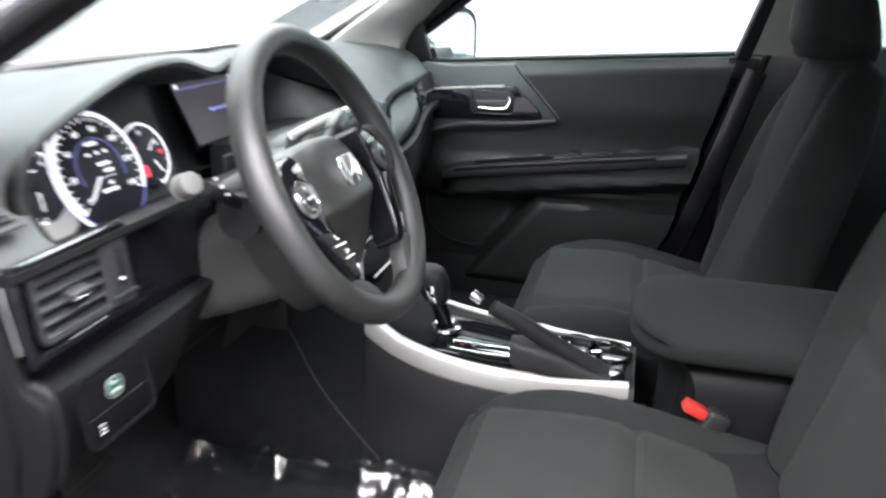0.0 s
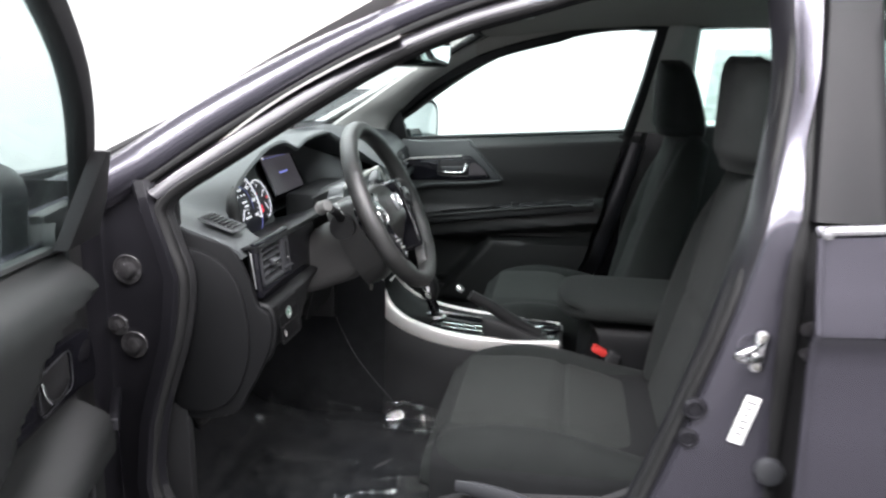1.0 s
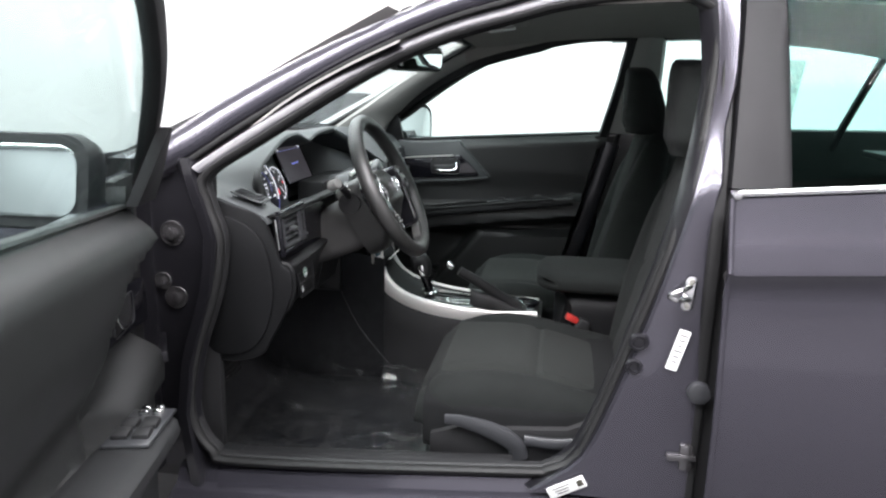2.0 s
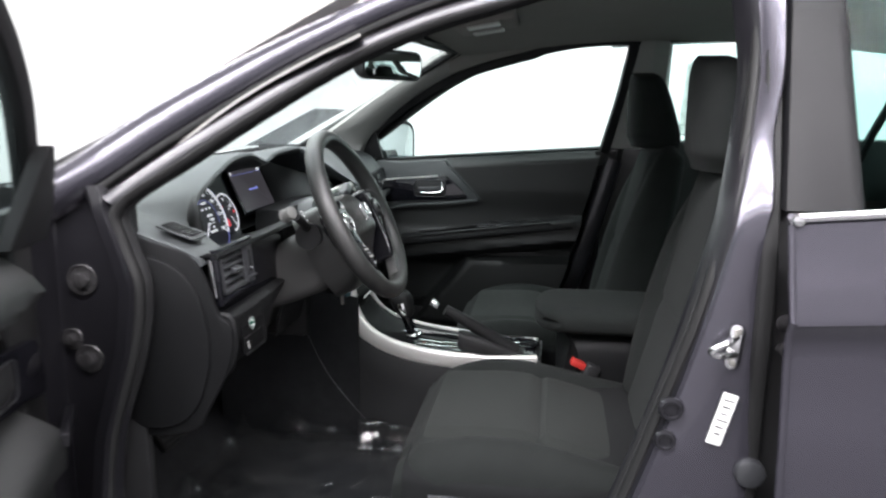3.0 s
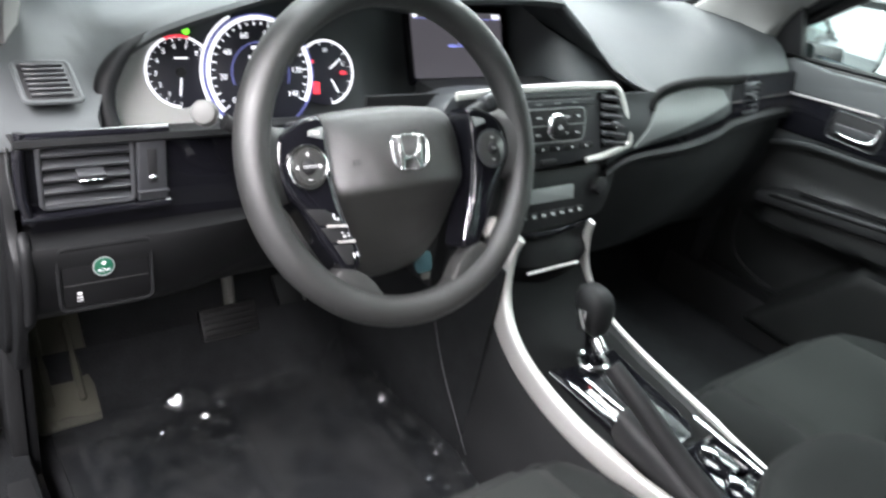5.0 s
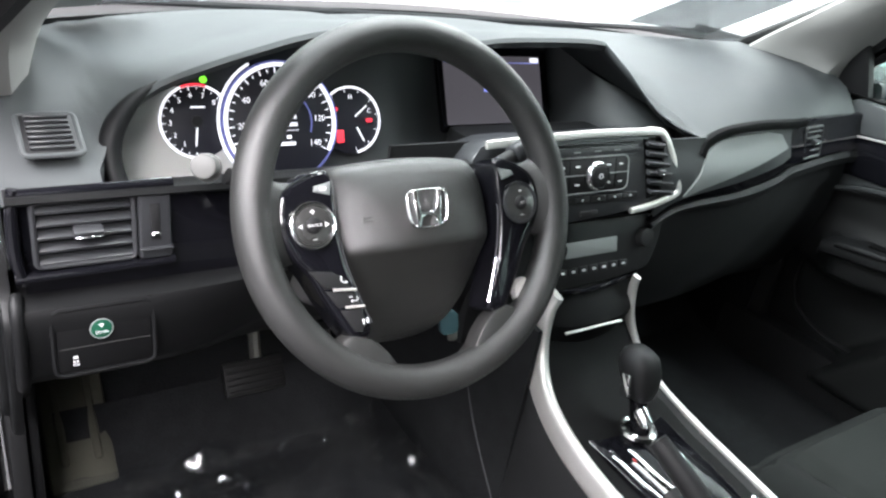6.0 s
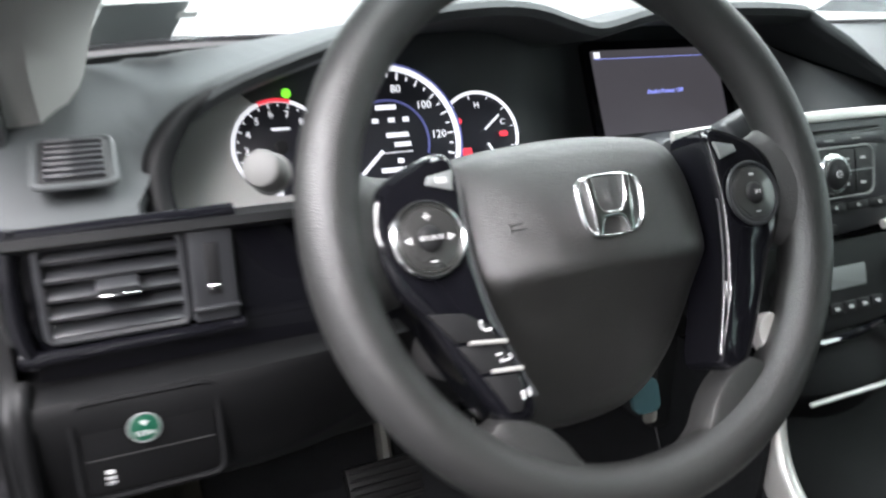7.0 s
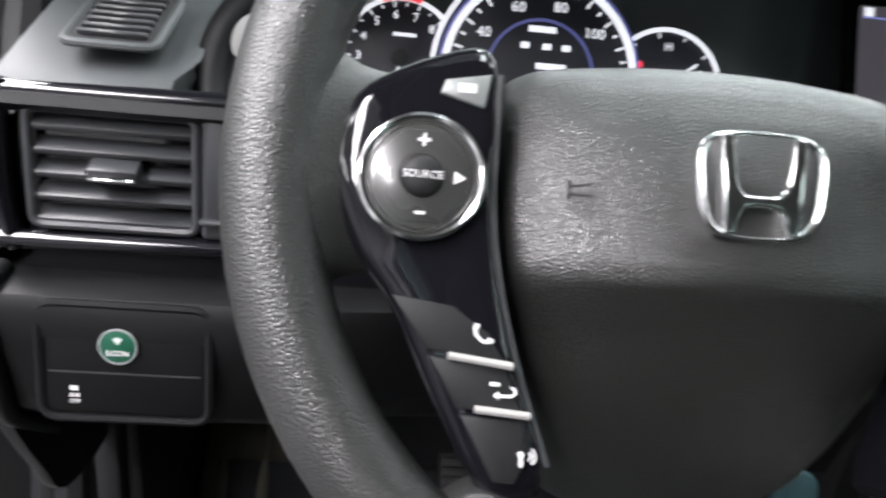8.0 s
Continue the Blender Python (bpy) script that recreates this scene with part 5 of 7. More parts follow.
pod = part("button_pod", plate(rrect(0.132, 0.046, 0.010), 0.004, 0.0012, Matrix.Translation((0.008, 0.0, 0.0032))), BLACK, radio, "black pod of radio buttons")
part("pod_line", sweep([V(x + 0.008, y, 0.0034) for x, y in rrect(0.134, 0.048, 0.011, 4)], oval(0.0008, 0.0010, 6), out=(0, 0, 1), close=True), GREY_APPLIQUE, pod)
part("middle_line", rbox(0.130, 0.0012, 0.0008, 0, at=(0.008, 0.0005, 0.0036)), GREY_APPLIQUE, pod)
for x in (-0.034, 0.050):
    part("pod_divider", rbox(0.0008, 0.040, 0.0006, 0, at=(x, 0, 0.0035)), PIT, pod)
for x, y, a in ((-0.046, 0.012, 0.006), (-0.020, 0.012, 0.008), (0.036, 0.012, 0.008), (0.060, 0.012, 0.006), (-0.046, -0.012, 0.006), (-0.020, -0.012, 0.008), (0.036, -0.012, 0.008), (0.060, -0.012, 0.006)):
    part("mark", rbox(a, 0.0022, 0.0005, 0, at=(x, y, 0.0036)), MARK, pod)
knob = part("knob", disc(0.0150, 0.018, 36, 0.003, Matrix.Translation((0.008, 0.0, 0.019))), BLACK, radio, "round volume knob")
part("ring", torus(0.0158, 0.0042, rb=0.0052, n=36, m=10, at=Matrix.Translation((0.008, 0.0, 0.012))), CHROME, knob, "bright ring round the knob")
part("power_mark", torus(0.003, 0.0005, n=16, m=6, at=Matrix.Translation((0.008, 0.0, 0.0192))), MARK, knob)
for k in range(6):
    bt = part("button", rbox(0.029, 0.0095, 0.004, 0.0012, 2, at=(-0.068 + 0.0302 * k, -0.0335, 0.001)), BLACK, radio, "black preset button")
    part("mark", rbox(0.0028, 0.0028, 0.0005, 0, at=(-0.068 + 0.0302 * k, -0.0335, 0.0033)), MARK, bt)
part("hazard_base", rbox(0.032, 0.009, 0.005, 0.0015, 2, at=(0.006, -0.0535, 0.0015)), BLACK, radio)
for s in (1, -1):
    # vent beside the radio: a dark well crossed by tilted slats that follow the frame
    well = [(0.103, 0.044), (0.137, 0.044), (0.158, 0.006), (0.170, -0.028), (0.160, -0.036), (0.118, -0.042)]
    v = part("air_vent", plate([(s * x, y) for x, y in well][::s], 0.003, 0.0005, Matrix.Translation((0, 0, 0.0022))), PIT, radio, "louvred vent beside the radio")
    for k in range(6):
        y = 0.0355 - 0.0138 * k
        x0, x1 = lerp_table([(-0.042, 0.121, 0.166), (-0.028, 0.116, 0.168), (0.006, 0.109, 0.155), (0.044, 0.105, 0.136)], y)
        part("slat", rbox(x1 - x0, 0.0062, 0.010, 0.0014, 2, at=pose(s * (x0 + x1) / 2, y, 0.005, 26, 0, -7 * s)), VENT_GREY, v)
    part("tab", rbox(0.012, 0.008, 0.010, 0.0015, 2, at=pose(s * 0.134, -0.004, 0.011, 20, 0, 0)), VENT_GREY, v)
    part("tab_strip", rbox(0.010, 0.0016, 0.0014, 0.0005, 1, at=(s * 0.134, -0.0065, 0.0165)), CHROME, v)
CA = basis((-0.135, 0.005, 0.70), (0, 1, 0), (-0.3, 0, 0.95))
climate = thing("climate_panel", "dark grey climate control panel with a small grey display", "control panel", at=CA)
ce = catmull([(-0.15, 0.04, 0), (0.0, 0.044, 0), (0.125, 0.042, 0), (0.14, 0.02, 0), (0.12, -0.025, 0), (0.095, -0.04, 0), (0, -0.046, 0), (-0.12, -0.04, 0)], 4, closed=True)
part("face", plate([(p.x, p.y) for p in ce], 0.05, 0.004, Matrix.Identity(4)), BLACK, climate)
part("readout", plate(rrect(0.10, 0.022, 0.002), 0.002, 0.0005, Matrix.Translation((-0.005, 0.006, 0.001))), GREY_APPLIQUE, climate, "grey unlit readout")
for k in range(7):
    bt = part("button", rbox(0.017, 0.011, 0.004, 0.0012, 2, at=(-0.06 + 0.0195 * k, -0.024, 0.0006)), BLACK, climate, "black climate button")
    part("mark", rbox(0.006, 0.0028, 0.0005, 0, at=(-0.06 + 0.0195 * k, -0.024, 0.0028)), MARK, bt)
for s in (-1, 1):
    part("temperature_knob", disc(0.014, 0.012, 28, 0.003, Matrix.Translation((s * 0.085 + 0.012, 0.01, 0.012))), BLACK, climate)
part("top_bezel", rbox(0.30, 0.012, 0.01, 0.004, 2, at=(0, 0.052, -0.002)), GLOSS, climate)

STACK = ((0.668, -0.136), (0.645, -0.118), (0.622, -0.094), (0.610, -0.087), (0.600, -0.089), (0.56, -0.104), (0.52, -0.130))
lower = [[V(x - 0.25 * y * y / 0.1, y * (0.95 + 0.2 * (0.66 - z)), z) for z, x in STACK] for y in np.linspace(-0.105, 0.105, 9)]
part("stack_pocket", slab(lower, 0.006), PIT, dash, "gloss black lower stack")
part("pocket_strip", tube([V(-0.083, -0.066, 0.609), V(-0.078, 0.034, 0.614)], 0.0022, 6), SILVER, dash)
part("pocket_lip", tube(catmull([V(-0.13, -0.10, 0.652), V(-0.115, 0, 0.650), V(-0.13, 0.10, 0.655)], 5), 0.004, 8), GLOSS, dash)



def lower_face(y, z):
    return -0.157 - recede(y) + 0.016 * smooth((0.852 - z) / 0.06)


PAD_LOW = [(0.10, 0.735), (0.12, 0.750), (0.15, 0.764), (0.2, 0.772), (0.3, 0.783), (0.435, 0.800), (0.46, 0.81)]
rows = []
for y in np.linspace(0.112, 0.452, 14):
    z0 = lerp_table(PAD_LOW, y)[0]
    rows.append([V(lower_face(y, z), y, z) for z in np.linspace(0.853, z0, 8)] + [V(lower_face(y, z0) - 0.012, y, z0 - 0.004)])
part("lower_pad", slab(rows, 0.004), DASH_TOP, dash, "soft dark grey lower pad")


def leaf_low(y):
    """The lower edge of the leaf-shaped applique."""
    return lerp_table([(0.166, 0.767), (0.2, 0.777), (0.297, 0.798), (0.436, 0.821)], y)[0]


rows = []
for y in np.linspace(0.166, 0.436, 22):
    z1 = lerp_table([(0.166, 0.770), (0.191, 0.802), (0.205, 0.834), (0.235, 0.848), (0.276, 0.853), (0.36, 0.853), (0.41, 0.846), (0.436, 0.824)], y)[0]
    z0 = leaf_low(y)
    rows.append([V(lower_face(y, z) + 0.0075, y, z) for z in np.linspace(z1, z0, 6)])
part("grey_applique", slab(rows, 0.004), GREY_APPLIQUE, dash, "smooth grey applique")
path = [V(lower_face(y, z) + 0.002, y, z) for y, z in ((0.196, 0.826), (0.206, 0.844), (0.235, 0.857), (0.276, 0.863), (0.35, 0.864), (0.44, 0.858), (0.5, 0.856))]
part("applique_groove", tube(catmull(path, 5), 0.007, 8, out=(1, 0, 0), rb=0.009), PIT, dash, "black groove over the applique")
rows, lip = [], []
for y in np.linspace(0.112, 0.735, 30):
    zp = lerp_table(PAD_LOW, y)[0] - 0.002
    z1 = max(zp, min(leaf_low(y) - 0.002, zp + 0.3 * max(0.0, y - 0.13)))
    z1 += (0.855 - z1) * smooth((y - 0.425) / 0.03)
    z0 = zp - 0.010 - 0.012 * smooth((y - 0.12) / 0.3) + 0.004 * smooth((y - 0.5) / 0.2)
    fx = [V(lower_face(y, z) + 0.002, y, z) for z in np.linspace(z1, z0, 6)]
    rows.append([fx[0] + V(-0.01, 0, 0.002)] + fx + [fx[-1] + V(-0.012, 0, -0.003)])
    w = 0.012 + 0.012 * smooth((y - 0.15) / 0.25)
    lip.append([V(lower_face(y, z0) + 0.004, y, z0 - 0.001), V(lower_face(y, z0) + 0.010, y, z0 - 0.4 * w), V(lower_face(y, z0) + 0.006, y, z0 - w), V(lower_face(y, z0) - 0.02, y, z0 - w - 0.004)])
part("gloss_band", slab(rows, 0.004), GLOSS, dash, "gloss black trim band")
part("band_lip", slab(lip, 0.004), CONSOLE, dash, "dark grey lip under the band")
side_vent = basis((-0.157 - recede(0.545) + 0.010, 0.545, 0.818), (-0.12, 1, 0), (-0.2, 0, 0.98))
vent(side_vent, 0.062, 0.054, 5, dash)
rows = []
for y in np.linspace(0.11, 0.735, 14):
    z0 = lerp_table(PAD_LOW, y)[0] - 0.03 - 0.01 * smooth((y - 0.15) / 0.25)
    b = recede(y)
    rows.append([V(-0.17 - b, y, z0 + 0.01), V(-0.15 - b, y, z0), V(-0.148 - b, y, z0 - 0.03), V(-0.155 - b, y, 0.66), V(-0.175 - b, y, 0.58), V(-0.20 - b, y, 0.53), V(-0.27, y, 0.50), V(-0.4, y, 0.49)])
part("glovebox", slab(rows, 0.005), BLACK, dash, "black glovebox lid")
rows = [[V(-0.2, y, 0.85), V(-0.19, y, 0.70), V(-0.22, y, 0.58)] for y in (-0.31, -0.2, -0.11)]
part("column_surround", slab(rows, 0.005), BLACK, dash)
part("stack_core", rbox(0.12, 0.30, 0.30, 0.01, 2, at=(-0.26, 0.0, 0.68)), BLACK, dash)

# ---------------------------------------------------------------- centre console
console = thing("centre_console", "black centre console edged with curved satin silver trims", "console")
TRIM = [(0.335, 0.090, 0.486), (0.27, 0.101, 0.485), (0.2, 0.112, 0.486), (0.12, 0.120, 0.490), (0.04, 0.120, 0.501), (-0.03, 0.115, 0.520), (-0.078, 0.108, 0.550), (-0.106, 0.1, 0.595), (-0.113, 0.094, 0.645), (-0.108, 0.089, 0.672)]


def trim_z(x):
    return lerp_table([(p[0], p[2]) for p in reversed(TRIM[:8])], x)[0]


rows = []
for x in np.linspace(0.345, -0.115, 14):
    zt = trim_z(x)
    w = lerp_table([(-0.115, 0.10), (-0.03, 0.116), (0.12, 0.120), (0.345, 0.090)], x)[0]
    rows.append([V(x, -w - 0.012, 0.27), V(x, -w - 0.004, zt - 0.10), V(x, -w, zt - 0.03), V(x, -w + 0.014, zt - 0.008), V(x, -w + 0.03, zt - 0.016), V(x, 0, zt - 0.018), V(x, w - 0.03, zt - 0.016), V(x, w - 0.014, zt - 0.008), V(x, w, zt - 0.03), V(x, w + 0.004, zt - 0.10), V(x, w + 0.012, 0.27)])
part("body", slab(rows, 0.006), CONSOLE, console, "black console body")
rows = []
for x in np.linspace(0.34, -0.105, 18):
    zt, w = trim_z(x), lerp_table([(-0.115, 0.10), (-0.03, 0.116), (0.12, 0.120), (0.345, 0.090)], x)[0] - 0.022
    rows.append([V(x, y * w, zt - 0.009 - 0.004 * abs(y) ** 4) for y in np.linspace(-1, 1, 9)])
part("top_cover", slab(rows, 0.004), PIT, console, "satin black console top")
for s in (-1, 1):
    path = catmull([(x, s * (w - 0.010), z - 0.010) for x, w, z in TRIM], 5)
    part("silver_trim", sweep(path, oval(0.009 if s < 0 else 0.005, 0.019 if s < 0 else 0.0085, 14, 3.2), out=(0, s, 0.0), scale=lambda t: 0.80 + 0.24 * smooth((t - 0.20) / 0.06) - 0.25 * smooth((t - 0.6) / 0.4)), SILVER, console, "curved satin silver trim")
    foot = [[V(-0.085 - 0.335 * k, s * (0.1155 + 0.0345 * k), z) for z in np.linspace(0.27, (0.62 if s < 0 else 0.545) + 0.06 * k, 5)] for k in (0, 0.5, 1.0)]
    part("side_carpet", slab(foot, 0.008), CARPET, console, "black carpeted console side")
part("side_seam", tube(catmull([(-0.215, -0.142, 0.56), (-0.15, -0.139, 0.43), (-0.05, -0.137, 0.31)], 6), 0.0010, 6), VENT_GREY, console)
part("gate_panel", plate([(p.x, p.y) for p in catmull([(-0.075, 0.06, 0), (0.06, 0.066, 0), (0.18, 0.058, 0), (0.19, 0.0, 0), (0.18, -0.05, 0), (0.06, -0.07, 0), (-0.075, -0.066, 0)], 3, closed=True)], 0.012, 0.003, basis((0, 0, 0.500), (1, 0, -0.10), (0, 1, 0))), GLOSS, console, "gloss black gear gate")
part("tray", rbox(0.12, 0.15, 0.02, 0.006, 2, at=pose(-0.10, 0, 0.515, 0, 32, 0)), PIT, console)
for y0, y1 in ((-0.060, -0.042), (-0.030, -0.014)):
    part("gate_strip", sweep([V(0.045, y0, 0.498), V(0.10, (y0 + y1) / 2 - 0.004, 0.493), V(0.155, y1, 0.487)], oval(0.0016, 0.0045, 8), out=(0, 0, 1)), CHROME, console, "bright gate strip")
for k in range(5):
    part("gear_mark", rbox(0.006, 0.004, 0.0005, 0, at=pose(0.06 + 0.019 * k, -0.036 + 0.005 * k, 0.4948 - 0.0019 * k, 0, 5.7, 0)), MARK if k else RED, console)
part("slot", rbox(0.14, 0.016, 0.004, 0.003, 2, at=pose(0.08, 0.006, 0.492, 0, 5.7, 0)), BLACK, console)
part("bin_well", rbox(0.13, 0.16, 0.012, 0.006, 2, at=(0.265, 0.01, 0.476)), GLOSS, console)
for x, y in ((0.245, 0.045), (0.30, 0.03)):
    cup = part("cup_holder", joined(torus(0.036, 0.003, n=36, m=8, at=Matrix.Translation((x, y, 0.484))), disc(0.034, 0.002, 32, 0.0005, Matrix.Translation((x, y, 0.4835)))), GLOSS, console, "gloss black cup holder")
    part("spring_tab", rbox(0.02, 0.012, 0.006, 0.002, 2, at=pose(x - 0.02, y - 0.015, 0.489, 0, 0, 35)), CHROME, cup)
part("bin_strip", tube([V(0.17, 0.072, 0.487), V(0.30, 0.064, 0.487)], 0.003, 8), CHROME, console)

lever = thing("gear_lever", "black automatic gear lever with a gloss front", "gear lever")
path = catmull([(0.024, 0.008, 0.49), (0.012, 0.008, 0.53), (-0.004, 0.008, 0.565)], 5)
part("shaft", sweep(path, oval(0.0135, 0.011, 14), out=(1, 0, 0)), GLOSS, lever)
rows = []
for k, (x, z, a, b) in enumerate(((0.006, 0.546, 0.014, 0.013), (0.004, 0.552, 0.020, 0.018), (0.001, 0.564, 0.025, 0.022), (-0.004, 0.580, 0.029, 0.024), (-0.008, 0.594, 0.029, 0.0245), (-0.010, 0.605, 0.025, 0.021), (-0.011, 0.612, 0.017, 0.014), (-0.011, 0.6145, 0.008, 0.007), (-0.011, 0.615, 0.002, 0.002))):
    rows.append([V(x + a * c, 0.008 + b * d, z) for c, d in oval(1, 1, 20, 2.6)])
part("knob", loft(rows, ring=True, caps=True), BLACK, lever, "soft black lever knob")
part("button", rbox(0.016, 0.006, 0.034, 0.0028, 2, at=pose(0.001, -0.0205, 0.570, 0, -14, 0)), CHROME, lever, "chrome release button")
part("collar", torus(0.021, 0.006, n=28, m=8, at=Matrix.Translation((0.022, 0.006, 0.502))), CHROME, lever, "chrome lever collar")

brake = thing("parking_brake", "black parking brake lever with a chrome release button", "parking brake")
path = catmull([(0.285, -0.050, 0.490), (0.235, -0.064, 0.520), (0.17, -0.084, 0.566), (0.12, -0.097, 0.596)], 5)
part("grip", sweep(path, oval(0.0125, 0.0135, 14), out=(0, -1, 0), scale=lambda t: 1.25 - 0.3 * t), BLACK, brake)
part("sleeve", loft([[V(x + 0.0, y + w * a, z + h * b) for a, b in oval(1, 1, 16, 3)] for x, y, z, w, h in ((0.305, -0.046, 0.478, 0.030, 0.012), (0.265, -0.052, 0.486, 0.029, 0.018), (0.215, -0.064, 0.502, 0.027, 0.026), (0.165, -0.074, 0.512, 0.024, 0.028), (0.150, -0.082, 0.522, 0.014, 0.022))], ring=True, caps=True), BLACK, brake, "black brake sleeve")
part("release_button", disc(0.0085, 0.02, 20, 0.002, basis((0.1035, -0.0985, 0.6045), (0, 1, 0), (0.55, 0, 0.83))), CHROME, brake, "chrome release button")

armrest = thing("console_armrest", "dark cloth covered armrest box between the seats", "armrest")
rows = []
for x, t in ((0.372, 0.9), (0.38, 1.0), (0.45, 1.0), (0.6, 1.0), (0.66, 0.95)):
    rows.append([V(x + (0.05 * abs(a) ** 3 - 0.045 * max(0.0, -b)) * smooth((0.6 - x) / 0.2), -0.012 + a * 0.124 * t, 0.445 + b * 0.12) for a, b in oval(1, 1, 40, 5)])
part("box", loft(rows, ring=True, caps=True), DASH, armrest, "black moulded bin")
rows = []
for x, t in ((0.326, 0.35), (0.329, 0.65), (0.338, 0.88), (0.36, 1.0), (0.42, 1.02), (0.5, 1.02), (0.64, 1.0), (0.67, 0.7)):
    rows.append([V(x + 0.062 * abs(a) ** 3 * smooth((0.64 - x) / 0.25), -0.018 + a * 0.140 * (0.93 + 0.07 * t), 0.588 + b * 0.030 * t) for a, b in oval(1, 1, 44, 3.2)])
part("lid", loft(rows, ring=True, caps=True), FABRIC, armrest, "dark grey cloth armrest lid")
buckle = thing("seat_belt_buckle", "black seat belt buckle with a red release button", "seat belt buckle")
part("housing", rbox(0.035, 0.026, 0.10, 0.007, 3, at=pose(0.443, -0.145, 0.452, 0, 26, 8)), BLACK, buckle)
part("release_button", rbox(0.034, 0.022, 0.016, 0.003, 2, at=pose(0.428, -0.145, 0.499, 0, 26, 8)), RED, buckle, "red release button")


# ---------------------------------------------------------------- seats
def seat(s, label):
    """A front seat with its middle at y = s * 0.37."""
    st_ob = thing("front_seat", label, "car seat", group="front seats", at=pose(0, s * 0.37, 0))
    x0 = 0.098
    rows = []
    for k in np.linspace(0, 1, 34):
        x = x0 + 0.47 * k
        end = 1 - (1 - smooth(k / 0.10)) * 0.42
        top = 0.487 + 0.012 * math.sin(k * math.pi) - 0.045 * smooth((k - 0.35) / 0.65)
        lowz = 0.40
        row = []
        n = 60
        for i in range(n):
            t = 2 * math.pi * i / n
            a = math.copysign(abs(math.cos(t)) ** 0.42, math.cos(t))
            b = math.copysign(abs(math.sin(t)) ** 0.55, math.sin(t))
            y = a * 0.255 * (0.90 + 0.10 * smooth(k / 0.2))
            if b > 0:
                bol = 0.026 * smooth((abs(y) - 0.155) / 0.07) * smooth((k - 0.02) / 0.3)
                z = lowz + (top - lowz) * end * b + bol * b
                z -= 0.010 * math.exp(-((abs(y) - 0.176) / 0.009) ** 2) * b
                if abs(y) < 0.185:
                    z -= 0.011 * math.exp(-((x - 0.345) / 0.0075) ** 2) * b
            else:
                z = lowz + 0.05 * b * end
            row.append(V(x + 0.012 * (1 - end) * b, y, z))
        rows.append(row)
    part("cushion", loft(rows, ring=True, caps=True), FABRIC, st_ob, "dark grey woven cloth cushion with raised sides")
    inset = []
    for k in np.linspace(0.075, 0.97, 40):
        x, end = x0 + 0.47 * k, 1 - (1 - smooth(k / 0.10)) * 0.42
        top = 0.487 + 0.012 * math.sin(k * math.pi) - 0.045 * smooth((k - 0.35) / 0.65)
        row = []
        for y in np.linspace(-0.174, 0.174, 31):
            a = abs(y) / (0.255 * (0.90 + 0.10 * smooth(k / 0.2)))
            b = math.sqrt(1 - a ** (2 / 0.42)) ** 0.55
            z = 0.40 + (top - 0.40) * end * b + 0.026 * smooth((abs(y) - 0.155) / 0.07) * smooth((k - 0.02) / 0.3) * b
            z -= 0.011 * math.exp(-((x - 0.345) / 0.0075) ** 2) * b
            row.append(V(x + 0.012 * (1 - end) * b, y, z + 0.0035 - 0.010 * smooth((abs(y) - 0.150) / 0.024) - 0.008 * (1 - smooth((k - 0.075) / 0.025))))
        inset.append(row)
    part("insert", loft(inset), FABRIC_PALE, st_ob, "paler woven cloth seat insert")
    rows = []
    for k in np.linspace(0, 1, 10):
        x = x0 + 0.02 + 0.46 * k
        rows.append([V(x, a * (0.262 - 0.02 * (1 - smooth(k * 5))), 0.392 + b * 0.070) for a, b in oval(1, 1, 40, 6)])
    part("skirt", loft(rows, ring=True, caps=True), FABRIC_SIDE, st_ob, "black cloth cushion side")
    # backrest along a leaning axis
    rows = []
    for k in np.linspace(0, 1, 36):
        cx, cz = (0.588 + 0.102 * k if s < 0 else 0.542 + 0.118 * k) + 0.006 * math.sin(k * math.pi), 0.46 + 0.512 * k
        hw = 0.246 - 0.03 * k - 0.075 * smooth((k - 0.66) / 0.34)
        th = 0.062 - 0.012 * k
        end = 1 - 0.75 * smooth((k - 0.93) / 0.07)
        row = []
        n = 60
        for i in range(n):
            t = 2 * math.pi * i / n
            a = math.copysign(abs(math.cos(t)) ** 0.5, math.cos(t))
            b = math.copysign(abs(math.sin(t)) ** 0.6, math.sin(t))
            y = a * hw * (0.55 + 0.45 * end)
            d = b * th * end
            if b > 0:
                d += 0.032 * smooth((abs(y) - 0.12) / 0.08) * math.sin(math.pi * min(1.0, 0.12 + 0.95 * k)) * b
                d -= 0.009 * math.exp(-((abs(y) - 0.135) / 0.009) ** 2) * b
                if abs(y) < 0.15:
                    d -= 0.008 * math.exp(-((k - 0.42) / 0.014) ** 2) * b
            row.append(V(cx - d * 0.985, y, cz + d * 0.15))
        rows.append(row)
    part("backrest", loft(rows, ring=True, caps=True), FABRIC, st_ob, "dark greenish grey woven cloth backrest")
    rows = []
    for k in np.linspace(0, 1, 22):
        cz = 0.958 + 0.198 * k
        up = max(0.0, 2 * k - 1)
        e = (math.sqrt(max(0.0, 1 - up ** 5)) * 0.92 + 0.08) * (0.80 + 0.20 * smooth(k / 0.16))
        front = (0.600 if s < 0 else 0.562) + 0.010 * (1 - e) + 0.012 * smooth((0.2 - k) / 0.2)
        back = (0.742 if s < 0 else 0.706) - 0.062 * k ** 1.4 - 0.02 * (1 - e)
        rows.append([V((front + back) / 2 + b * (back - front) / 2 - 0.006 * math.cos(a * 1.2), a * (0.126 - 0.030 * k) * e, cz) for a, b in oval(1, 1, 36, 2.6)])
    part("headrest", loft(rows, ring=True, caps=True), FABRIC, st_ob, "dark grey cloth headrest thinner at the top")
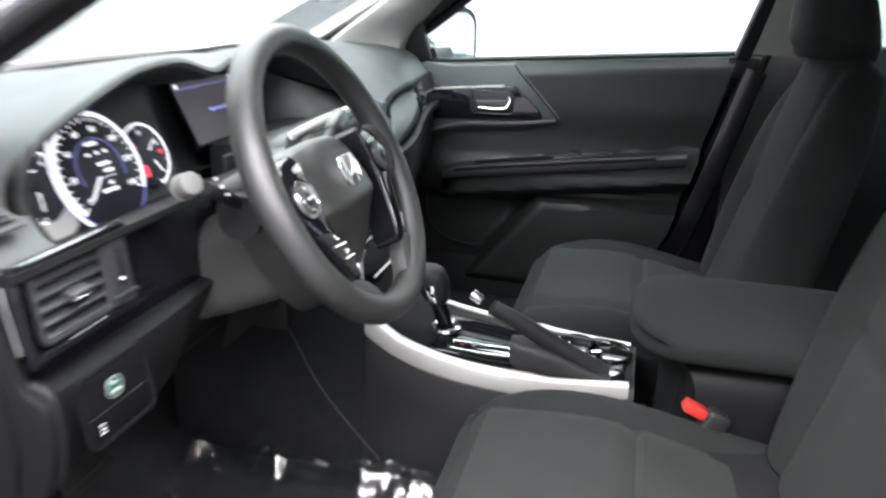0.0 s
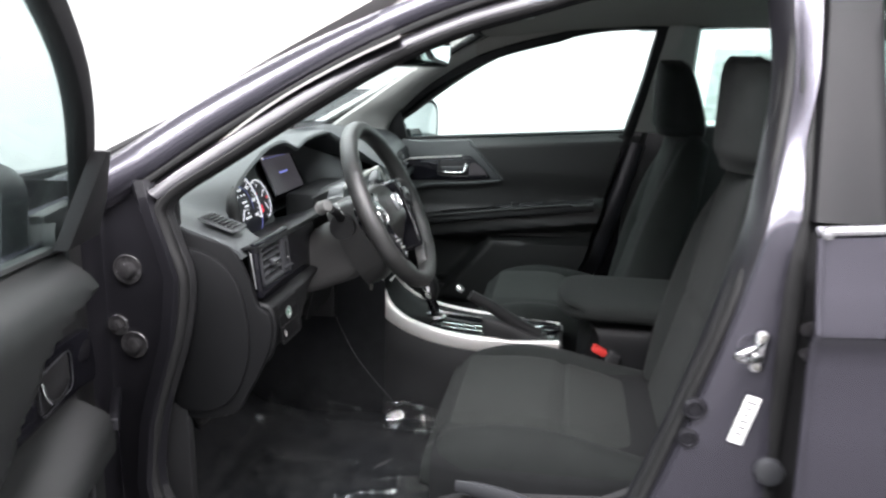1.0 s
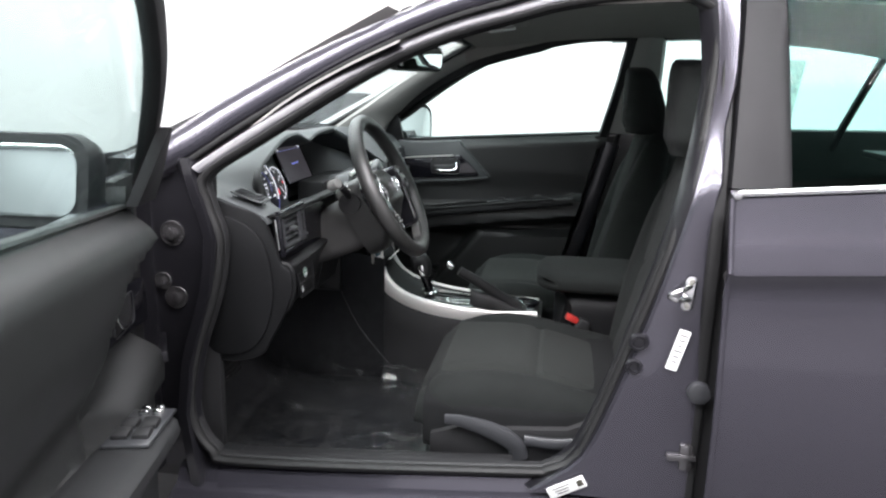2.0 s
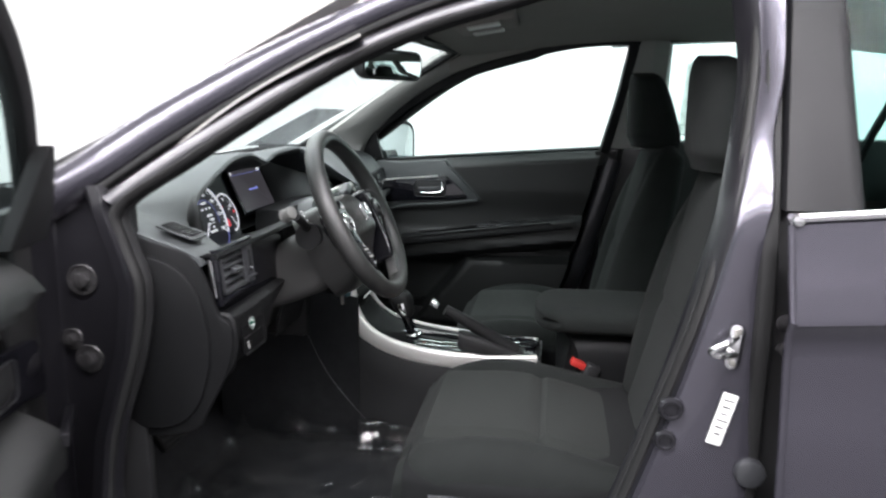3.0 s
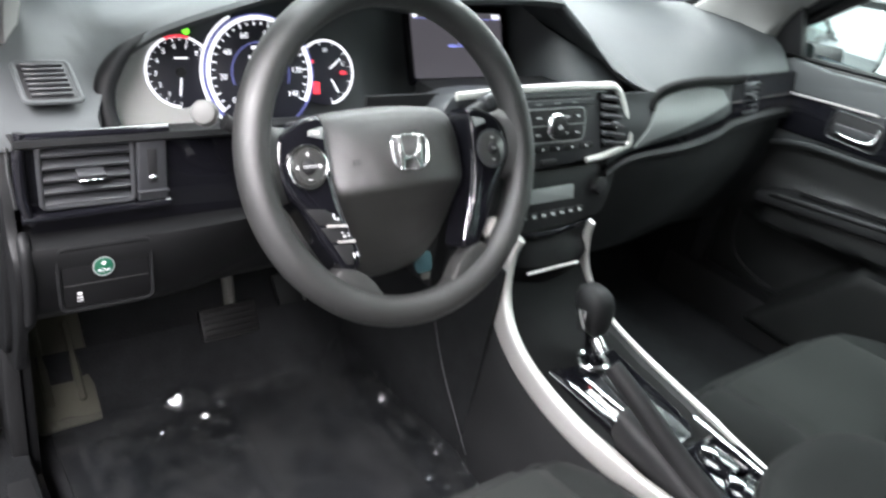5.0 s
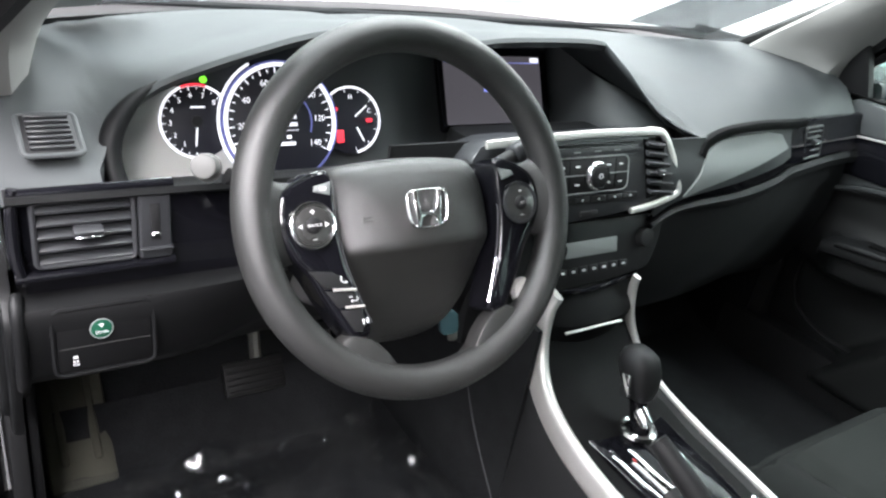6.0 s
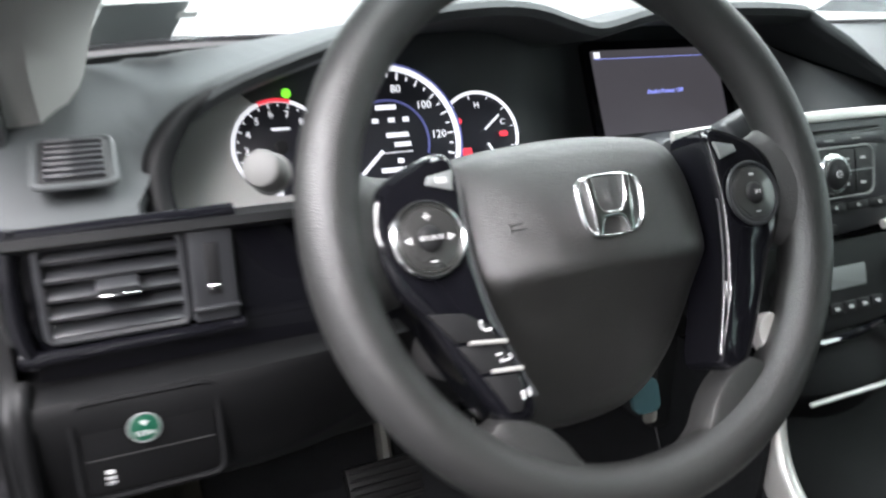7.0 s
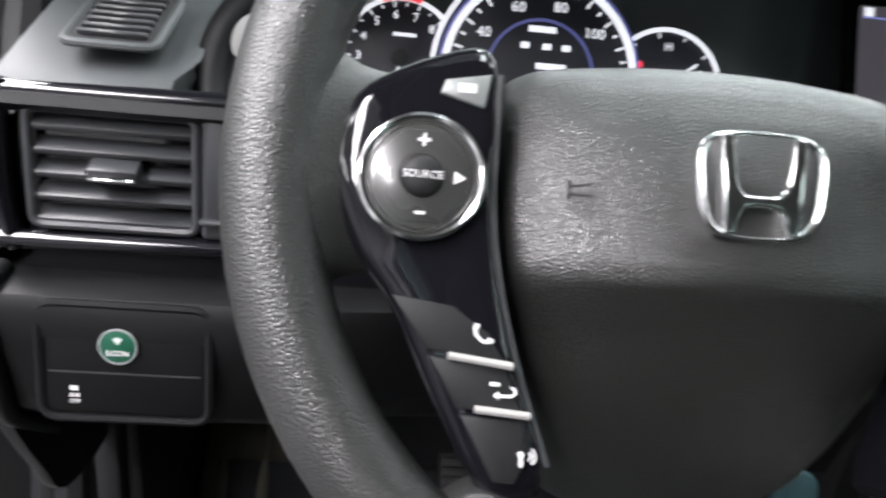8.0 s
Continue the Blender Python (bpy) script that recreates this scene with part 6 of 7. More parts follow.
    for y in (-0.05, 0.05):
        part("headrest_post", tube([V(0.678 if s < 0 else 0.645, y, 0.93), V(0.668 if s < 0 else 0.638, y, 1.0)], 0.006, 10, out=(1, 0, 0)), STEEL, st_ob)
    for y in (-0.22, 0.22):
        part("rail", rbox(0.5, 0.03, 0.04, 0.005, 2, at=(0.33, y, 0.285)), BLACK, st_ob, "black steel seat rail")
    part("base", rbox(0.42, 0.46, 0.05, 0.01, 2, at=(0.34, 0, 0.325)), BLACK, st_ob)
    if s < 0:
        part("side_shield", loft([[V(x, -0.262 - 0.014 * b, z0 + (z1 - z0) * c) for b, c in ((0, 0), (0.7, 0.08), (1, 0.3), (1, 0.7), (0.7, 0.95), (0, 1))] for x, z0, z1 in ((0.14, 0.325, 0.385), (0.2, 0.32, 0.405), (0.3, 0.32, 0.41), (0.42, 0.325, 0.42), (0.52, 0.34, 0.47))]), BLACK, st_ob, "black plastic side shield")
        part("height_lever", sweep(catmull([(0.172, -0.287, 0.425), (0.21, -0.290, 0.424), (0.27, -0.291, 0.410), (0.315, -0.289, 0.385), (0.328, -0.284, 0.352)], 5), oval(0.0075, 0.017, 12, 2.6), out=(0, -1, 0), scale=lambda t: 0.62 + 0.5 * smooth(t * 1.6)), VENT_GREY, st_ob, "grey plastic height lever")
        part("recline_lever", sweep(catmull([(0.335, -0.284, 0.392), (0.40, -0.287, 0.392), (0.46, -0.287, 0.402)], 5), oval(0.007, 0.012, 10, 2.6), out=(0, -1, 0)), VENT_GREY, st_ob, "grey plastic recline lever")
    return st_ob


seat(-1, "dark greenish grey cloth driver's seat with black sides")
seat(1, "dark greenish grey cloth passenger seat beside the console")

# ---------------------------------------------------------------- front doors
def belt(x):
    return 0.889 + 0.068 * (x + 0.10)


def panel_y(x, z, drop=0.0):
    """The inner face of a front door (right side): upper pad, armrest ledge, hollow, map pocket; the left door's handle lies in a deep hollow."""
    b = belt(x)
    low = z + drop - 0.13 * x
    y = 0.752 + 0.02 * smooth((z - b + 0.03) / 0.03)
    y += 0.012 * smooth((0.80 - z) / 0.1) * smooth((z - 0.62) / 0.05)
    lead = smooth((x + 0.20 - 2.0 * drop) / 0.08)
    ledge = smooth((0.648 - low) / 0.018) * smooth((low - 0.545) / 0.04)
    y -= 0.066 * ledge * lead
    pocket = smooth((x - 0.055 + 0.85 * (0.56 - z - drop)) / 0.05) * smooth((0.575 - z - drop) / 0.02)
    y -= 0.052 * pocket * smooth((z - 0.30) / 0.05)
    y += 0.02 * smooth((0.56 - z) / 0.03) * (1 - pocket)
    y += 0.05 * smooth((front_x(z) + 0.04 - x) / 0.05)
    if drop:
        pad = max(smooth((x - lerp_table([(0.60, 0.09), (0.70, 0.05), (0.80, -0.06), (0.84, -0.26)], z)[0]) / 0.035), smooth((z - 0.800) / 0.03), smooth((0.640 - z - 0.25 * x - 0.05) / 0.06))
        y += 0.055 * (1 - pad) - 0.022 * pad * smooth((z - 0.66) / 0.06) * (1 - smooth((z - b + 0.06) / 0.06))
    return y


def rear_x(z):
    return lerp_table([(0.30, 0.30), (0.40, 0.352), (0.49, 0.405), (0.66, 0.455), (0.93, 0.528)], z)[0]


def front_x(z):
    return lerp_table([(0.30, -0.33), (0.6, -0.35), (0.70, -0.335), (0.757, -0.312), (0.87, -0.27), (0.93, -0.265)], z)[0]


def front_door(s, m, label):
    """A front door, built shut and then set to the pose m."""
    door = thing("front_door", label, "car door", at=m, group="front doors")
    rows = []
    lead = 0.0 if s > 0 else 0.055
    for k in np.linspace(0, 1, 64):
        row = []
        for j in np.linspace(0, 1, 60):
            z = 0.32 + (belt(0.0) - 0.32) * j
            x = front_x(z) + lead + (rear_x(z) - front_x(z) - lead) * k
            z += (belt(x) - belt(0.0)) * j
            row.append(V(x, panel_y(x, z, 0.0 if s > 0 else 0.046), z))
        row.append(V(row[-1].x, row[-1].y + 0.022, row[-1].z + 0.004))
        rows.append(row)
    part("inner_panel", mirrored(slab(rows, 0.004), s), DOOR_SKIN, door, "black grained door panel")
    # outer skin and edges
    rows = []
    for x in np.linspace(-0.335 + lead, 0.61, 12):
        rows.append([V(min(x, rear_x(min(0.93, z)) + 0.085), y, z) for y, z in ((0.80, 0.30), (0.845, 0.34), (0.868, 0.5), (0.862, 0.70), (0.85, 0.82), (0.862, 0.85), (0.835, 0.89), (0.79, 0.90))])
    part("outer_skin", mirrored(slab(rows, 0.004), s), PAINT, door, "metallic grey outer skin")
    edge = [V(front_x(z) + lead - 0.006, 0.825, z) for z in np.linspace(0.32, 0.90, 8)]
    # The left door's edge is black, not paint: shade put into its colour.
    part("front_edge", mirrored(sweep(edge, oval(0.026, 0.010, 12, 4), out=(0, 1, 0)), s), BLACK if s < 0 else PAINT_SHADED, door)
    if s < 0:
        # Added plate: hides the bright floor between hinge pillar and open door.
        part("front_cover", mirrored(rbox(0.125, 0.024, 0.60, 0.006, 2, at=(-0.331, 0.822, 0.62)), s), RUBBER, door, "added black plate closing the gap before the open door")
    edge = [V(rear_x(z) + 0.04, 0.80, z) for z in np.linspace(0.32, 0.90, 8)]
    part("rear_edge", mirrored(sweep(edge, oval(0.055, 0.03, 12, 4), out=(0, 1, 0)), s), PAINT_SHADED, door)
    part("bottom_edge", mirrored(rbox(0.66, 0.10, 0.02, 0.006, 2, at=(0.03 + 0.5 * lead, 0.80, 0.315)), s), PAINT_SHADED, door)
    # belt, sash and glass
    path = [V(x, 0.782, belt(x) + 0.006) for x in np.linspace(-0.30, 0.52, 10)]
    part("belt_seal", mirrored(sweep(path, oval(0.012, 0.006, 8), out=(0, 1, 0)), s), RUBBER, door, "black rubber belt seal")
    sash = catmull([(-0.335, 0.90), (-0.30, 0.935), (-0.215, 1.005), (-0.105, 1.085), (0.02, 1.150), (0.178, 1.203), (0.362, 1.229), (0.535, 1.241), (0.588, 1.225), (0.566, 1.10), (0.527, 0.93)], 5)
    sash = [V(p[0], 0, p[1] + roof_rise(p[0], p[1]) + (0.006 if p[0] > 0.3 and p[1] > 1.15 else 0)).xz for p in sash]
    sash = [V(p[0] + (0.02 if s < 0 else 0.0) * smooth((0.3 - p[0]) / 0.3), side_y(p[1], 1) + 0.004, p[1]) for p in sash]
    part("window_frame", mirrored(sweep(sash, oval(0.019 if s > 0 else 0.014, 0.017 if s > 0 else 0.013, 12, 4), out=(0, 1, 0.5)), s), BLACK, door, "satin black window frame")
    pane = []
    for x in np.linspace(-0.25, 0.54, 14):
        top = lerp_table([(-0.27, 0.95), (-0.197, 1.021), (-0.098, 1.097), (0.025, 1.16), (0.178, 1.209), (0.362, 1.235), (0.585, 1.25)], x)[0]
        top += roof_rise(x, top)
        pane.append([V(x + 0.03 * j, side_y(belt(x) - 0.02 + (top - belt(x) + 0.02) * j, 1) + 0.006, belt(x) - 0.02 + (top - belt(x) + 0.02) * j) for j in np.linspace(0, 1, 6)])
    part("pane", mirrored(slab(pane, 0.003), s), GLASS_DOOR, door, "clear pale green window glass")
    part("belt_end", mirrored(rbox(0.075, 0.05, 0.05, 0.008, 2, at=(0.535, 0.785, 0.905)), s), BLACK, door)
    sail = [(-0.31, 0.893), (-0.214, 0.892), (-0.226, 0.988), (-0.24, 0.985), (-0.295, 0.94)] if s > 0 else [(-0.29, 0.888), (-0.175, 0.893), (-0.172, 1.018), (-0.188, 1.018), (-0.27, 0.945)]
    bm = plate(sail, 0.02, 0.004, basis((0, 0.748, 0), (1, 0, 0), (0, 0, 1)))
    for v in bm.verts:
        v.co.y -= 0.48 * max(0, v.co.z - 0.90)
    part("mirror_sail", mirrored(bm, s), BLACK, door, "black mirror mount cover")
    # handle bezel
    top = catmull([(-0.255, 0.866, 0), (-0.15, 0.875, 0), (-0.012, 0.884, 0), (0.012, 0.875, 0), (0.117, 0.764, 0), (0.10, 0.754, 0), (0.0, 0.742, 0), (-0.12, 0.734, 0), (-0.19, 0.716, 0), (-0.23, 0.692, 0), (-0.27, 0.70, 0)], 3, closed=True)
    deep, ahead = (0.0, 0.0) if s > 0 else (0.046, -0.135)
    at = basis((ahead, 0.748 + deep, 0.006 if s > 0 else -0.075), (1, 0, 0), (0, 0, 1))
    if s > 0:
        part("handle_surround", mirrored(plate([(p.x, p.y) for p in top], 0.02, 0.006, at), s), DASH_TOP, door, "dark grey handle surround")
    bz = catmull([(-0.25 - 0.4 * ahead, 0.805, 0), (-0.209 - 0.4 * ahead, 0.819, 0), (-0.019, 0.832, 0), (0.018, 0.823, 0), (0.078, 0.764, 0), (0.05, 0.753, 0), (-0.008, 0.749, 0), (-0.193 - 0.4 * ahead, 0.739, 0), (-0.26 - 0.4 * ahead, 0.732, 0)], 3, closed=True)
    bezel = part("handle_bezel", mirrored(plate([(p.x, p.y) for p in bz], 0.012, 0.004, at @ Matrix.Translation((0, 0, 0.006))), s), GLOSS, door, "gloss black handle bezel")
    if s > 0:
        part("bezel_strip", mirrored(tube([V(x, 0.738, z) for x, z in ((-0.24, 0.818), (-0.12, 0.829), (-0.02, 0.837))], 0.0024, 8), s), SILVER, bezel)
    part("handle_cup", mirrored(plate(rrect(0.105, 0.052, 0.012), 0.006, 0.002, at @ Matrix.Translation((-0.048, 0.789, 0.0085))), s), BLACK, door)
    pull = [p + V(ahead, deep, 0.006 if s > 0 else -0.075) for p in catmull([(-0.085, 0.736, 0.776), (-0.05, 0.729, 0.774), (-0.015, 0.729, 0.777), (-0.004, 0.733, 0.79), (-0.006, 0.738, 0.806)], 5)]
    part("pull_handle", mirrored(sweep(pull, oval(0.0022, 0.0034, 10), out=(0, -1, 0)), s), CHROME, door, "chrome inner door handle")
    part("handle_rim", mirrored(sweep([at @ V(x - 0.048, y + 0.789, 0.011) for x, y in rrect(0.108, 0.055, 0.013, 3)], oval(0.0011, 0.0011, 6), out=(0, -1, 0), close=True), s), VENT_GREY, door, "thin grey handle rim")
    if s > 0:
        lever = plate([(-0.088, 0.772), (-0.012, 0.776), (-0.004, 0.790), (-0.008, 0.797), (-0.088, 0.792)], 0.008, 0.0025, at @ Matrix.Translation((0, 0, 0.015)))
        part("handle_lever", mirrored(lever, s), VENT_GREY, door, "grey lever of the door handle")
        part("trim_crease", sweep(catmull([(0.112, 0.744, 0.758), (0.0, 0.741, 0.745), (-0.12, 0.741, 0.737), (-0.19, 0.742, 0.719), (-0.235, 0.744, 0.695)], 5), oval(0.004, 0.005, 8), out=(0, -1, 0)), DASH_TOP, door, "soft crease under the handle trim")
        part("armrest_edge", tube(catmull([(-0.13, 0.676, 0.628), (-0.10, 0.664, 0.640), (0.05, 0.662, 0.661), (0.22, 0.662, 0.683), (0.36, 0.664, 0.700)], 5), 0.005, 8), CONSOLE, door, "rounded edge of the armrest")
        # no hollow is cut; a black bar carries the shade of the pull
        part("pull_recess", rbox(0.20, 0.018, 0.006, 0.003, 2, at=pose(0.02, 0.70, 0.6625, 0, -7.4, 0)), PIT, door, "black bar standing in for the shaded armrest pull")
    z0, x0 = (0.640, 0.0) if s > 0 else (0.592, 0.11)
    part("armrest_cap", mirrored(loft([[V(x + x0 * (x < 0.1), 0.708 + a * 0.046 * t, z0 + 0.13 * (x + x0 * (x < 0.1)) + b * 0.017 - 0.02 * (1 - t)) for a, b in oval(1, 1, 16, 3)] for x, t in ((-0.168, 0.3), (-0.158, 0.7), (-0.125, 0.92), (0.0, 1.0), (0.3, 1.0), (0.43, 0.95))], ring=True, caps=True), s), CONSOLE, door, "dark grey padded armrest")
    part("switch_strip", mirrored(rbox(0.16, 0.062 if s < 0 else 0.03, 0.006, 0.003, 2, at=pose(0.03 if s < 0 else 0.18, 0.708, z0 + 0.019 + 0.13 * (0.03 if s < 0 else 0.18), 0, -7.4, 0)), s), VENT_GREY, door, "grey switch panel")
    for k in range(2 if s < 0 else 1):
        for j in range(2 if s < 0 else 1):
            part("window_switch", mirrored(rbox(0.030, 0.022, 0.010, 0.003, 2, at=(0.03 + 0.042 * k if s < 0 else 0.17, 0.695 + 0.027 * j if s < 0 else 0.705, z0 + 0.025 + 0.13 * (0.03 + 0.042 * k if s < 0 else 0.17))), s), BLACK, door, "black window switch")
    if s < 0:
        for k in range(2):
            for j in range(2):
                part("lock_switch", mirrored(rbox(0.012, 0.014, 0.010, 0.002, 2, at=(-0.038 + 0.017 * k, 0.698 + 0.019 * j, z0 + 0.025 + 0.13 * (-0.038 + 0.017 * k))), s), CHROME, door)
    part("pocket_line", mirrored(tube(catmull([(-0.225, 0.768, 0.545), (-0.222, 0.768, 0.48), (-0.19, 0.768, 0.43), (-0.118, 0.765, 0.407), (-0.04, 0.755, 0.412), (0.02, 0.73, 0.45)], 5), 0.0055, 8), s), CONSOLE, door)
    # mirror
    glass_at = basis((-0.202, 0.856, 0.933), (0.56, 0.83, 0.0), (0, 0.02, 1)) if s > 0 else basis((-0.165, 0.905, 0.935), (-0.2, 0.98, 0.0), (-0.17, -0.035, 0.98))
    shell = []
    for k, (d, t) in enumerate(((0.0, 1.0), (-0.02, 1.06), (-0.05, 1.0), (-0.085, 0.75), (-0.105, 0.35), (-0.11, 0.05))):
        shell.append([glass_at @ V(x * t, y * t, d) for x, y in (rrect(0.222, 0.165, 0.045, 5) if s > 0 else rrect(0.192, 0.142, 0.04, 5))])
    part("mirror_housing", mirrored(loft(shell, ring=True, caps=True), s), BLACK, door, "black door mirror housing")
    part("mirror_glass", mirrored(plate(rrect(0.198, 0.140, 0.038, 5) if s > 0 else rrect(0.158, 0.110, 0.03, 5), 0.004, 0.001, glass_at @ Matrix.Translation((0, 0, 0.004))), s), MIRROR, door, "door mirror glass")
    part("mirror_foot", mirrored(tube([V(-0.22, 0.775, 0.89), V(-0.215, 0.83, 0.885), V(-0.20, 0.87, 0.892)], 0.03, 10, rb=0.018, out=(0, 0, 1)), s), BLACK, door)
    return door


front_door(1, Matrix.Translation((-0.004, -0.013, -0.006)), "closed front passenger door with black trim and chrome handle")
hinge = V(-0.385, -0.80, 0)
open_pose = Matrix.Translation(hinge) @ Matrix.Rotation(radians(-74), 4, "Z") @ Matrix.Translation(-hinge)
front_door(-1, open_pose, "front driver's door standing wide open")
check = thing("door_check", "dark painted check arm between the pillar and the open door", "door check")
part("arm", rbox(0.12, 0.014, 0.02, 0.003, 2, at=pose(-0.34, -0.83, 0.60, 0, 0, -60)), PAINT_SHADED, check)

# ---------------------------------------------------------------- mirror, stickers, foot controls, mats
rvm = thing("rear_view_mirror", "black interior mirror hung behind the windshield", "mirror")
ra = basis((-0.022, -0.01, 1.158), (0.36, 0.93, 0.0), (0.05, 0, 1))
rows = []
for d, t in ((0.004, 0.97), (0.0, 1.0), (-0.012, 1.0), (-0.028, 0.8), (-0.036, 0.4)):
    rows.append([ra @ V(x * (1 if t > 0.9 else 0.6 + 0.4 * t), y * t, d) for x, y in rrect(0.25, 0.07, 0.025, 5)])
part("housing", loft(rows, ring=True, caps=True), BLACK, rvm)
part("mirror_glass", plate(rrect(0.236, 0.058, 0.02, 5), 0.003, 0.001, ra @ Matrix.Translation((0, 0, 0.0065))), MIRROR, rvm)
part("mount", rbox(0.09, 0.06, 0.035, 0.012, 3, at=pose(-0.105, 0.0, 1.185, 0, -28, 0)), BLACK, rvm)
part("stem", tube(catmull([(-0.085, 0.02, 1.175), (-0.12, 0.01, 1.20), (-0.13, 0.005, 1.222)], 4), 0.011, 10), BLACK, rvm)


def ws(k, y, lift=0.004):
    """A place on the windshield's inner face."""
    bow = 1 - y * y
    e = V(-0.50 + 0.56 * k, y * (0.700 - 0.155 * k), 0.92 + 0.31 * k)
    return e + V(-0.20 * bow * (1 - 0.6 * k), 0, 0.010 * bow) + V(0.5, 0, -0.86) * lift


overhead = thing("overhead_console", "dark grey roof console with two unlit reading lamps", "roof console")
part("housing", rbox(0.15, 0.22, 0.03, 0.012, 3, at=pose(0.19, 0.07, 1.262, 0, -9, 0)), HEADLINER, overhead)
for y in (0.0, 0.14):
    part("lamp_lens", rbox(0.075, 0.055, 0.006, 0.002, 2, at=pose(0.19, y, 1.2455, 0, -9, 0)), GREY_FACE, overhead, "unlit frosted lamp lens")

note = thing("windshield_sheet", "translucent grey sheet fixed inside the lower windshield", "sheet")
rows = [[ws(k, y, 0.006) for y in np.linspace(0.63, 0.87, 6)] for k in np.linspace(0.06, 0.43, 6)]
part("sheet", slab(rows, 0.0006), SHEET, note)
permit = thing("windshield_permit", "small grey sticker in the windshield corner", "sticker")
rows = [[ws(k, y, 0.006) for y in np.linspace(-0.92, -0.80, 4)] for k in np.linspace(0.02, 0.15, 4)]
part("sheet", slab(rows, 0.0006), GREY_APPLIQUE, permit)
tab_rows = [[ws(k, y, 0.009) for y in (-0.81, -0.78)] for k in (0.10, 0.12)]
part("label", slab(tab_rows, 0.0004), PAPER, permit)

pedal = thing("brake_pedal", "black rubber brake pedal on a steel arm", "pedal")
part("pad", rbox(0.10, 0.055, 0.016, 0.005, 2, at=basis((-0.437, -0.368, 0.374), (0, 1, 0), (-0.55, 0, 0.83))), RUBBER, pedal)
for k in range(5):
    part("rib", rbox(0.092, 0.004, 0.004, 0.0015, 1, at=basis((-0.437, -0.368, 0.374), (0, 1, 0), (-0.55, 0, 0.83)) @ Matrix.Translation((0, -0.02 + 0.01 * k, 0.009))), RUBBER, pedal)
part("arm", tube(catmull([(-0.45, -0.36, 0.382), (-0.50, -0.352, 0.46), (-0.52, -0.35, 0.60)], 4), 0.010, 8), STEEL, pedal)
gas = thing("accelerator_pedal", "black accelerator pedal beside the console", "pedal")
part("pad", rbox(0.05, 0.13, 0.014, 0.005, 2, at=basis((-0.46, -0.236, 0.356), (0, 1, 0.1), (-0.6, 0, 0.8))), RUBBER, gas)
part("edge_strip", rbox(0.004, 0.11, 0.004, 0.001, 1, at=basis((-0.452, -0.213, 0.358), (0, 1, 0.1), (-0.6, 0, 0.8))), STEEL, gas)
part("arm", tube([V(-0.49, -0.24, 0.40), V(-0.54, -0.24, 0.52)], 0.009, 8), BLACK, gas)
rest = thing("foot_rest", "olive grey carpeted foot rest with two rubber ribs", "foot rest")
part("pad", rbox(0.09, 0.20, 0.03, 0.008, 2, at=basis((-0.455, -0.632, 0.345), (0, 1, 0), (-0.8, 0, 0.6))), OLIVE, rest)
for k in (-0.022, 0.022):
    part("rib", rbox(0.012, 0.13, 0.008, 0.003, 1, at=basis((-0.455, -0.632, 0.345), (0, 1, 0), (-0.8, 0, 0.6)) @ Matrix.Translation((k, 0, 0.017))), OLIVE, rest)
release = thing("hood_release", "black hood release lever with a white mark", "lever")
part("lever", rbox(0.06, 0.03, 0.075, 0.01, 3, at=(-0.382, -0.708, 0.388)), BLACK, release)
part("mark", rbox(0.016, 0.002, 0.006, 0.0006, 1, at=(-0.378, -0.6925, 0.412)), MARK, release)

mat_thing = thing("floor_mat", "black ribbed floor mat under the driver's pedals", "floor mat")
rows = [[V(x, y, 0.281 + 0.002 * math.sin(40 * x) * math.sin(37 * y) + 0.09 * smooth((-0.36 - x) / 0.12)) for y in np.linspace(-0.66, -0.17, 12)] for x in np.linspace(-0.46, 0.14, 14)]
part("mat", slab(rows, 0.008), CARPET, mat_thing)
film = thing("protective_film", "crumpled clear plastic film laid over the floor mat", "plastic film")


def crease(x, y, k, off):
    """A narrow fold: high along wandering lines, flat elsewhere."""
    return (1 - abs(noise.noise(V(x * k[0], y * k[1], off)))) ** 14


def film_sheet(x0, x1, y0, y1, nx, ny, seed, lift):
    """A piece of film with creases, its edges lifted by lift(x, y)."""
    rows = []
    for i in range(nx):
        row = []
        for j in range(ny):
            x, y = x0 + (x1 - x0) * i / (nx - 1), y0 + (y1 - y0) * j / (ny - 1)
            rim = 1 - smooth(min(x - x0, x1 - x, y - y0, y1 - y) / 0.09)
            calm = 1 - 0.85 * smooth((x + 0.03) / 0.1)
            z = 0.0022 * noise.noise(V(x * 6, y * 6, seed))
            z += 0.010 * calm * (0.35 + rim) * crease(x + 0.4 * y, y, (7, 5), seed + 3) + 0.009 * calm * (0.25 + rim) * crease(x, y - 0.7 * x, (4, 9), seed + 7)
            z += 0.005 * calm * rim * noise.noise(V(x * 34, y * 18, seed + 1)) + 0.0012 * calm * (0.35 + rim) * noise.noise(V(x * 90, y * 45, seed + 2))
            row.append(V(x, y, 0.297 + z + 0.09 * smooth((-0.36 - x) / 0.12) + lift(x, y)))
        rows.append(row)
    return loft(rows)


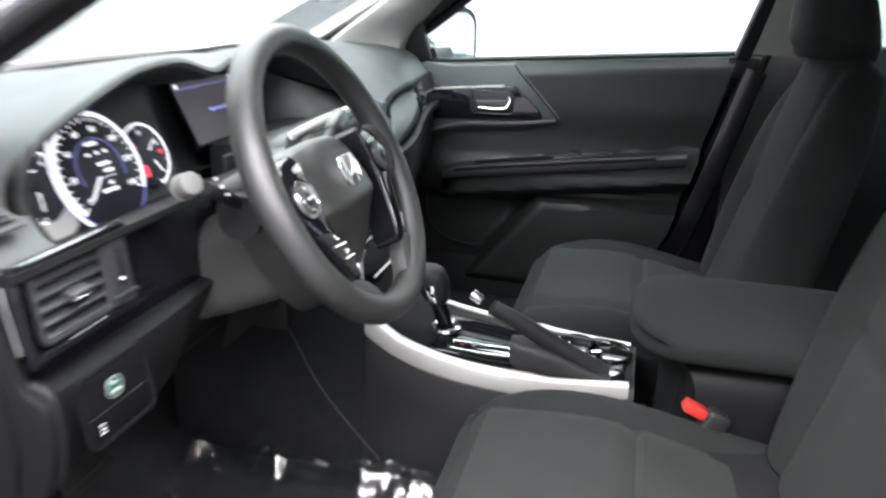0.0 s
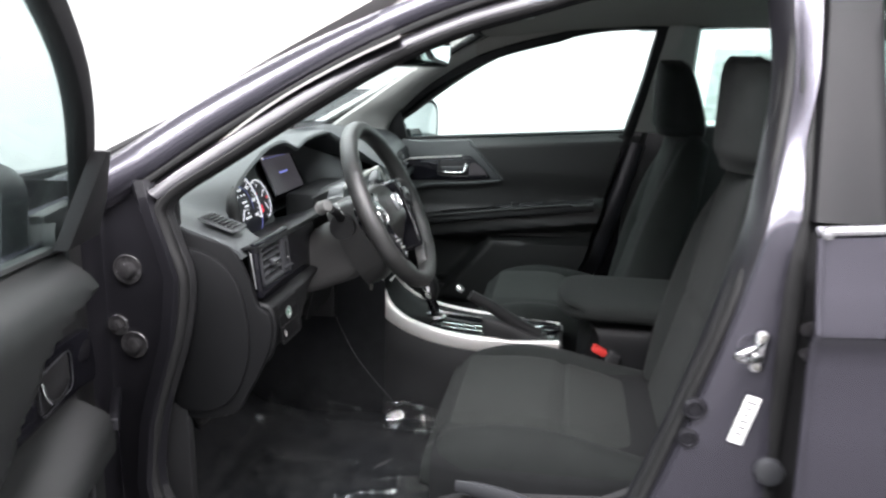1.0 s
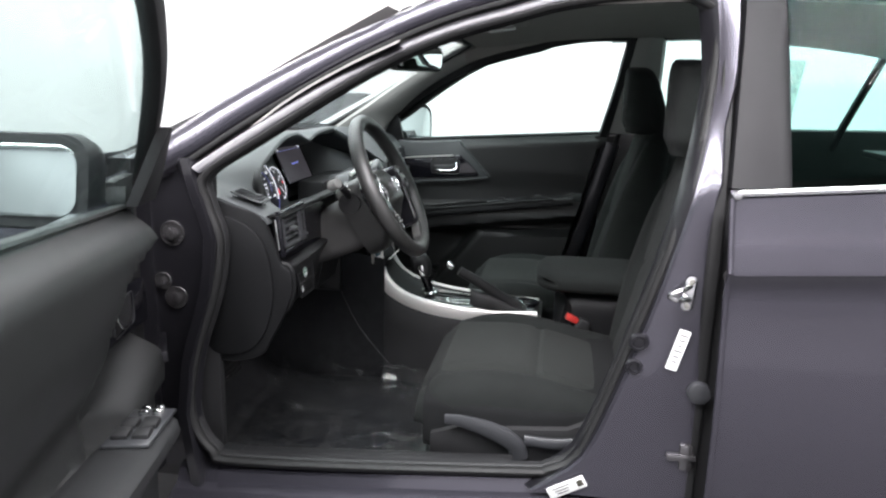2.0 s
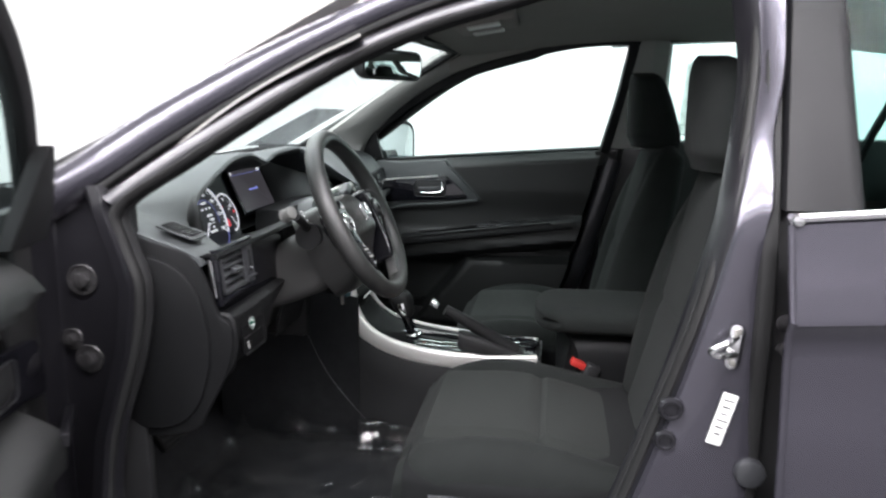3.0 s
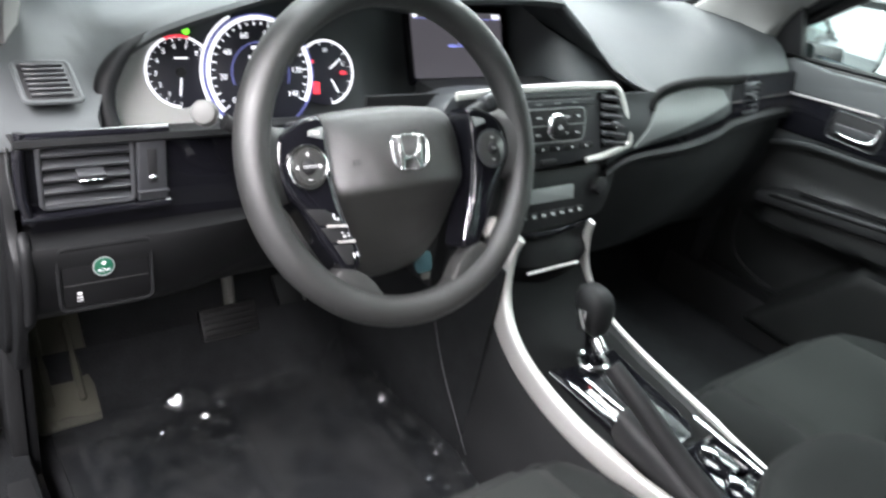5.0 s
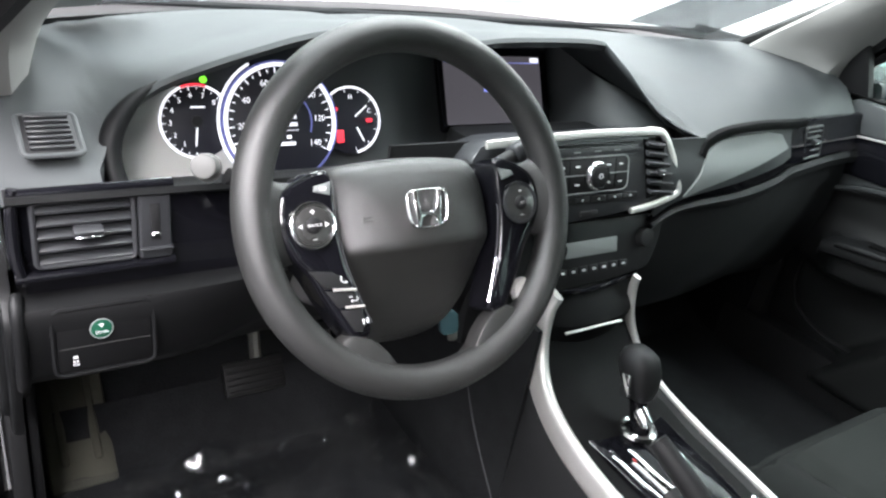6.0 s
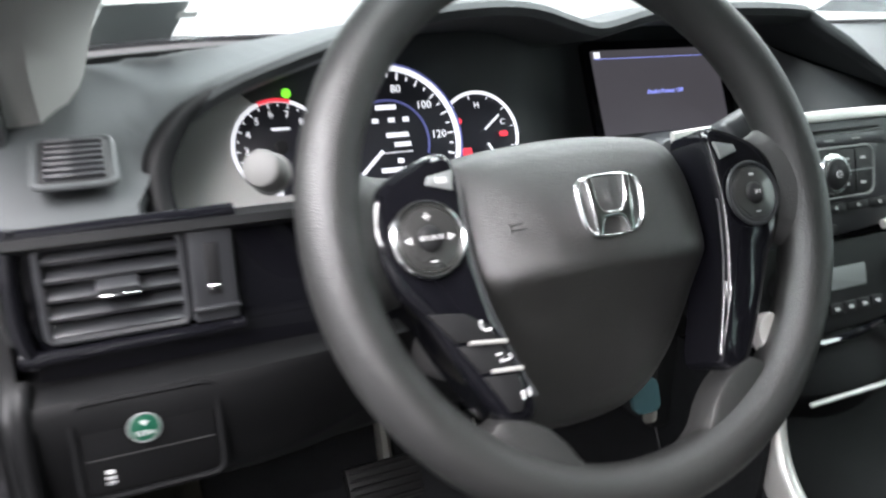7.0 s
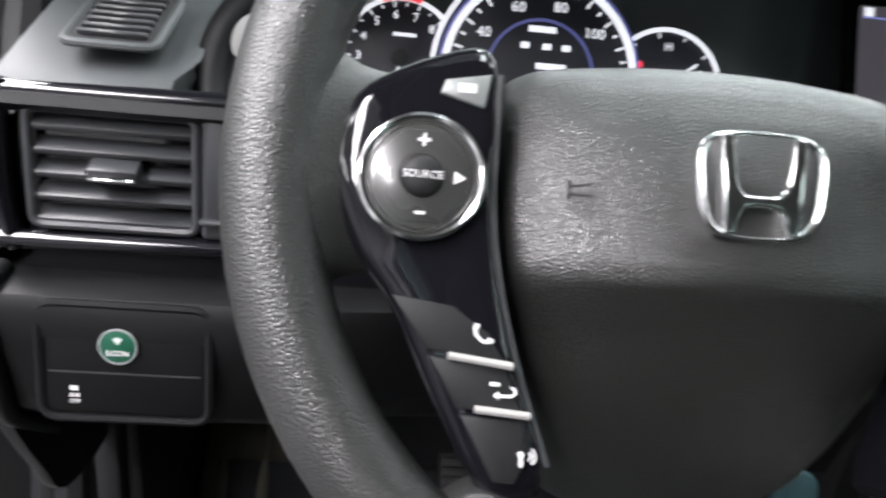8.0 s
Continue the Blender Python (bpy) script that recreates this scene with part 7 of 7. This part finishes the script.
def lifted(x, y):
    up = 0.048 * smooth((y + 0.240) / 0.06) * (0.75 + 0.5 * noise.noise(V(x * 11, 0, 5)) + 0.2 * noise.noise(V(x * 24, y * 9, 6)))
    return up + 0.030 * smooth((-0.315 - x) / 0.04) * (0.6 + noise.noise(V(0, y * 12, 9))) + 0.02 * smooth((-0.61 - y) / 0.04) * (0.5 + noise.noise(V(x * 14, 0, 2)))


part("sheet", film_sheet(-0.36, 0.32, -0.665, -0.175, 116, 84, 1.0, lifted), FILM, film, angle=26)
part("loose_fold", film_sheet(-0.30, -0.06, -0.64, -0.42, 44, 40, 12.0, lambda x, y: 0.009 + 0.006 * smooth((-0.24 - x) / 0.05) * (0.5 + noise.noise(V(0, y * 25, 4)))), FILM, film, angle=26)


def crumple(path, width, seed):
    """A bunched-up edge of the film: a narrow strip thrown into sharp small folds."""
    rows = []
    line = catmull(path, 16)
    for i, p in enumerate(line):
        row = []
        for j in range(10):
            q = p + V(0, width * (j / 9 - 0.5), 0) if abs(path[-1][0] - path[0][0]) > abs(path[-1][1] - path[0][1]) else p + V(width * (j / 9 - 0.5), 0, 0)
            n = noise.noise(V(q.x * 30, q.y * 30, seed)) + 0.55 * noise.noise(V(q.x * 75, q.y * 75, seed + 5))
            row.append(q + V(0.010 * noise.noise(V(q.x * 40, q.y * 40, seed + 9)), 0.010 * noise.noise(V(q.x * 40, q.y * 40, seed + 13)), 0.016 * abs(n) * math.sin(math.pi * (j + 0.5) / 10) + 0.001))
        rows.append(row)
    return loft(rows)


part("crumpled_edge", crumple([(-0.26, -0.20, 0.301), (-0.14, -0.195, 0.301), (-0.03, -0.195, 0.301), (0.08, -0.20, 0.301)], 0.055, 21.0), FILM, film, angle=20)
part("crumpled_edge", crumple([(-0.285, -0.62, 0.301), (-0.295, -0.54, 0.301), (-0.29, -0.46, 0.301), (-0.30, -0.38, 0.301)], 0.060, 34.0), FILM, film, angle=20)
mat2 = thing("floor_mat", "black floor mat in the passenger footwell", "floor mat")
rows = [[V(x, y, 0.282 + 0.09 * smooth((-0.36 - x) / 0.12)) for y in np.linspace(0.18, 0.66, 6)] for x in np.linspace(-0.44, 0.1, 10)]
part("mat", slab(rows, 0.008), CARPET, mat2)
